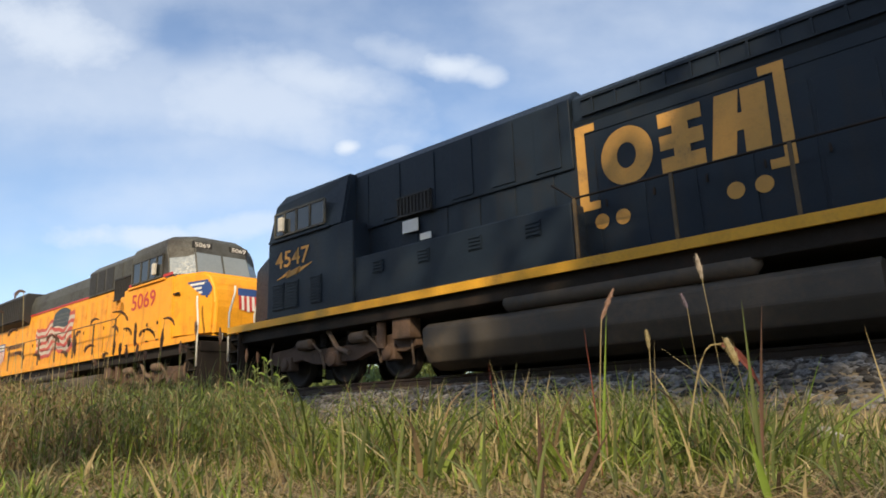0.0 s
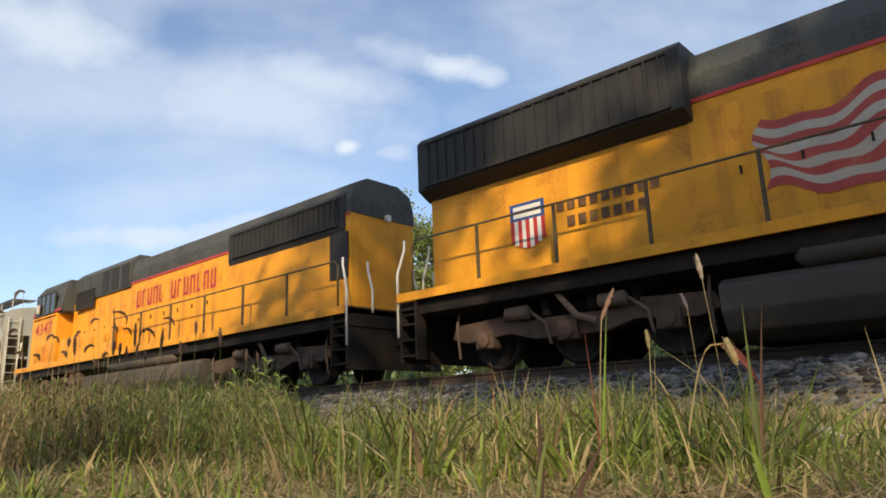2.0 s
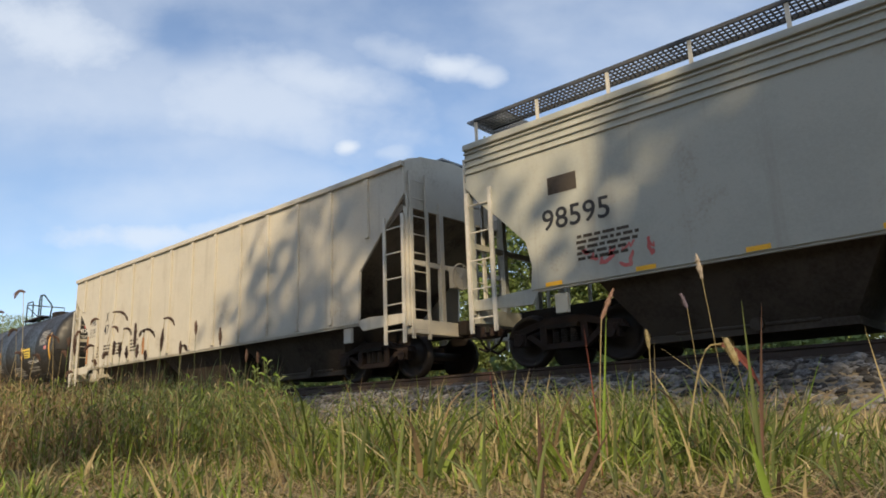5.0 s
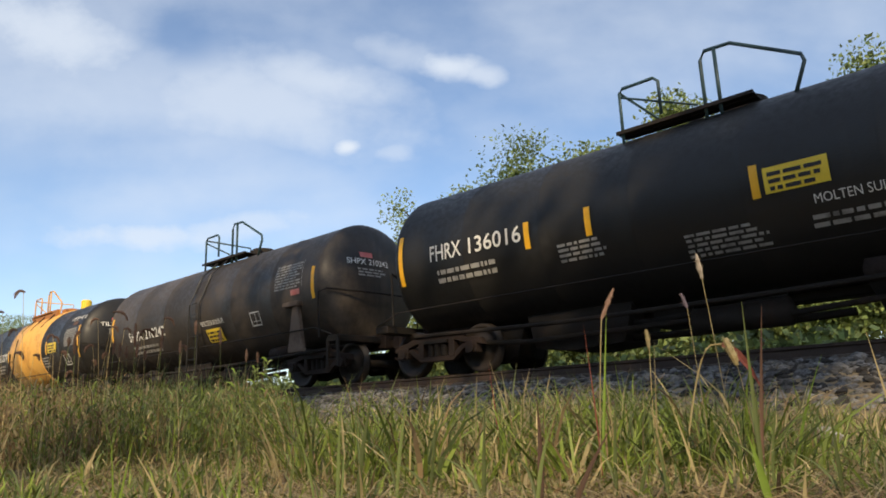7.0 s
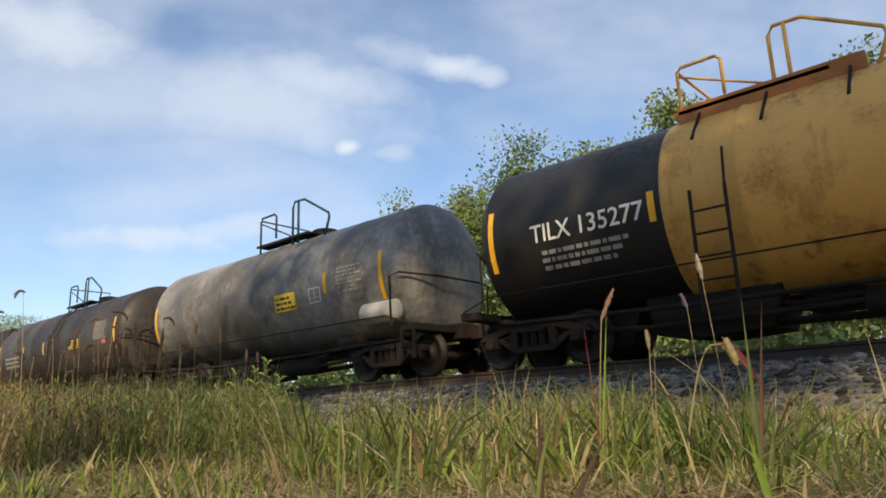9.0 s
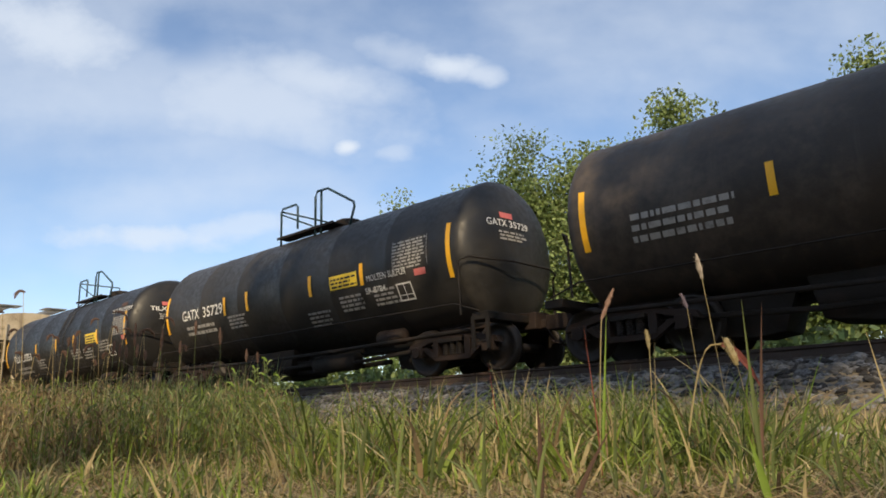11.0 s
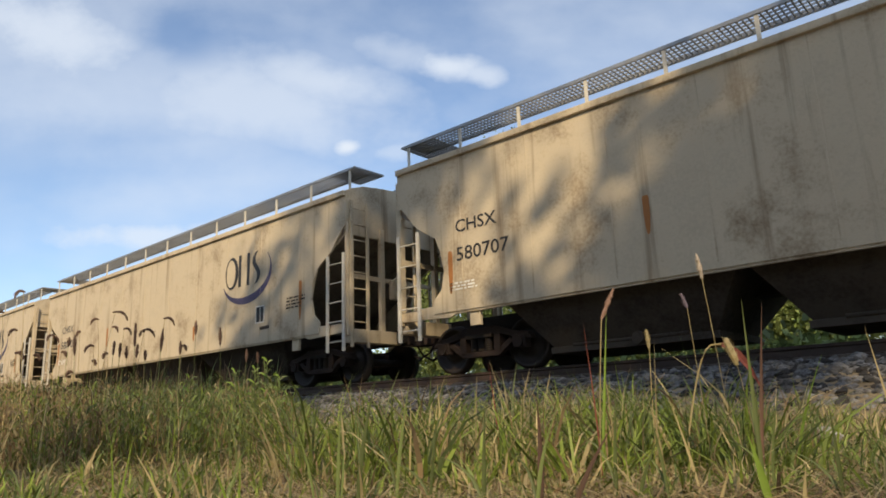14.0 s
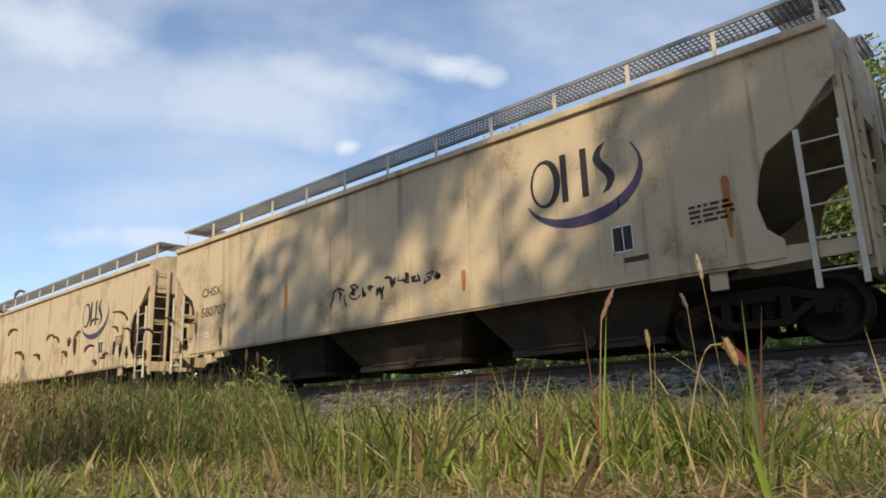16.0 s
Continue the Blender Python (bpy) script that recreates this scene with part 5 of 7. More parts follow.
    for y in (-1.5, 1.5):
        part("handrail", tube([(s * h0, y, 1.6), (s * h0, y, 2.5), (s * (h0 + 0.12), y, 2.62), (s * h1, y, 2.62), (s * (h1 + 0.5), y * 0.9, 3.0)], 0.02), "under" if y < 0 and body == "navy" else "railpost", t, "", True)
        n = int((h1 - h0) / 1.62)
        for k in range(1, n + 1):
            shared("handrail_post", "railpost" + body, lambda: join(box(-0.028, 0.028, -0.02, 0.02, 1.45, 2.62, None, 0.006), box(-0.06, 0.06, -0.03, 0.03, 1.45, 1.6)), "railpost", t, pose(s * (h0 + (h1 - h0) * k / n), y, 0))
    couplers(t, half)
    return placed(t, front, rear)


# dark base puts shade on the yellow posts; spots leave some yellow
M["railpost"] = surface("grimy handrail post", (0.085, 0.06, 0.03), 0.6, spots=(0.3, 0.15, 0.02), spot_at=0.6, scale=8)
# grey-blue base stands for the sky mirrored in the panes
M["skyglass"] = surface("windshield glass with painted sky reflection", (0.20, 0.235, 0.25), 0.12, bump=0.0, gloss=1.0, vary=0.1)


def waving_flag(t, x0, x1, z0, z1, on):
    """Faded painted flag: rippled red and white stripes and a dark head."""
    def wave(u, v):
        return (x0 + (x1 - x0) * u + 0.10 * math.sin(7 * v + 2 * u), z0 + (z1 - z0) * (0.05 + 0.62 * v) + 0.12 * math.sin(12 * u + 1.3 + 1.5 * v) + 0.05 * math.sin(27 * u + 4 * v) + 0.25 * (u * u) * v)
    for colour, odd in (("flagred", 0), ("flagwhite", 1)):
        bm = bmesh.new()
        for k in range(odd, 9, 2):
            pts = []
            for i in range(41):
                u = i / 40
                a, b = wave(u, k / 9), wave(u, (k + 1) / 9)
                pts.append((*a, *b))
            ribbon(pts, on, bm)
        part("flag_stripes", bm, colour, t, "faded %s flag stripes" % colour[4:])
    over = lambda a, b: (on(a, b)[0], on(a, b)[1] - 0.004, on(a, b)[2])
    pts = []
    for i in range(13):
        u = i / 12
        x = x0 + (x1 - x0) * (0.46 + 0.42 * u)
        top = z1 - 0.10 - 0.28 * (1 - math.sin(math.pi * (0.15 + 0.7 * u))) * 1.1
        pts.append((x - 0.08, z0 + (z1 - z0) * 0.58 + 0.06 * math.sin(6 * u), x + 0.10, top))
    part("flag_head", ribbon(pts, over), "flagblue", t, "dark blue-green flag head")
    dots = bmesh.new()
    top2 = lambda a, b: (on(a, b)[0], on(a, b)[1] - 0.008, on(a, b)[2])
    for i in range(6):
        for j in range(3):
            x, z = x0 + (x1 - x0) * (0.52 + 0.06 * i), z0 + (z1 - z0) * (0.66 + 0.08 * j)
            patch(dots, x - 0.02, x + 0.02, z - 0.02, z + 0.02, top2)
    part("flag_dots", dots, "flagwhite", t)


M["slogan"] = surface("worn brown lettering paint", (0.11, 0.05, 0.022), 0.6, spots=(0.5, 0.27, 0.05), spot_at=0.56, scale=9)
M["flagred"] = surface("faded red flag paint", (0.44, 0.07, 0.055), 0.6, spots=(0.5, 0.25, 0.06), spot_at=0.62, scale=5)
M["flagwhite"] = surface("faded white flag paint", (0.50, 0.44, 0.36), 0.6, spots=(0.5, 0.28, 0.08), spot_at=0.62, scale=5)
M["flagblue"] = surface("faded dark flag paint", (0.045, 0.06, 0.07), 0.6, spots=(0.2, 0.14, 0.06), spot_at=0.66, scale=5)


def letter_bars(t, x0, x1, z0, z1, on, n, gap_at, material):
    """A wordmark given as plain blocks of its letters' size."""
    w = (x1 - x0) / n
    for k in range(n):
        if k == gap_at:
            continue
        bm = bmesh.new()
        a, b = x0 + w * (k + 0.12), x0 + w * (k + 0.88)
        st = w * 0.24
        patch(bm, a, a + st, z0, z1, on)
        if k % 3 != 1:
            patch(bm, b - st, b, z0, z1, on)
        if k % 2:
            patch(bm, a + st, b - st, z1 - 0.09, z1, on)
        else:
            patch(bm, a + st, b - st, z0, z0 + 0.09, on)
        part("wordmark_block", bm, material, t, "red wordmark block")


def navy_engine():
    c = (5.65 - 16.75) / 2
    t = locomotive(5.65, -16.75, -1, dict(body="navy", roof="navy", sill="gold", stripe=False, nose=9.92, radiator=(-9.7, 0.25, 3.95, 4.66, 1.06), blower=(0.3, 6.3, 3.3, 4.84), grille=(3.6, 4.6, 3.3, 3.75), locker=(0.2, 5.9, 2.6), wide=5.6, window=(6.55, 8.45, 3.58, 4.15), number="4547", truck="dustytruck"), "dark blue diesel locomotive with yellow sill and bracketed emblem")
    on = flat(1.512)
    lettering("road_number", "4547", -13.97 - c, 2.78, 1.32, 0.40, on, "gold_dull", t, "yellow road number")
    bolt = bmesh.new()
    ribbon([(-13.9 - c, 2.50, -13.9 - c, 2.512), (-13.44 - c, 2.58, -13.34 - c, 2.71)], on, bolt)
    ribbon([(-13.53 - c, 2.51, -13.44 - c, 2.65), (-13.06 - c, 2.58, -12.97 - c, 2.73)], on, bolt)
    ribbon([(-13.17 - c, 2.54, -13.07 - c, 2.67), (-12.55 - c, 2.74, -12.55 - c, 2.76)], on, bolt)
    part("lightning_bolt", bolt, "gold_dull", t, "faded yellow lightning bolt")
    for x0, x1 in ((-14.05, -13.6), (-13.55, -13.05), (-12.6, -12.2)):
        part("vent_louvre", louvres(x0 - c, x1 - c, 1.78, 2.42, -1.52, 9), "navy", t)
    # flat emblem panel on the hood side
    face = flat(1.043)
    bm = bmesh.new()
    for a, b, lo, hi, inward in ((-5.80, -5.62, 2.50, 4.02, 1), (-2.52, -2.36, 2.45, 4.02, -1)):
        patch(bm, a, b, lo, hi, face)
        for z in (lo, hi - 0.14):
            patch(bm, b if inward > 0 else a - 0.2, b + 0.2 if inward > 0 else a, z, z + 0.14, face)
    part("bracket", bm, "gold_dull", t, "faded yellow brackets")
    ring = []
    for k in range(29):
        a = math.tau * k / 28
        ring.append((-4.88 + 0.46 * math.cos(a), 3.28 + 0.50 * math.sin(a), -4.88 + 0.17 * math.cos(a), 3.28 + 0.22 * math.sin(a)))
    part("emblem", ribbon(ring, face), "gold_dull", t, "chunky faded yellow emblem ring")
    bm = bmesh.new()
    for z in (2.80, 3.17, 3.55):
        patch(bm, -4.30, -3.60, z, z + 0.24, face)
    patch(bm, -4.08, -3.82, 3.04, 3.17, face)
    patch(bm, -4.08, -3.82, 3.41, 3.55, face)
    part("emblem", bm, "gold_dull", t, "chunky faded yellow emblem bars")
    bm = bmesh.new()
    ribbon([(-3.52, 2.78, -3.16, 2.78), (-3.38, 3.79, -3.02, 3.79)], face, bm)
    ribbon([(-3.02, 2.78, -2.66, 2.78), (-3.0, 3.79, -2.64, 3.79)], face, bm)
    patch(bm, -3.3, -2.9, 3.15, 3.42, flat(1.048))
    part("emblem", bm, "gold_dull", t, "chunky faded yellow emblem block")
    for k, x in enumerate((-5.42, -5.04, -3.24, -2.84)):
        part("emblem_dot", ribbon([(x + 0.13 * math.cos(a), 2.27 + 0.13 * math.sin(a), x, 2.27) for a in np.linspace(0, math.tau, 19)], face), "gold_dull", t)
    for ob in t.children:
        if ob.name.split(".")[0] in ("bracket", "emblem", "emblem_dot"):
            ob.matrix_basis = pose(-c, 0, 0)
    part("white_plate", box(-10.0 - c, -9.55 - c, -1.13, -1.1, 2.95, 3.22, None, 0.01), "white", t)
    part("white_plate", box(-9.5 - c, -9.2 - c, -1.13, -1.1, 2.72, 2.86, None, 0.01), "white", t)
    return t


def flag_engine():
    c = (-16.75 - 38.85) / 2
    t = locomotive(-16.75, -38.85, 1, dict(body="yellow", roof="roof_grey", sill="yellow", stripe=True, nose=10.3, radiator=(-9.8, -4.2, 3.48, 4.80, 1.32), cap=0.14, tall=True, blower=(1.7, 5.9, 3.80, 4.92), grille=(4.0, 5.2, 3.36, 4.10), locker=(5.2, 5.9, 3.3), wide=5.6, window=(6.15, 8.1, 3.55, 4.22), number="5069", truck="dustytruck"), "yellow diesel locomotive with grey roof and painted flag")
    lettering("road_number", "5069", -21.6 - c, 2.72, 1.55, 0.50, flat(1.512), "red", t, "red road number")
    waving_flag(t, -31.1 - c, -27.4 - c, 1.95, 3.85, flat(1.045))
    shield(t, -35.55 - c, 2.1, 0.75, 0.85, flat(1.045))
    # two rows of worn brown slogan blocks beside the shield
    for row, (z, n) in enumerate(((2.62, 9), (2.32, 7))):
        for k in range(n):
            x = -34.55 - c + 0.2 * row + 0.22 * k
            bm = patch(bmesh.new(), x, x + 0.15, z, z + 0.18, flat(1.045))
            part("slogan_block", bm, "slogan", t, "worn dark brown slogan block")
    # winged emblem: bars along the tapering nose side, shield and bars on its front
    side = lambda a, b: (a, -1.48 * (1 - 0.28 * (a - 8.6) / 1.7) - 0.012, b)
    for k in range(7):
        z = 3.13 - 0.062 * k
        bm = patch(bmesh.new(), 9.3 + 0.085 * k, 10.08, z, z + 0.062, side, 4)
        part("wing_bar", bm, "white" if k % 2 else "blue", t, "bar of a winged emblem")
    bm = bmesh.new()
    for k in range(8):
        w = 0.22 * math.sin(math.pi * (k + 0.5) / 8)
        patch(bm, 10.05 - w, 10.05 + w * 0.8, 2.68 + 0.062 * k, 2.742 + 0.062 * k, lambda a, b: (a, side(a, b)[1] - 0.004, b))
    part("wing_root", bm, "blue", t, "blue disc at the root of the wing")
    nose_front = lambda a, b: (10.355 - max(0.0, b - 2.5) * 0.14, a, b)
    part("shield_head", patch(bmesh.new(), -0.32, 0.32, 2.78, 3.0, nose_front), "blue", t, "blue head of the nose shield")
    for k in range(7):
        part("shield_bar", patch(bmesh.new(), -0.3 + 0.086 * k, -0.214 + 0.086 * k, 2.32 + 0.02 * abs(k - 3), 2.78, nose_front), "white" if k % 2 else "red", t, "bar of the nose shield")
    for k in range(6):
        part("wing_bar", patch(bmesh.new(), 0.36, 0.98 - 0.05 * k, 2.94 - 0.06 * k, 3.0 - 0.06 * k, nose_front), "white" if k % 2 else "blue", t, "bar of a winged emblem")
    # hinged door under the cab, grab iron and hatch handle on the nose
    door = part("cab_door", box(5.75, 8.1, -1.522, -1.495, 1.68, 2.34, None, 0.008), "yellow", t, "pale hinged cab side door")
    for x in (5.95, 6.6, 7.3, 7.95):
        part("hinge", box(x, x + 0.09, -1.535, -1.51, 2.12, 2.22, None, 0.004), "under", door)
        part("latch", box(x, x + 0.14, -1.535, -1.51, 1.66, 1.70, None, 0.004), "under", door)
    part("nose_handle", box(8.75, 9.05, -1.475, -1.42, 2.88, 2.94, None, 0.01), "under", t)
    return t


def word_engine():
    c = (-38.85 - 60.68) / 2
    t = locomotive(-38.85, -60.68, -1, dict(body="yellow", roof="roof_grey", sill="yellow", stripe=True, nose=9.75, cap=0.10, radiator=(-9.55, -4.65, 3.36, 4.42, 1.065), blower=(1.3, 5.9, 3.72, 4.86), grille=(4.0, 5.55, 3.42, 4.08), locker=(1.4, 5.9, 2.42), wide=6.3, window=(6.55, 8.35, 3.50, 4.28), number="4347", truck="dustytruck"), "rust-stained yellow diesel locomotive with red wordmark")
    lettering("road_number", "4347", -58.1 - c, 2.72, 1.7, 0.46, flat(1.512), "red", t, "red road number")
    letter_bars(t, -50.62 - c, -45.7 - c, 2.95, 3.50, flat(1.045), 13, 5, "red")
    for x0, x1 in ((-57.95, -57.45), (-57.3, -56.8), (-56.5, -56.1)):
        part("vent_louvre", louvres(x0 - c, x1 - c, 1.72, 2.32, -1.52, 9), "yellow", t)
    part("end_grille", box(9.02, 9.66, -1.06, -1.03, 2.35, 3.42, None, 0.01), "soot", t, "sooty black side panel")
    part("end_lamp", lathe([(9.72, 0.09), (9.80, 0.09), (9.81, 0.02)], "x", (0, 0.12, 3.9), 14), "white", t)
    return t


navy_engine()
flag_engine()
word_engine()


# ---- track bed ----
def make_ties():
    me = None
    first = None
    for k in range(96):
        x = -44 + 0.53 * k
        if first is None:
            first = link("railway_tie", box(-0.115, 0.115, -1.3, 1.3, -0.36, -0.187, None, 0.012), "tie")
            tagged(first, "weathered wooden tie set in ballast", "railway tie", "ties of the track")
            first.matrix_basis = pose(x, TRACK_Y, 0)
        else:
            rnd = random.Random(k)
            copy_thing(first, pose(x + rnd.uniform(-0.03, 0.03), TRACK_Y + rnd.uniform(-0.04, 0.04), 0, 0, 0, rnd.uniform(-1, 1)))


def stone_shape(seed):
    rnd = random.Random(seed)
    bm = bmesh.new()
    bmesh.ops.create_icosphere(bm, subdivisions=1, radius=0.5)
    sx, sy, sz = rnd.uniform(0.9, 1.3), rnd.uniform(0.7, 1.1), rnd.uniform(0.55, 0.9)
    for v in bm.verts:
        v.co *= rnd.uniform(0.72, 1.2)
        v.co = Vector((v.co.x * sx, v.co.y * sy, v.co.z * sz))
    return bm


def scatter(name, places, shapes, material, label, category):
    """Many small pieces as one mesh of kind stuff; places: x, y, z, size, turn."""
    vs, fs = [], []
    for i, (x, y, z, size, turn) in enumerate(places):
        pv, pf = shapes[i % len(shapes)]
        c, s = math.cos(turn), math.sin(turn)
        q = pv * size
        base = OFFSET[0]
        vs.append(np.column_stack((q[:, 0] * c - q[:, 1] * s + x, q[:, 0] * s + q[:, 1] * c + y, q[:, 2] + z)))
        fs.append(pf + base)
        OFFSET[0] += len(pv)
    me = bpy.data.meshes.new(name)
    me.from_pydata(np.vstack(vs).tolist(), [], np.vstack(fs).tolist())
    me.materials.append(M[material])
    OFFSET[0] = 0
    return tagged(new(name, me), label, category, kind="stuff")


OFFSET = [0]


def make_ballast():
    shapes, meshes = [], []
    for k in range(9):
        bm = stone_shape(k)
        me = bpy.data.meshes.new("stone")
        bm.to_mesh(me)
        bm.free()
        me.materials.append(M["stone"])
        meshes.append(me)
        shapes.append((np.array([v.co[:] for v in me.vertices]), np.array([p.vertices[:] for p in me.polygons])))
    rnd = random.Random(7)
    loose, near = [], []
    for k in range(24000):
        x = rnd.uniform(-24, 3.0)
        y = rnd.triangular(6.2, TRACK_Y - 0.9, 9.2) if k % 5 else rnd.uniform(TRACK_Y - 0.65, TRACK_Y + 3)
        if y < 7.2 and rnd.random() < 0.55:
            continue
        size = rnd.uniform(0.06, 0.14) * (1.4 if rnd.random() < 0.15 else 1)
        spot = (x, y, height(x, y) + size * 0.05 - 0.02, size, rnd.uniform(0, 6.28))
        if -4.6 < x < 0.6 and 7.0 < y < 9.6 and len(near) < 290:
            near.append((spot[0], spot[1], spot[2] + 0.01, size * 1.3, spot[4]))
        else:
            loose.append(spot)
    for k in range(260):
        x, y = rnd.uniform(-6, 0.5), rnd.uniform(2.2, 7)
        if y * 0.9 + x < 1.2:
            continue
        size = rnd.uniform(0.03, 0.09)
        loose.append((x, y, height(x, y) + 0.01, size, rnd.uniform(0, 6)))
    bed = scatter("ballast", loose, shapes, "stone", "grey crushed stone ballast on the embankment shoulder", "ballast")
    for i, (x, y, z, size, turn) in enumerate(near):
        ob = new("stone", meshes[i % 9])
        ob.parent = bed
        ob.matrix_basis = Matrix.LocRotScale((x, y, z), Euler((turn * 0.3, turn * 0.2, turn)), (size, size, size))
    big = link("stone", stone_shape(31), "palestone")
    big.matrix_basis = Matrix.LocRotScale((-0.62, 2.45, GROUND + 0.045), Euler((0.2, 0.3, 0.5)), (0.13, 0.11, 0.10))
    tagged(big, "pale limestone chunk lying in short grass", "stone")


M["palestone"] = surface("pale limestone", (0.50, 0.46, 0.40), 0.85, spots=(0.3, 0.26, 0.2), scale=14, bump=0.5)


# ---- grass ----
def blades(name, spots, material, label, seed):
    """Bent tapering blades; spots: x, y, z, length, width, lean, heading."""
    rng = np.random.RandomState(seed)
    a = np.array(spots)
    n = len(a)
    x, y, z, ln, wd, lean, head = a.T
    dx, dy = np.cos(head), np.sin(head)
    turn = head + math.pi / 2 + rng.uniform(-0.9, 0.9, n)
    px, py = np.cos(turn), np.sin(turn)
    rows = []
    for f, wf in ((0.0, 0.75), (0.35, 1.0), (0.7, 0.7)):
        out = lean * f * f * ln
        up = ln * f * (1 - 0.30 * lean * f)
        for s in (-1, 1):
            rows.append(np.column_stack((x + dx * out + s * px * wd * wf / 2, y + dy * out + s * py * wd * wf / 2, z + up)))
    rows.append(np.column_stack((x + dx * lean * ln, y + dy * lean * ln, z + ln * (1 - 0.38 * lean))))
    vs = np.stack(rows, 1).reshape(-1, 3)
    base = np.arange(n)[:, None] * 7
    quads = np.concatenate([base + np.array([[0, 1, 3, 2]]), base + np.array([[2, 3, 5, 4]])])
    tris = base + np.array([[4, 5, 6]])
    me = bpy.data.meshes.new(name)
    me.from_pydata(vs.tolist(), [], quads.tolist() + tris.tolist())
    me.materials.append(M[material])
    return tagged(new(name, me), label, "grass", kind="stuff")


def at_heading(deg, r):
    return -r * math.sin(radians(deg)), r * math.cos(radians(deg))


def make_grass():
    rnd = random.Random(3)
    green, dark, straw, brown = [], [], [], []

    def add(bag, deg, r, ln, wd, lean=None, head=None, up=0.0):
        x, y = at_heading(deg, r)
        if y > 8.6:
            return
        lean = rnd.uniform(0.1, 0.75) if lean is None else lean
        bag.append((x, y, height(x, y) - 0.008 + up, ln, wd, lean, rnd.uniform(0, math.tau) if head is None else head))

    def tuft(deg, r, top, count, wide, dry, spread=0.035):
        """Blades that fan out from one root."""
        for j in range(count):
            a, d = rnd.uniform(0, math.tau), abs(rnd.gauss(0, spread))
            x0, y0 = at_heading(deg, r)
            x, y = x0 + d * math.cos(a), y0 + d * math.sin(a)
            ln = top * rnd.uniform(0.35, 1.1)
            q = rnd.random()
            bag = straw if q < dry else (brown if q < dry + 0.06 else (dark if q > 0.86 else green))
            bag.append((x, y, height(x, y) - 0.008, ln, wide * rnd.uniform(0.6, 1.4), rnd.uniform(0.1, 0.5) + 9 * d, a + rnd.gauss(0, 0.5)))
    # matted thatch lying on the soil
    for k in range(21000):
        deg, r = rnd.uniform(4, 80), 1.0 + 4.8 * rnd.random() ** 1.4
        add(straw if rnd.random() < 0.62 else brown, deg, r, rnd.uniform(0.03, 0.11), rnd.uniform(0.0015, 0.005), rnd.uniform(1.5, 2.45), None, rnd.uniform(0, 0.018))
    # short green growth through the thatch, in patches
    for k in range(12000):
        deg, r = rnd.uniform(4, 80), 1.15 + 4.5 * rnd.random() ** 1.5
        x, y = at_heading(deg, r)
        if noise.noise((x * 2.6, y * 2.6, 2)) + 0.4 * noise.noise((x * 7, y * 7, 4)) < 0.02:
            continue
        add(green if rnd.random() < 0.72 else dark, deg, r, rnd.uniform(0.02, 0.075), rnd.uniform(0.002, 0.006), rnd.uniform(0.3, 1.6))
    # fanned tufts, clustered, lower towards the lens
    made = 0
    while made < 330:
        deg, r = rnd.uniform(7, 80), 1.2 + 3.3 * rnd.random() ** 1.2
        x, y = at_heading(deg, r)
        if noise.noise((x * 1.7 + 9, y * 1.7, 1)) < rnd.uniform(-0.25, 0.25):
            continue
        made += 1
        tall = (0.075 + 0.07 * rnd.random() + 0.036 * (r - 1.2)) * (1.0 if deg > 20 else 0.8)
        tuft(deg, r, tall, rnd.randint(9, 22), rnd.uniform(0.003, 0.0075), 0.5 if rnd.random() < 0.3 else 0.14)
    # taller tufts standing before the ballast
    made = 0
    while made < 175:
        deg, r = rnd.triangular(12, 56, 26), rnd.uniform(1.5, 4.2)
        x, y = at_heading(deg, r)
        if noise.noise((x * 1.3, y * 1.3, 7)) < rnd.uniform(-0.3, 0.3):
            continue
        made += 1
        tuft(deg, r, rnd.uniform(0.19, 0.31) * (0.72 + 0.16 * r) * (0.75 if deg < 17 else 1), rnd.randint(8, 18), rnd.uniform(0.004, 0.009), 0.45 if 33 < deg < 43 or rnd.random() < 0.2 else 0.12, 0.05)
    # a lush clump, and a dry sunlit one
    for deg0, deg1, r0, r1, n, top, dry in ((17, 30, 1.5, 2.4, 60, 0.31, 0.12), (30, 44, 1.8, 2.8, 48, 0.32, 0.42), (43, 54, 1.5, 2.5, 40, 0.31, 0.12), (53, 78, 1.6, 2.4, 30, 0.14, 0.42), (8, 17, 1.5, 2.3, 20, 0.14, 0.15)):
        for k in range(n):
            tuft(rnd.uniform(deg0, deg1), rnd.uniform(r0, r1), top * rnd.uniform(0.6, 1.1), rnd.randint(10, 20), rnd.uniform(0.003, 0.007), dry, 0.05)
    # broad young leaves close to the lens
    for k in range(75):
        tuft(rnd.uniform(7, 78), rnd.uniform(1.15, 1.7), rnd.uniform(0.06, 0.115), rnd.randint(4, 9), rnd.uniform(0.006, 0.010), 0.15, 0.03)
    # low grass running up to the stones
    for k in range(5200):
        deg, r = rnd.uniform(8, 56), rnd.uniform(2.6, 7.4)
        x, y = at_heading(deg, r)
        if y > 6.6 or (deg < 22 and r > 3.6 and rnd.random() < 0.85):
            continue
        if noise.noise((x * 0.8, y * 0.8, 5)) < -0.05 or y > 5.8 + 0.7 * noise.noise((x, 3, 3)):
            continue
        add(green if rnd.random() < 0.55 else straw, deg, r, rnd.uniform(0.05, 0.13), rnd.uniform(0.004, 0.009))
    # thinner grass over the rest of the verge
    for k in range(16000):
        x, y = rnd.uniform(-22, 16), rnd.uniform(-12, 6.4)
        deg = math.degrees(math.atan2(-x, y)) % 360
        r = math.hypot(x, y)
        if 2 < deg < 86 and r < 22:
            continue
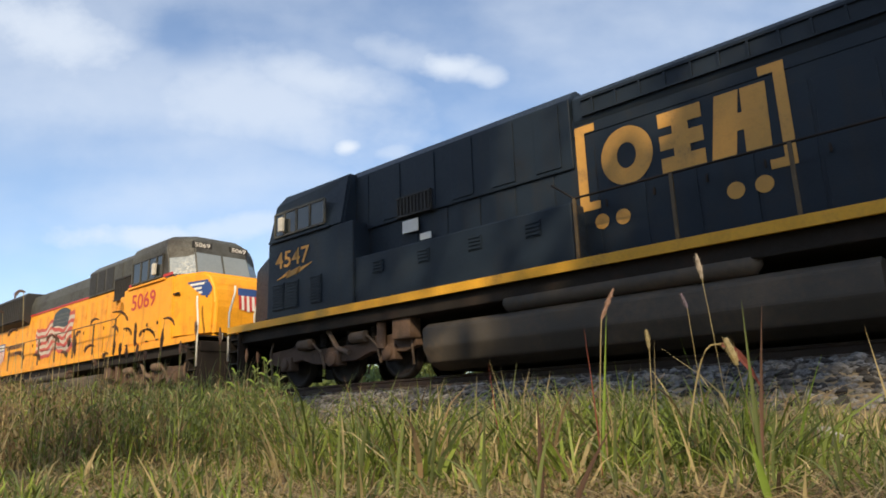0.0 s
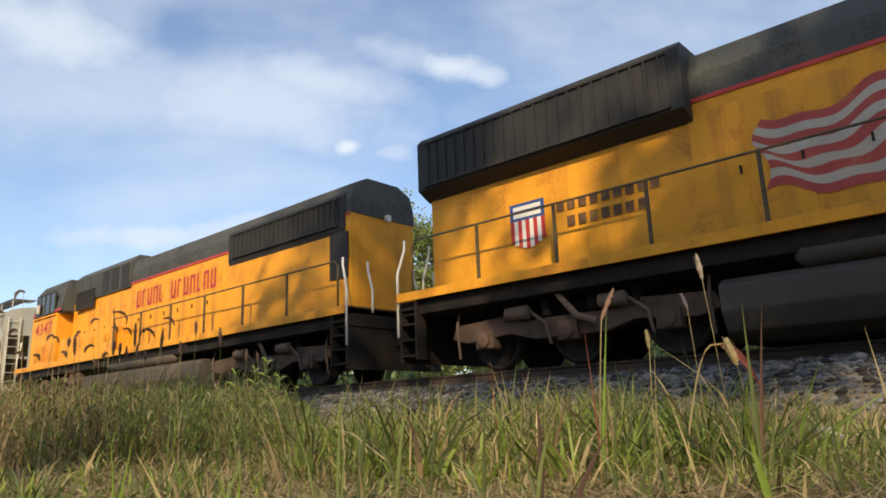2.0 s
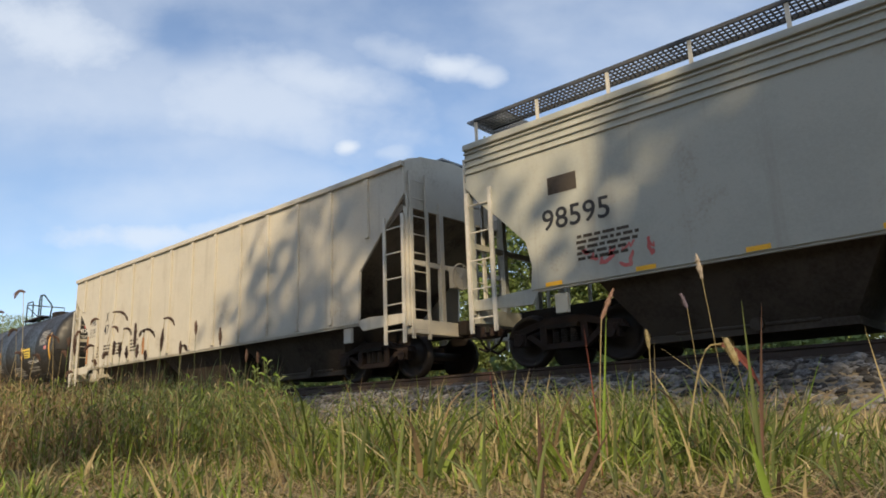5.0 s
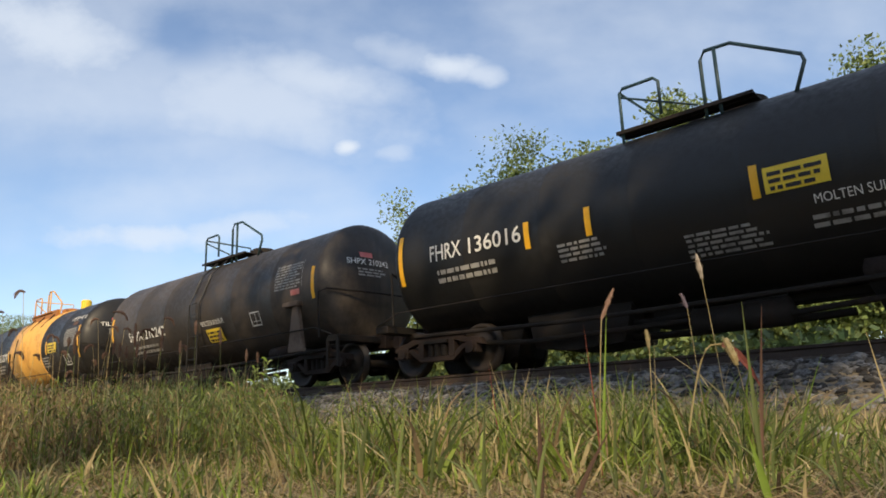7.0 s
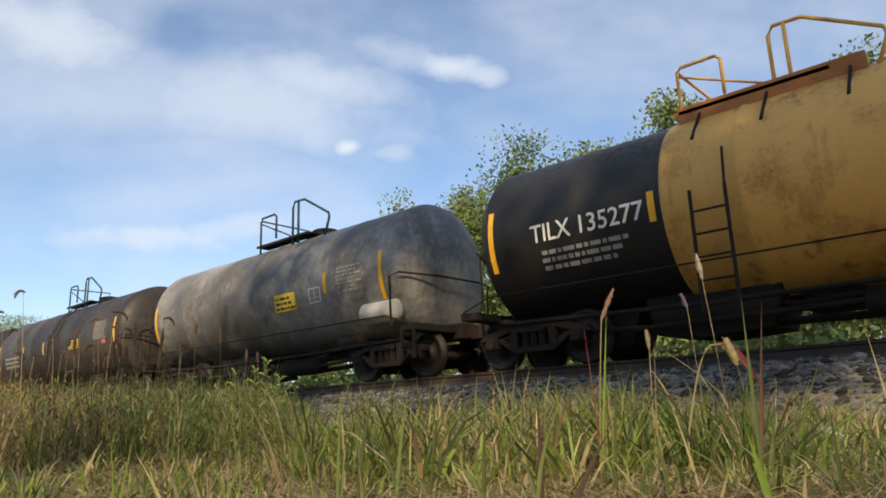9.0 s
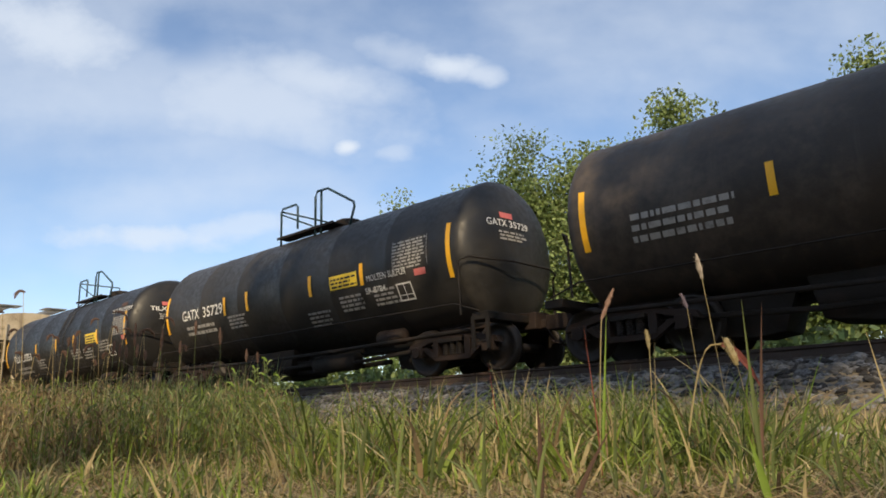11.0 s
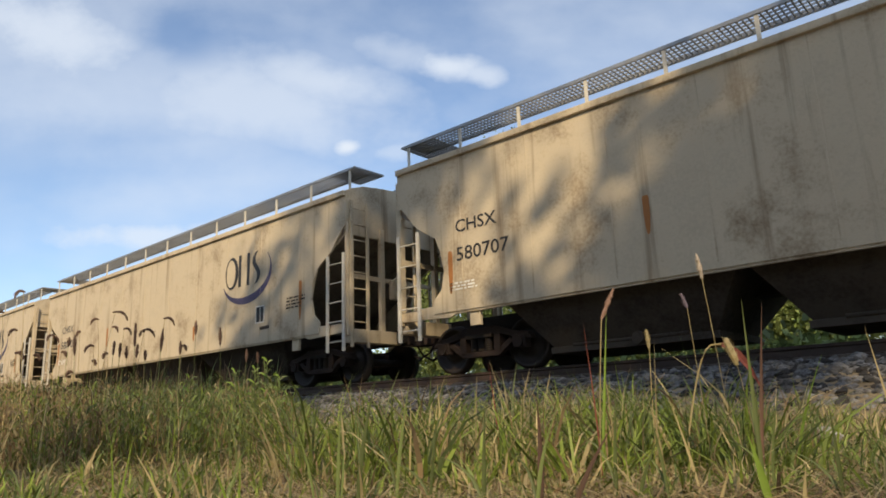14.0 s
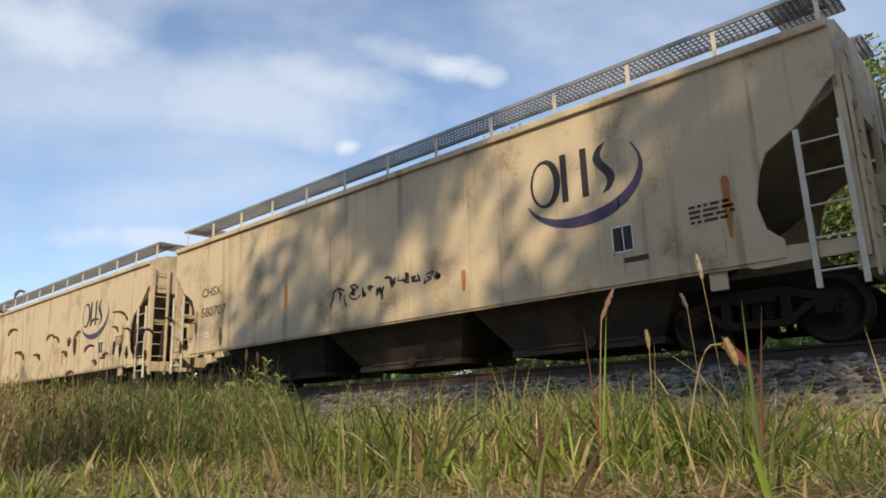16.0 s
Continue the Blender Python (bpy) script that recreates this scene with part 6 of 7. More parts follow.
        if r > 0.8:
            add(green if k % 5 < 3 else straw, deg, r, rnd.uniform(0.08, 0.3), rnd.uniform(0.008, 0.018))
    for k in range(7000):
        x, y = rnd.uniform(-40, 8), rnd.uniform(14.2, 22)
        green.append((x, y, height(x, y) - 0.01, rnd.uniform(0.15, 0.5), rnd.uniform(0.012, 0.03), rnd.uniform(0.1, 0.8), rnd.uniform(0, 6.28)))
    # tall bushy weeds: fine stems carrying short leaves at every height
    for k in range(4300):
        deg, r = rnd.uniform(52.5, 84), 2.45 + 4.5 * rnd.random() ** 1.2
        edge = min(1.0, (deg - 52.3) / 3.0)
        lump = 0.5 + 0.5 * noise.noise((deg * 0.8, r * 1.1, 0))
        top = (0.13 + r * (0.038 + 0.05 * lump) * (0.45 + 0.55 * edge)) * rnd.uniform(0.55, 1.05)
        ruddy = 0.22 + 0.4 * min(1, max(0, (deg - 65) / 5)) + 0.3 * noise.noise((deg * 0.4, r, 9))
        q = rnd.random()
        bag = brown if q < ruddy else (green if q > 0.72 else (straw if q > 0.66 else dark))
        add(bag, deg, r, top, rnd.uniform(0.002, 0.005), rnd.uniform(0.02, 0.4))
        for j in range(7):
            z = top * rnd.uniform(0.15, 0.95)
            q = rnd.random()
            bag = (straw if rnd.random() < 0.3 else brown) if q < ruddy else (green if q > 0.6 else dark)
            add(bag, deg + rnd.gauss(0, 0.25), r + rnd.gauss(0, 0.04), rnd.uniform(0.015, 0.06), rnd.uniform(0.0025, 0.007), rnd.uniform(0.4, 2.2), None, z)
    for k in range(6000):
        deg, r = rnd.uniform(55, 86), 8 + 14 * rnd.random()
        add(dark if rnd.random() < 0.5 else brown, deg, r, (0.15 + r * 0.07) * rnd.uniform(0.4, 1.0), rnd.uniform(0.014, 0.03), rnd.uniform(0.05, 0.5))
    blades("green_grass", green, "grass", "green grass blades in uneven tufts on the verge", 1)
    blades("weeds", dark, "grassdark", "tall dark green weeds on the verge", 2)
    blades("brown_weeds", brown, "weedbrown", "browning weed stems among the tall grass", 4)
    blades("dry_grass", straw, "straw", "dry straw-coloured grass and matted thatch", 3)


# stalks on the verge: heading of the root, distance, height and sideways place of the head's foot, the same of its top, head width
STALKS = [(30.1, 1.5, 0.358, 0.029, 0.421, 0.059, 0.0045, "pinkseed"), (25.9, 1.6, 0.294, 0.010, 0.337, 0.007, 0.005, "straw"), (20.2, 1.6, 0.436, -0.024, 0.492, -0.030, 0.0048, "paleseed"),
          (21.9, 1.6, 0.375, -0.014, 0.409, -0.024, 0.004, "darkseed"), (18.5, 1.5, 0.241, -0.022, 0.295, -0.038, 0.008, "straw")]
# foxtails in the weeds: heading, distance, height of the bend, sideways reach of the drooping head
FOXTAILS = [(67.0, 2.9, 0.576, 0.047), (68.2, 3.2, 0.585, -0.027), (67.1, 3.1, 0.541, 0.020), (66.3, 3.0, 0.525, 0.026), (63.5, 2.9, 0.562, 0.035), (71.0, 3.1, 0.496, -0.021), (70.9, 3.2, 0.501, 0.020),
            (69.3, 3.0, 0.502, -0.010), (68.4, 2.8, 0.437, -0.026), (64.9, 2.8, 0.503, 0.037), (65.0, 2.8, 0.495, -0.015), (73.3, 3.0, 0.505, -0.023), (73.1, 2.6, 0.594, -0.024), (74.2, 3.1, 0.580, -0.022),
            (73.1, 3.0, 0.421, 0.026), (70.3, 3.0, 0.425, 0.016), (67.4, 2.9, 0.417, -0.014), (68.3, 3.0, 0.395, 0.012), (69.6, 3.2, 0.367, -0.023), (62.2, 3.0, 0.462, 0.017), (72.0, 3.1, 0.420, 0.020)]
# upright seed spikes among them: heading, distance, height, length of the spike
SPIKES = [(61.3, 2.8, 0.541, 0.055), (70.1, 2.9, 0.469, 0.034), (69.35, 2.9, 0.478, 0.074), (67.1, 2.8, 0.452, 0.049), (66.6, 2.8, 0.448, 0.053), (65.9, 2.7, 0.426, 0.043), (65.6, 2.7, 0.434, 0.047),
          (65.5, 2.7, 0.510, 0.084), (64.7, 2.8, 0.424, 0.037), (63.9, 2.8, 0.504, 0.083), (59.3, 2.8, 0.516, 0.066), (62.4, 2.8, 0.462, 0.050), (57.6, 2.9, 0.44, 0.05), (56.4, 2.8, 0.42, 0.04)]
M["pinkseed"] = surface("pinkish brown seed head", (0.23, 0.14, 0.105), 0.8, scale=30, bump=0, vary=0.3)
M["paleseed"] = surface("greyish seed head", (0.28, 0.24, 0.20), 0.8, scale=30, bump=0, vary=0.3)
M["darkseed"] = surface("purplish seed head", (0.11, 0.085, 0.11), 0.8, scale=30, bump=0, vary=0.3)


def seed_head(pts, width, seed):
    """A bristly spike along a line: a knobbly core with many short awns."""
    rnd = random.Random(seed)
    pts = [Vector(p) for p in pts]
    bm = bmesh.new()
    n = 13
    line = []
    for k in range(n):
        f = k / (n - 1) * (len(pts) - 1)
        i = min(int(f), len(pts) - 2)
        line.append(pts[i].lerp(pts[i + 1], f - i))
    rings = []
    for i, p in enumerate(line):
        d = (line[min(i + 1, n - 1)] - line[max(i - 1, 0)]).normalized()
        u = d.cross(Vector((0.2, 0.9, 0.3))).normalized()
        w = d.cross(u)
        r = width * (0.25 + 0.75 * math.sin(math.pi * (0.1 + 0.84 * i / (n - 1)))) * rnd.uniform(0.8, 1.2)
        rings.append([bm.verts.new(p + r * rnd.uniform(0.8, 1.2) * (math.cos(k * math.tau / 7) * u + math.sin(k * math.tau / 7) * w)) for k in range(7)])
        for k in range(6):
            a = rnd.uniform(0, math.tau)
            out = math.cos(a) * u + math.sin(a) * w
            foot, tip = p + out * r * 0.8, p + out * r * 1.75 + d * r * 1.5
            bm.faces.new((bm.verts.new(foot - d * 0.0006), bm.verts.new(foot + d * 0.0009), bm.verts.new(tip)))
    for a, c in zip(rings, rings[1:]):
        for k in range(7):
            bm.faces.new((a[k], a[(k + 1) % 7], c[(k + 1) % 7], c[k]))
    bm.faces.new(rings[0][::-1])
    bm.faces.new(rings[-1])
    return bm


def make_stalks():
    group = "seed stalks in the grass"
    for i, (deg, r, z0, s0, z1, s1, wide, material) in enumerate(STALKS):
        t = thing("grass_stalk", {"straw": "cream seed head with long awns on a dry stalk", "pinkseed": "grass stalk with a pinkish brown seed spike", "paleseed": "tall thin stalk with a greyish seed spike", "darkseed": "thin stalk with a small purplish seed spike"}[material], "grass stalk", group)
        ux, uy = math.cos(radians(deg)), math.sin(radians(deg))
        line = [(ux * s0 * f ** 1.4, uy * s0 * f ** 1.4, z0 * f) for f in np.linspace(0, 1, 8)]
        part("stem", tube(line, 0.0013 if i == 0 else 0.0008, sides=6), "straw", t)
        part("seed_head", seed_head([line[-1], (ux * (s0 + s1) / 2, uy * (s0 + s1) / 2, (z0 + z1) / 2), (ux * s1, uy * s1, z1)], wide, i), material, t, "bristly seed head")
        if i in (0, 1):
            tip = [(ux * (s0 * f + 0.012 * f), uy * (s0 * f + 0.012 * f), (z0 + 0.02) * f) for f in np.linspace(0, 1, 7)]
            part("sheath_leaf", leaf_strip(tip, 0.007 if i == 0 else 0.004), "freshleaf" if i == 0 else "straw", t)
        x, y = at_heading(deg, r)
        t.matrix_basis = pose(x, y, height(x, y) - 0.01)
    for i, (deg, r, tall, reach) in enumerate(FOXTAILS):
        t = thing("grass_stalk", "arching foxtail stalk with drooping brown seed head", "grass stalk", group)
        ux, uy = math.cos(radians(deg)), math.sin(radians(deg))
        back = -0.9 * reach
        line = [(ux * back * (1 - f) ** 1.5 * 1.6, uy * back * (1 - f) ** 1.5 * 1.6, tall * math.sin(f * math.pi / 2) ** 0.9) for f in np.linspace(0, 1, 8)]
        part("stem", tube(line, 0.0008, sides=5), "straw", t)
        drop = 0.5 * abs(reach) + 0.014
        arc = [(ux * (reach * 1.15 * math.sin(a) - 0.25 * reach), uy * (reach * 1.15 * math.sin(a) - 0.25 * reach), tall - 0.006 + 0.008 * math.sin(2 * a) - drop * (1 - math.cos(a))) for a in np.linspace(0, 1.45, 6)]
        part("seed_head", seed_head(arc, 0.0048 if i < 14 else 0.0062, 40 + i), "seed", t, "drooping bristly seed head")
        x, y = at_heading(deg, r)
        t.matrix_basis = pose(x, y, height(x, y) - 0.01)
    for i, (deg, r, tall, long) in enumerate(SPIKES):
        t = thing("grass_stalk", "upright weed stalk with a dark brown seed spike", "grass stalk", group)
        bend = 0.012 * math.sin(i * 2.3)
        ux, uy = math.cos(radians(deg)), math.sin(radians(deg))
        at = lambda f: (ux * bend * f * f, uy * bend * f * f, tall * f)
        part("stem", tube([at(f) for f in np.linspace(0, 1 - 0.9 * long / tall, 6)], 0.0008, sides=5), "grassdark", t)
        part("seed_head", seed_head([at(f) for f in np.linspace(1 - long / tall, 1, 4)], 0.0052, 80 + i), "seed", t, "upright bristly seed head")
        x, y = at_heading(deg, r)
        t.matrix_basis = pose(x, y, height(x, y) - 0.01)
    # dry strand that arches over and hangs down as a reddened leaf
    t = thing("grass_stalk", "arching dry strand ending in a hanging reddened leaf", "grass stalk", group)
    deg, r = 23.4, 1.55
    ux, uy = math.cos(radians(deg)), math.sin(radians(deg))
    line = [(ux * 0.085 * f, uy * 0.085 * f, 0.10 + 0.185 * math.sin(math.pi * 0.5 * min(1, f * 1.25))) for f in np.linspace(0, 1, 9)]
    part("stem", tube([(-0.004 * ux, -0.004 * uy, 0)] + line, 0.0018, sides=6), "straw", t)
    part("leaf", leaf_strip([(ux * (0.085 + 0.068 * f), uy * (0.085 + 0.068 * f), 0.285 - 0.012 * f - 0.09 * f * f) for f in np.linspace(0, 1, 8)], 0.018), "redleaf", t, "reddened hanging leaf")
    x, y = at_heading(deg, r)
    t.matrix_basis = pose(x, y, height(x, y) - 0.005)


def leaf_strip(pts, width, bm=None):
    """A long leaf along a bent line, folded a little along its middle."""
    bm = bm or bmesh.new()
    pts = [Vector(p) for p in pts]
    rows = []
    for i, q in enumerate(pts):
        d = (pts[min(i + 1, len(pts) - 1)] - pts[max(i - 1, 0)]).normalized()
        side = d.cross(Vector((0.3, -0.8, 0.5))).normalized()
        f = i / (len(pts) - 1)
        w = width * (0.55 + 0.9 * f if f < 0.45 else 0.955 * (1 - (f - 0.45) / 0.56) + 0.02)
        rows.append([bm.verts.new(q + side * w / 2), bm.verts.new(q + Vector((0, 0.25, -0.2)) * w), bm.verts.new(q - side * w / 2)])
    for a, b in zip(rows, rows[1:]):
        for k in (0, 1):
            bm.faces.new((a[k], a[k + 1], b[k + 1], b[k]))
    return bm


# single large leaves: heading of the root, distance, height of the tip, sideways lean, width
FRESH_LEAVES = [(18.2, 1.08, 0.126, -0.014, 0.0148), (66.7, 0.94, 0.161, 0.042, 0.0068), (66.2, 0.94, 0.158, 0.009, 0.0060), (61.1, 0.97, 0.130, -0.007, 0.0055), (57.8, 0.97, 0.121, -0.019, 0.0063), (58.2, 0.94, 0.117, 0.025, 0.0068),
    (36.8, 1.61, 0.214, -0.029, 0.0092), (16.4, 1.61, 0.255, 0.082, 0.0078), (72.2, 1.01, 0.132, 0.022, 0.0073)]
GREEN_LEAVES = [(18.6, 1.15, 0.315, 0.009, 0.0130), (39.1, 1.08, 0.186, 0.021, 0.0140), (35.1, 1.01, 0.185, 0.053, 0.0122), (48.9, 1.15, 0.225, 0.046, 0.0168), (50.4, 1.15, 0.196, 0.022, 0.0130), (45.9, 1.22, 0.220, 0.040, 0.0138),
    (29.0, 1.22, 0.209, 0.025, 0.0119), (25.2, 1.15, 0.187, -0.017, 0.0093), (27.5, 1.15, 0.134, 0.055, 0.0112), (18.0, 1.22, 0.187, 0.034, 0.0089), (13.7, 1.15, 0.158, 0.004, 0.0112), (54.1, 1.08, 0.153, 0.030, 0.0078), (52.0, 1.04, 0.162, -0.017, 0.0076), (43.3, 1.15, 0.164, 0.031, 0.0112), (69.2, 0.94, 0.115, -0.036, 0.0060)]
STRAW_LEAVES = [(61.2, 0.90, 0.138, -0.043, 0.0073), (60.9, 0.94, 0.146, -0.029, 0.0068), (59.7, 0.94, 0.133, -0.017, 0.0060), (59.8, 0.94, 0.124, 0.009, 0.0068), (54.5, 1.61, 0.209, -0.062, 0.0078),
    (48.6, 1.15, 0.099, 0.011, 0.0084), (44.9, 1.53, 0.200, 0.022, 0.0062), (40.7, 1.53, 0.184, 0.009, 0.0074), (22.8, 1.22, 0.178, -0.029, 0.0059), (25.2, 1.53, 0.198, -0.016, 0.0049), (9.4, 1.08, 0.252, -0.022, 0.0053), (22.2, 1.08, 0.087, 0.036, 0.0070), (16.4, 1.01, 0.091, 0.017, 0.0081)]
BROWN_LEAVES = [(34.8, 1.15, 0.194, 0.017, 0.0140), (18.6, 1.53, 0.355, 0.046, 0.0099), (32.6, 1.08, 0.150, 0.082, 0.0114)]
RED_LEAVES = [(37.6, 1.9, 0.300, -0.009, 0.0061), (29.9, 1.5, 0.34, -0.004, 0.004)]


def make_leaves():
    """Single large leaves close to the lens."""
    for lot, material, label in ((FRESH_LEAVES, "freshleaf", "fresh yellow-green grass leaf"), (GREEN_LEAVES, "grassdark", "broad green grass leaf"), (STRAW_LEAVES, "straw", "leaning straw-coloured grass leaf"),
                                 (BROWN_LEAVES, "seed", "browned leaning grass leaf"), (RED_LEAVES, "redleaf", "thin reddened grass leaf")):
        for i, (deg, r, tall, lean, width) in enumerate(lot):
            x, y = at_heading(deg, r)
            ux, uy = math.cos(radians(deg)), math.sin(radians(deg))
            bow = (1.8 if material == "grassdark" else 1.15) + 0.5 * ((i * 7) % 5) / 5
            pts = [(ux * lean * f ** bow, uy * lean * f ** bow - 0.02 * f * f, tall * f) for f in np.linspace(0, 1, 10)]
            bm = leaf_strip(pts, width * (0.55 if material == "grassdark" else 0.8))
            if material == "grassdark":
                turn = 0.6 + 0.5 * ((i * 3) % 4)
                leaf_strip([(ux * (0.7 * lean - 0.05 * turn) * f ** 2, uy * (0.7 * lean - 0.05 * turn) * f ** 2 + 0.03 * f, tall * (0.95 * f - 0.35 * f * f)) for f in np.linspace(0, 1, 10)], width * 0.45, bm)
            ob = link("grass_leaf", bm, material, smooth=True)
            tagged(ob, label, "grass leaf", "single leaves in the grass")
            ob.matrix_basis = pose(x, y, height(x, y) - 0.005)


def make_plants():
    """Leafy weeds standing at the edge of the tall grass."""
    rnd = random.Random(21)
    for deg, r, tall in ((55.9, 2.9, 0.40), (54.9, 3.0, 0.33), (56.8, 3.1, 0.37), (58.3, 3.0, 0.36), (61.6, 3.0, 0.34), (54.3, 3.2, 0.26)):
        x, y = at_heading(deg, r)
        t = thing("weed_plant", "leafy green weed with narrow leaves in tall grass", "weed", "leafy weeds")
        part("stem", tube([(0, 0, 0), (0.01, 0, tall * 0.5), (rnd.uniform(-0.03, 0.03), 0, tall)], 0.0022, sides=5), "grassdark", t)
        n = 26
        for k in range(n):
            z = tall * (0.2 + 0.8 * k / n)
            a = k * 2.4
            ln = 0.055 * (1.15 - 0.7 * k / n) * rnd.uniform(0.8, 1.2)
            pts = [(math.cos(a) * ln * f, math.sin(a) * ln * f, z + 0.05 * f - 0.035 * f * f) for f in (0, 0.25, 0.5, 0.75, 1)]
            part("leaf", leaf_strip(pts, 0.0085), "freshleaf" if k % 5 == 0 else "grassdark", t)
        t.matrix_basis = pose(x, y, height(x, y) - 0.01)


# ---- trees ----
def tree(x, y, tall, spread, low, seed, material, leaf, count, label, group, slim=1.0):
    """Tapered trunk, limbs, and a crown of leaf clumps with gaps."""
    rnd = random.Random(seed)
    rng = np.random.RandomState(seed)
    t = thing("tree", label, "tree", group)
    g = height(x, y)
    t.matrix_basis = pose(x, y, g)
    bm = bmesh.new()
    lean = Vector((rnd.uniform(-0.06, 0.06), rnd.uniform(-0.06, 0.06), 1))
    trunk = [lean * (tall * 0.8 * k / 6) + Vector((rnd.uniform(-0.1, 0.1), rnd.uniform(-0.1, 0.1), 0)) * (k > 0) for k in range(7)]
    taper(bm, trunk, tall * 0.012 * slim, tall * 0.004 * slim)
    tips = []
    for k in range(16):
        f = low + (0.95 - low) * (k + rnd.random()) / 16
        p = lean * (tall * 0.8 * min(f, 0.98))
        a = k * 2.4 + rnd.uniform(-0.5, 0.5)
        reach = spread * (0.55 + 0.45 * math.sin(math.pi * min(1, max(0.05, (f - low) / (1 - low) * 0.8 + 0.15)))) * rnd.uniform(0.6, 1.05)
        tip = p + Vector((math.cos(a) * reach, math.sin(a) * reach, tall * rnd.uniform(0.04, 0.18)))
        mid = (p + tip) / 2 + Vector((0, 0, tall * 0.03))
        taper(bm, [p, mid, tip], tall * 0.007, tall * 0.0015)
        tips += [tip, mid, (mid + tip) / 2]
    tips += [lean * tall * 0.86, lean * tall * 0.93, lean * tall * 0.78]
    part("trunk", bm, "bark", t, "grey-brown trunk and limbs")
    centres = np.array([tips[rnd.randrange(len(tips))][:] for _ in range(int(len(tips) * 1.6))])
    centres = centres + rng.normal(0, spread * 0.12, centres.shape)
    which = rng.randint(0, len(centres), count)
    size = spread * rng.uniform(0.26, 0.60, len(centres))
    off = rng.normal(0, 1, (count, 3))
    off /= np.linalg.norm(off, axis=1)[:, None]
    p = centres[which] + off * (size[which] * rng.uniform(0.15, 1.45, count))[:, None]
    p[:, 2] = np.clip(p[:, 2], tall * low * 0.6, tall * 1.02)
    u = rng.normal(0, 1, (count, 3))
    u /= np.linalg.norm(u, axis=1)[:, None]
    w = np.cross(u, rng.normal(0, 1, (count, 3)))
    w /= np.linalg.norm(w, axis=1)[:, None]
    s = (leaf * rng.uniform(0.6, 1.3, count))[:, None]
    vs = np.stack((p - u * s, p + w * s * 0.55, p + u * s, p - w * s * 0.55), 1).reshape(-1, 3)
    me = bpy.data.meshes.new("crown")
    me.from_pydata(vs.tolist(), [], np.arange(count * 4).reshape(-1, 4).tolist())
    me.materials.append(M[material])
    crown = new("crown", me)
    crown.parent = t
    tagged(crown, "leafy uneven crown")
    return t


def taper(bm, pts, r0, r1, sides=7):
    rings = []
    for i, p in enumerate(pts):
        r = r0 + (r1 - r0) * i / (len(pts) - 1)
        d = (Vector(pts[min(i + 1, len(pts) - 1)]) - Vector(pts[max(i - 1, 0)])).normalized()
        u = d.cross(Vector((0.9, 0.3, 0.1))).normalized()
        w = d.cross(u)
        rings.append([bm.verts.new(Vector(p) + r * (math.cos(k * math.tau / sides) * u + math.sin(k * math.tau / sides) * w)) for k in range(sides)])
    for a, c in zip(rings, rings[1:]):
        for k in range(sides):
            bm.faces.new((a[k], a[(k + 1) % sides], c[(k + 1) % sides], c[k]))
    bm.faces.new(rings[-1])


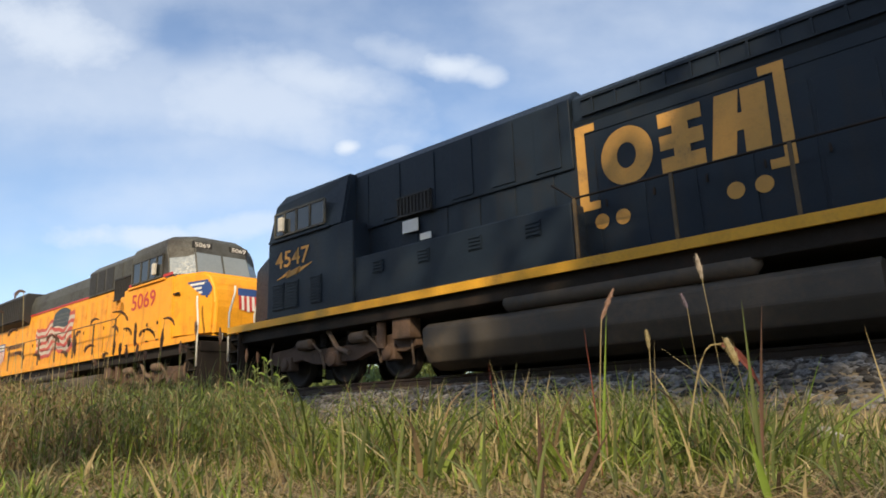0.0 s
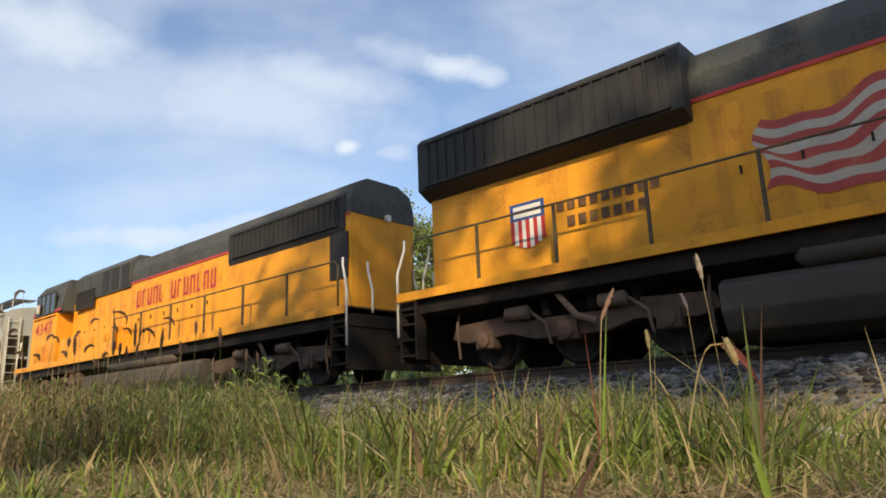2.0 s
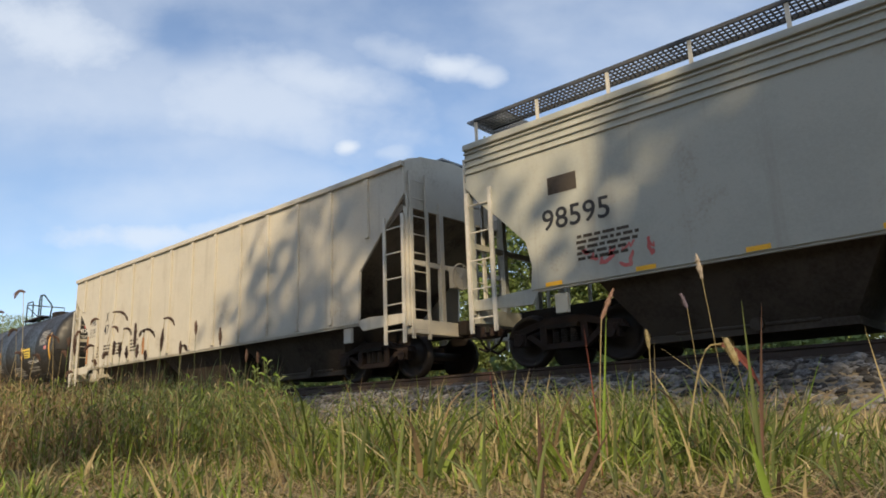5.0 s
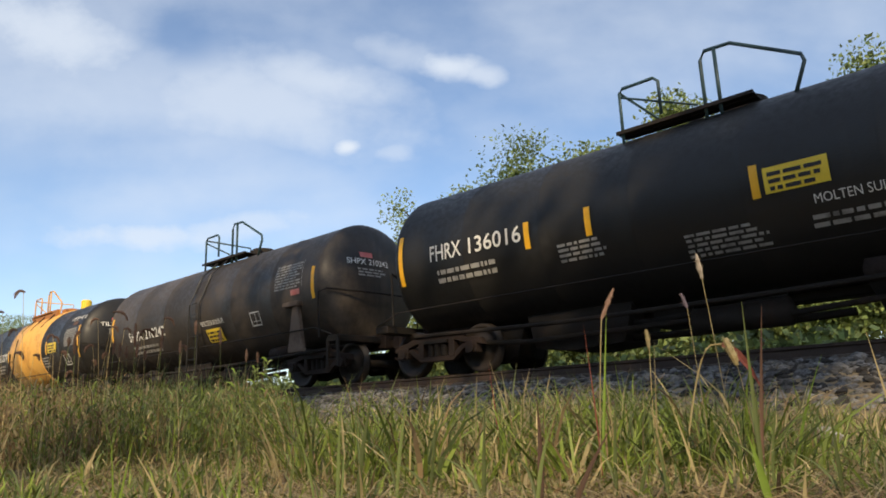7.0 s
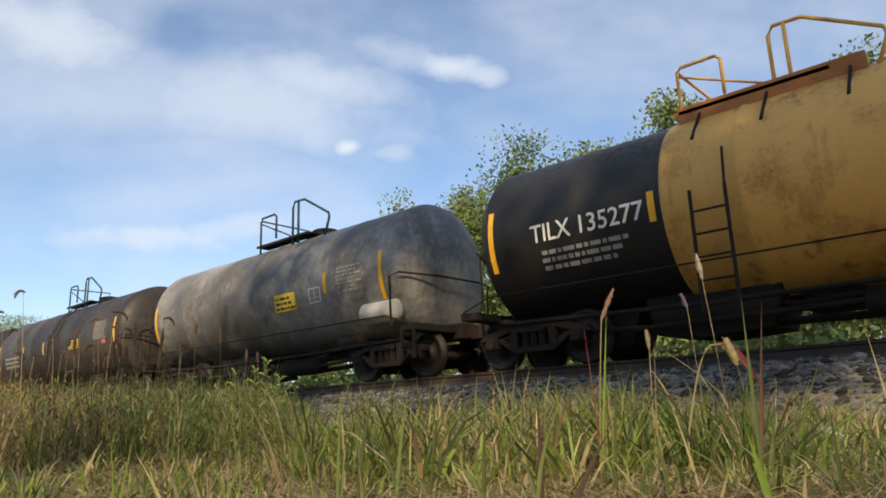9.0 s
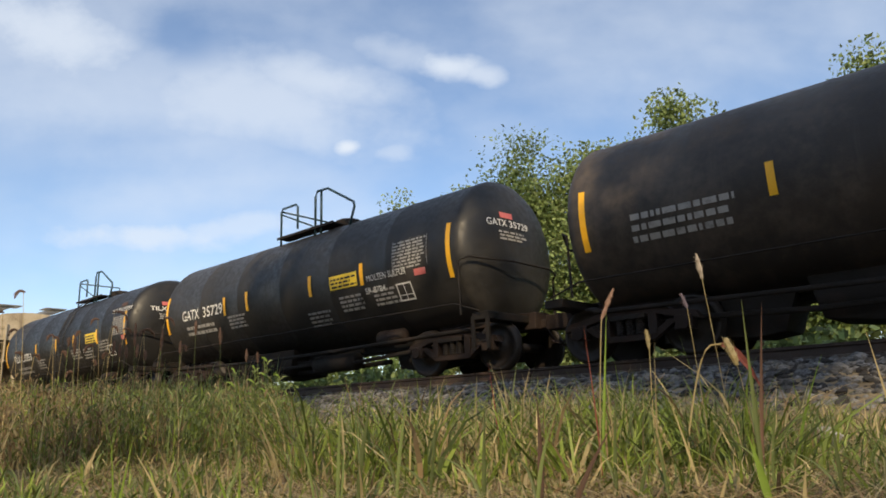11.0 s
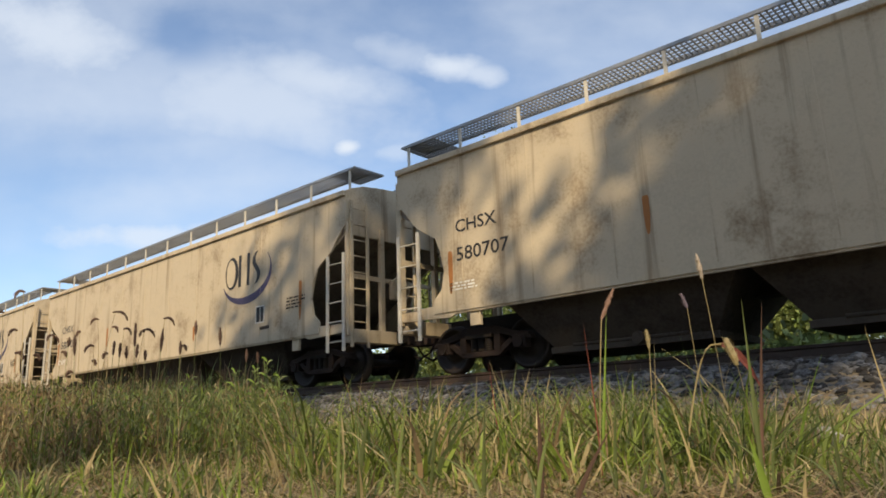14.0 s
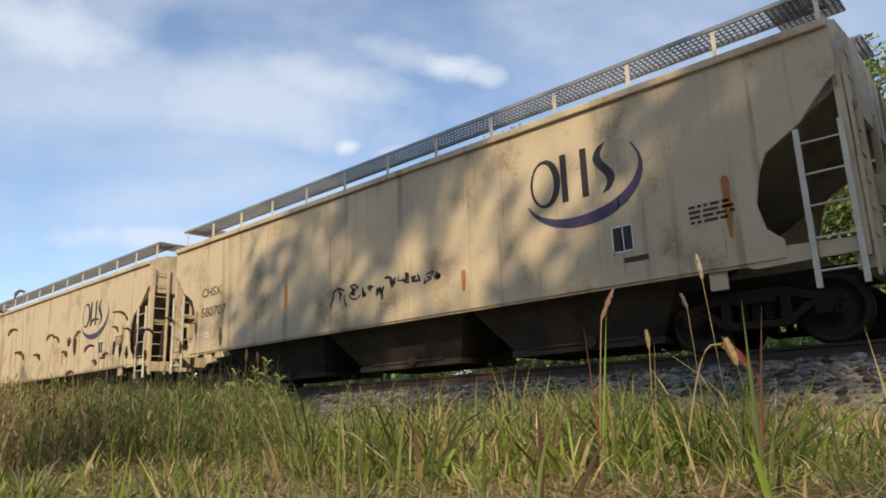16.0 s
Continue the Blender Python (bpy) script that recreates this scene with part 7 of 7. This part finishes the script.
def make_trees():
    # line of trees behind the track
    row = [(-37.6, 30, 13.2, 1.7), (-27.8, 30, 13.8, 2.0), (-24.2, 30.5, 13.5, 2.7), (-20.9, 30, 14.7, 3.5), (-18.2, 30.5, 13.7, 2.8), (-16.0, 30, 13.1, 2.5), (-13.8, 30, 12.9, 2.4),
           (-11.2, 30, 14.0, 2.6), (-9.0, 29.5, 11.9, 2.5), (-6.9, 30, 11.3, 2.4), (-4.5, 30, 13.9, 1.8), (-2.4, 30, 13.0, 2.3), (0.8, 30, 13.5, 3.0), (-51.0, 30, 13.1, 1.7), (-96, 30, 13.8, 5.0), (-107, 31, 14.2, 5.0)]
    for k, (x, y, tall, spread) in enumerate(row):
        tree(x, y, tall * 0.965, spread, 0.08, 100 + k, "leafwarm" if k % 3 else "leaf", 0.11, 26000, "leafy green tree standing beyond the track", "trees beyond the track")
    # shrubs along the far side of the track
    rng = np.random.RandomState(8)
    n = 60000
    cx = rng.uniform(-75, 6, 420)
    cy = 14.3 + 4.5 * rng.uniform(0, 1, 420) ** 1.3
    ch = rng.uniform(0.7, 1.7, 420)
    which = rng.randint(0, 420, n)
    off = rng.normal(0, 1, (n, 3))
    off /= np.linalg.norm(off, axis=1)[:, None]
    p = np.column_stack((cx[which], cy[which], GROUND + ch[which] * 0.5)) + off * np.column_stack((ch[which] * 0.75, ch[which] * 0.6, ch[which] * 0.62)) * (rng.uniform(0.3, 1.1, n) ** 0.5)[:, None]
    u = rng.normal(0, 1, (n, 3))
    u /= np.linalg.norm(u, axis=1)[:, None]
    w = np.cross(u, rng.normal(0, 1, (n, 3)))
    w /= np.linalg.norm(w, axis=1)[:, None]
    s = rng.uniform(0.06, 0.15, n)[:, None]
    vs = np.stack((p - u * s, p + w * s * 0.6, p + u * s, p - w * s * 0.6), 1).reshape(-1, 3)
    me = bpy.data.meshes.new("shrubs")
    me.from_pydata(vs.tolist(), [], np.arange(n * 4).reshape(-1, 4).tolist())
    me.materials.append(M["leafwarm"])
    tagged(new("shrubs", me), "loose green shrubs along the far side of the track", "shrubs", kind="stuff")
    # low woods far beyond, closing the horizon
    n = 42000
    fx = rng.uniform(-260, 40, n)
    tops = 4.2 + 1.6 * np.sin(fx * 0.21) + 1.2 * np.sin(fx * 0.53 + 1) + 0.8 * np.sin(fx * 1.7)
    p = np.column_stack((fx, rng.uniform(42, 48, n), GROUND + tops * rng.uniform(0, 1, n) ** 0.8))
    u = rng.normal(0, 1, (n, 3))
    u /= np.linalg.norm(u, axis=1)[:, None]
    w = np.cross(u, rng.normal(0, 1, (n, 3)))
    w /= np.linalg.norm(w, axis=1)[:, None]
    s = rng.uniform(0.18, 0.42, n)[:, None]
    vs = np.stack((p - u * s, p + w * s * 0.7, p + u * s, p - w * s * 0.7), 1).reshape(-1, 3)
    me = bpy.data.meshes.new("far_woods")
    me.from_pydata(vs.tolist(), [], np.arange(n * 4).reshape(-1, 4).tolist())
    me.materials.append(M["leaf"])
    tagged(new("far_woods", me), "low green woods far beyond the track", "woods", kind="stuff")
    # unseen dense wood added on the camera's side, which keeps sky light off the cars
    n = 30000
    fx = rng.uniform(-70, 70, n)
    tops = 11.5 + 1.5 * np.sin(fx * 0.3) + 1.2 * np.sin(fx * 0.8 + 1)
    p = np.column_stack((fx, -22 - 6 * rng.uniform(0, 1, n) - 0.002 * fx * fx, GROUND + tops * rng.uniform(0, 1, n) ** 0.9))
    u = rng.normal(0, 1, (n, 3))
    u /= np.linalg.norm(u, axis=1)[:, None]
    w = np.cross(u, rng.normal(0, 1, (n, 3)))
    w /= np.linalg.norm(w, axis=1)[:, None]
    s = rng.uniform(0.3, 0.75, n)[:, None]
    vs = np.stack((p - u * s, p + w * s * 0.7, p + u * s, p - w * s * 0.7), 1).reshape(-1, 3)
    me = bpy.data.meshes.new("near_woods")
    me.from_pydata(vs.tolist(), [], np.arange(n * 4).reshape(-1, 4).tolist())
    me.materials.append(M["leaf"])
    tagged(new("near_woods", me), "dense green wood on the near side of the track", "woods", kind="stuff")
    # trees behind the camera, which shade the passing cars
    for k, (x, y, tall, spread, low, count) in enumerate(SHADE):
        tree(x, y, tall, spread, low, 300 + k, "leaf", 0.26, count, "broad leafy tree standing on the camera's side of the track", "trees on the near side", 0.45)


SHADE = [(-0.6, -9.0, 19.5, 3.2, 0.72, 3000), (5.6, -9.5, 26.5, 3.8, 0.94, 2600), (14.8, -10.5, 24.3, 3.8, 0.92, 2100), (9.6, -8.0, 19.0, 3.1, 0.80, 2500), (-15.5, -9, 18.0, 1.6, 0.66, 1500), (8.4, -8.0, 10.0, 1.8, 0.55, 130)]

make_ties()
make_ballast()
make_grass()
make_stalks()
make_leaves()
make_plants()
make_trees()


def motions():
    """The whole train rolls past at an even speed, its wheels turning with it."""
    times = [0, 1 / FPS, 2 / FPS] + [0.5 * k for k in range(1, 32)] + [SECONDS - 2 / FPS, SECONDS - 1 / FPS, SECONDS]
    for car, middle in CARS:
        walk(car, [(t, pose(middle + SPEED * t, TRACK_Y, 0)) for t in times])
    every = [k / FPS for k in range(int(SECONDS * FPS) + 1)]
    turned = {r: [(t, Matrix.Rotation(SPEED * t / r, 4, "Y")) for t in every] for r in (0.457, 0.53)}
    for wheel, x, r in WHEELS:
        walk(wheel, [(t, Matrix.Translation((x, 0, r)) @ m) for t, m in turned[r]])


motions()
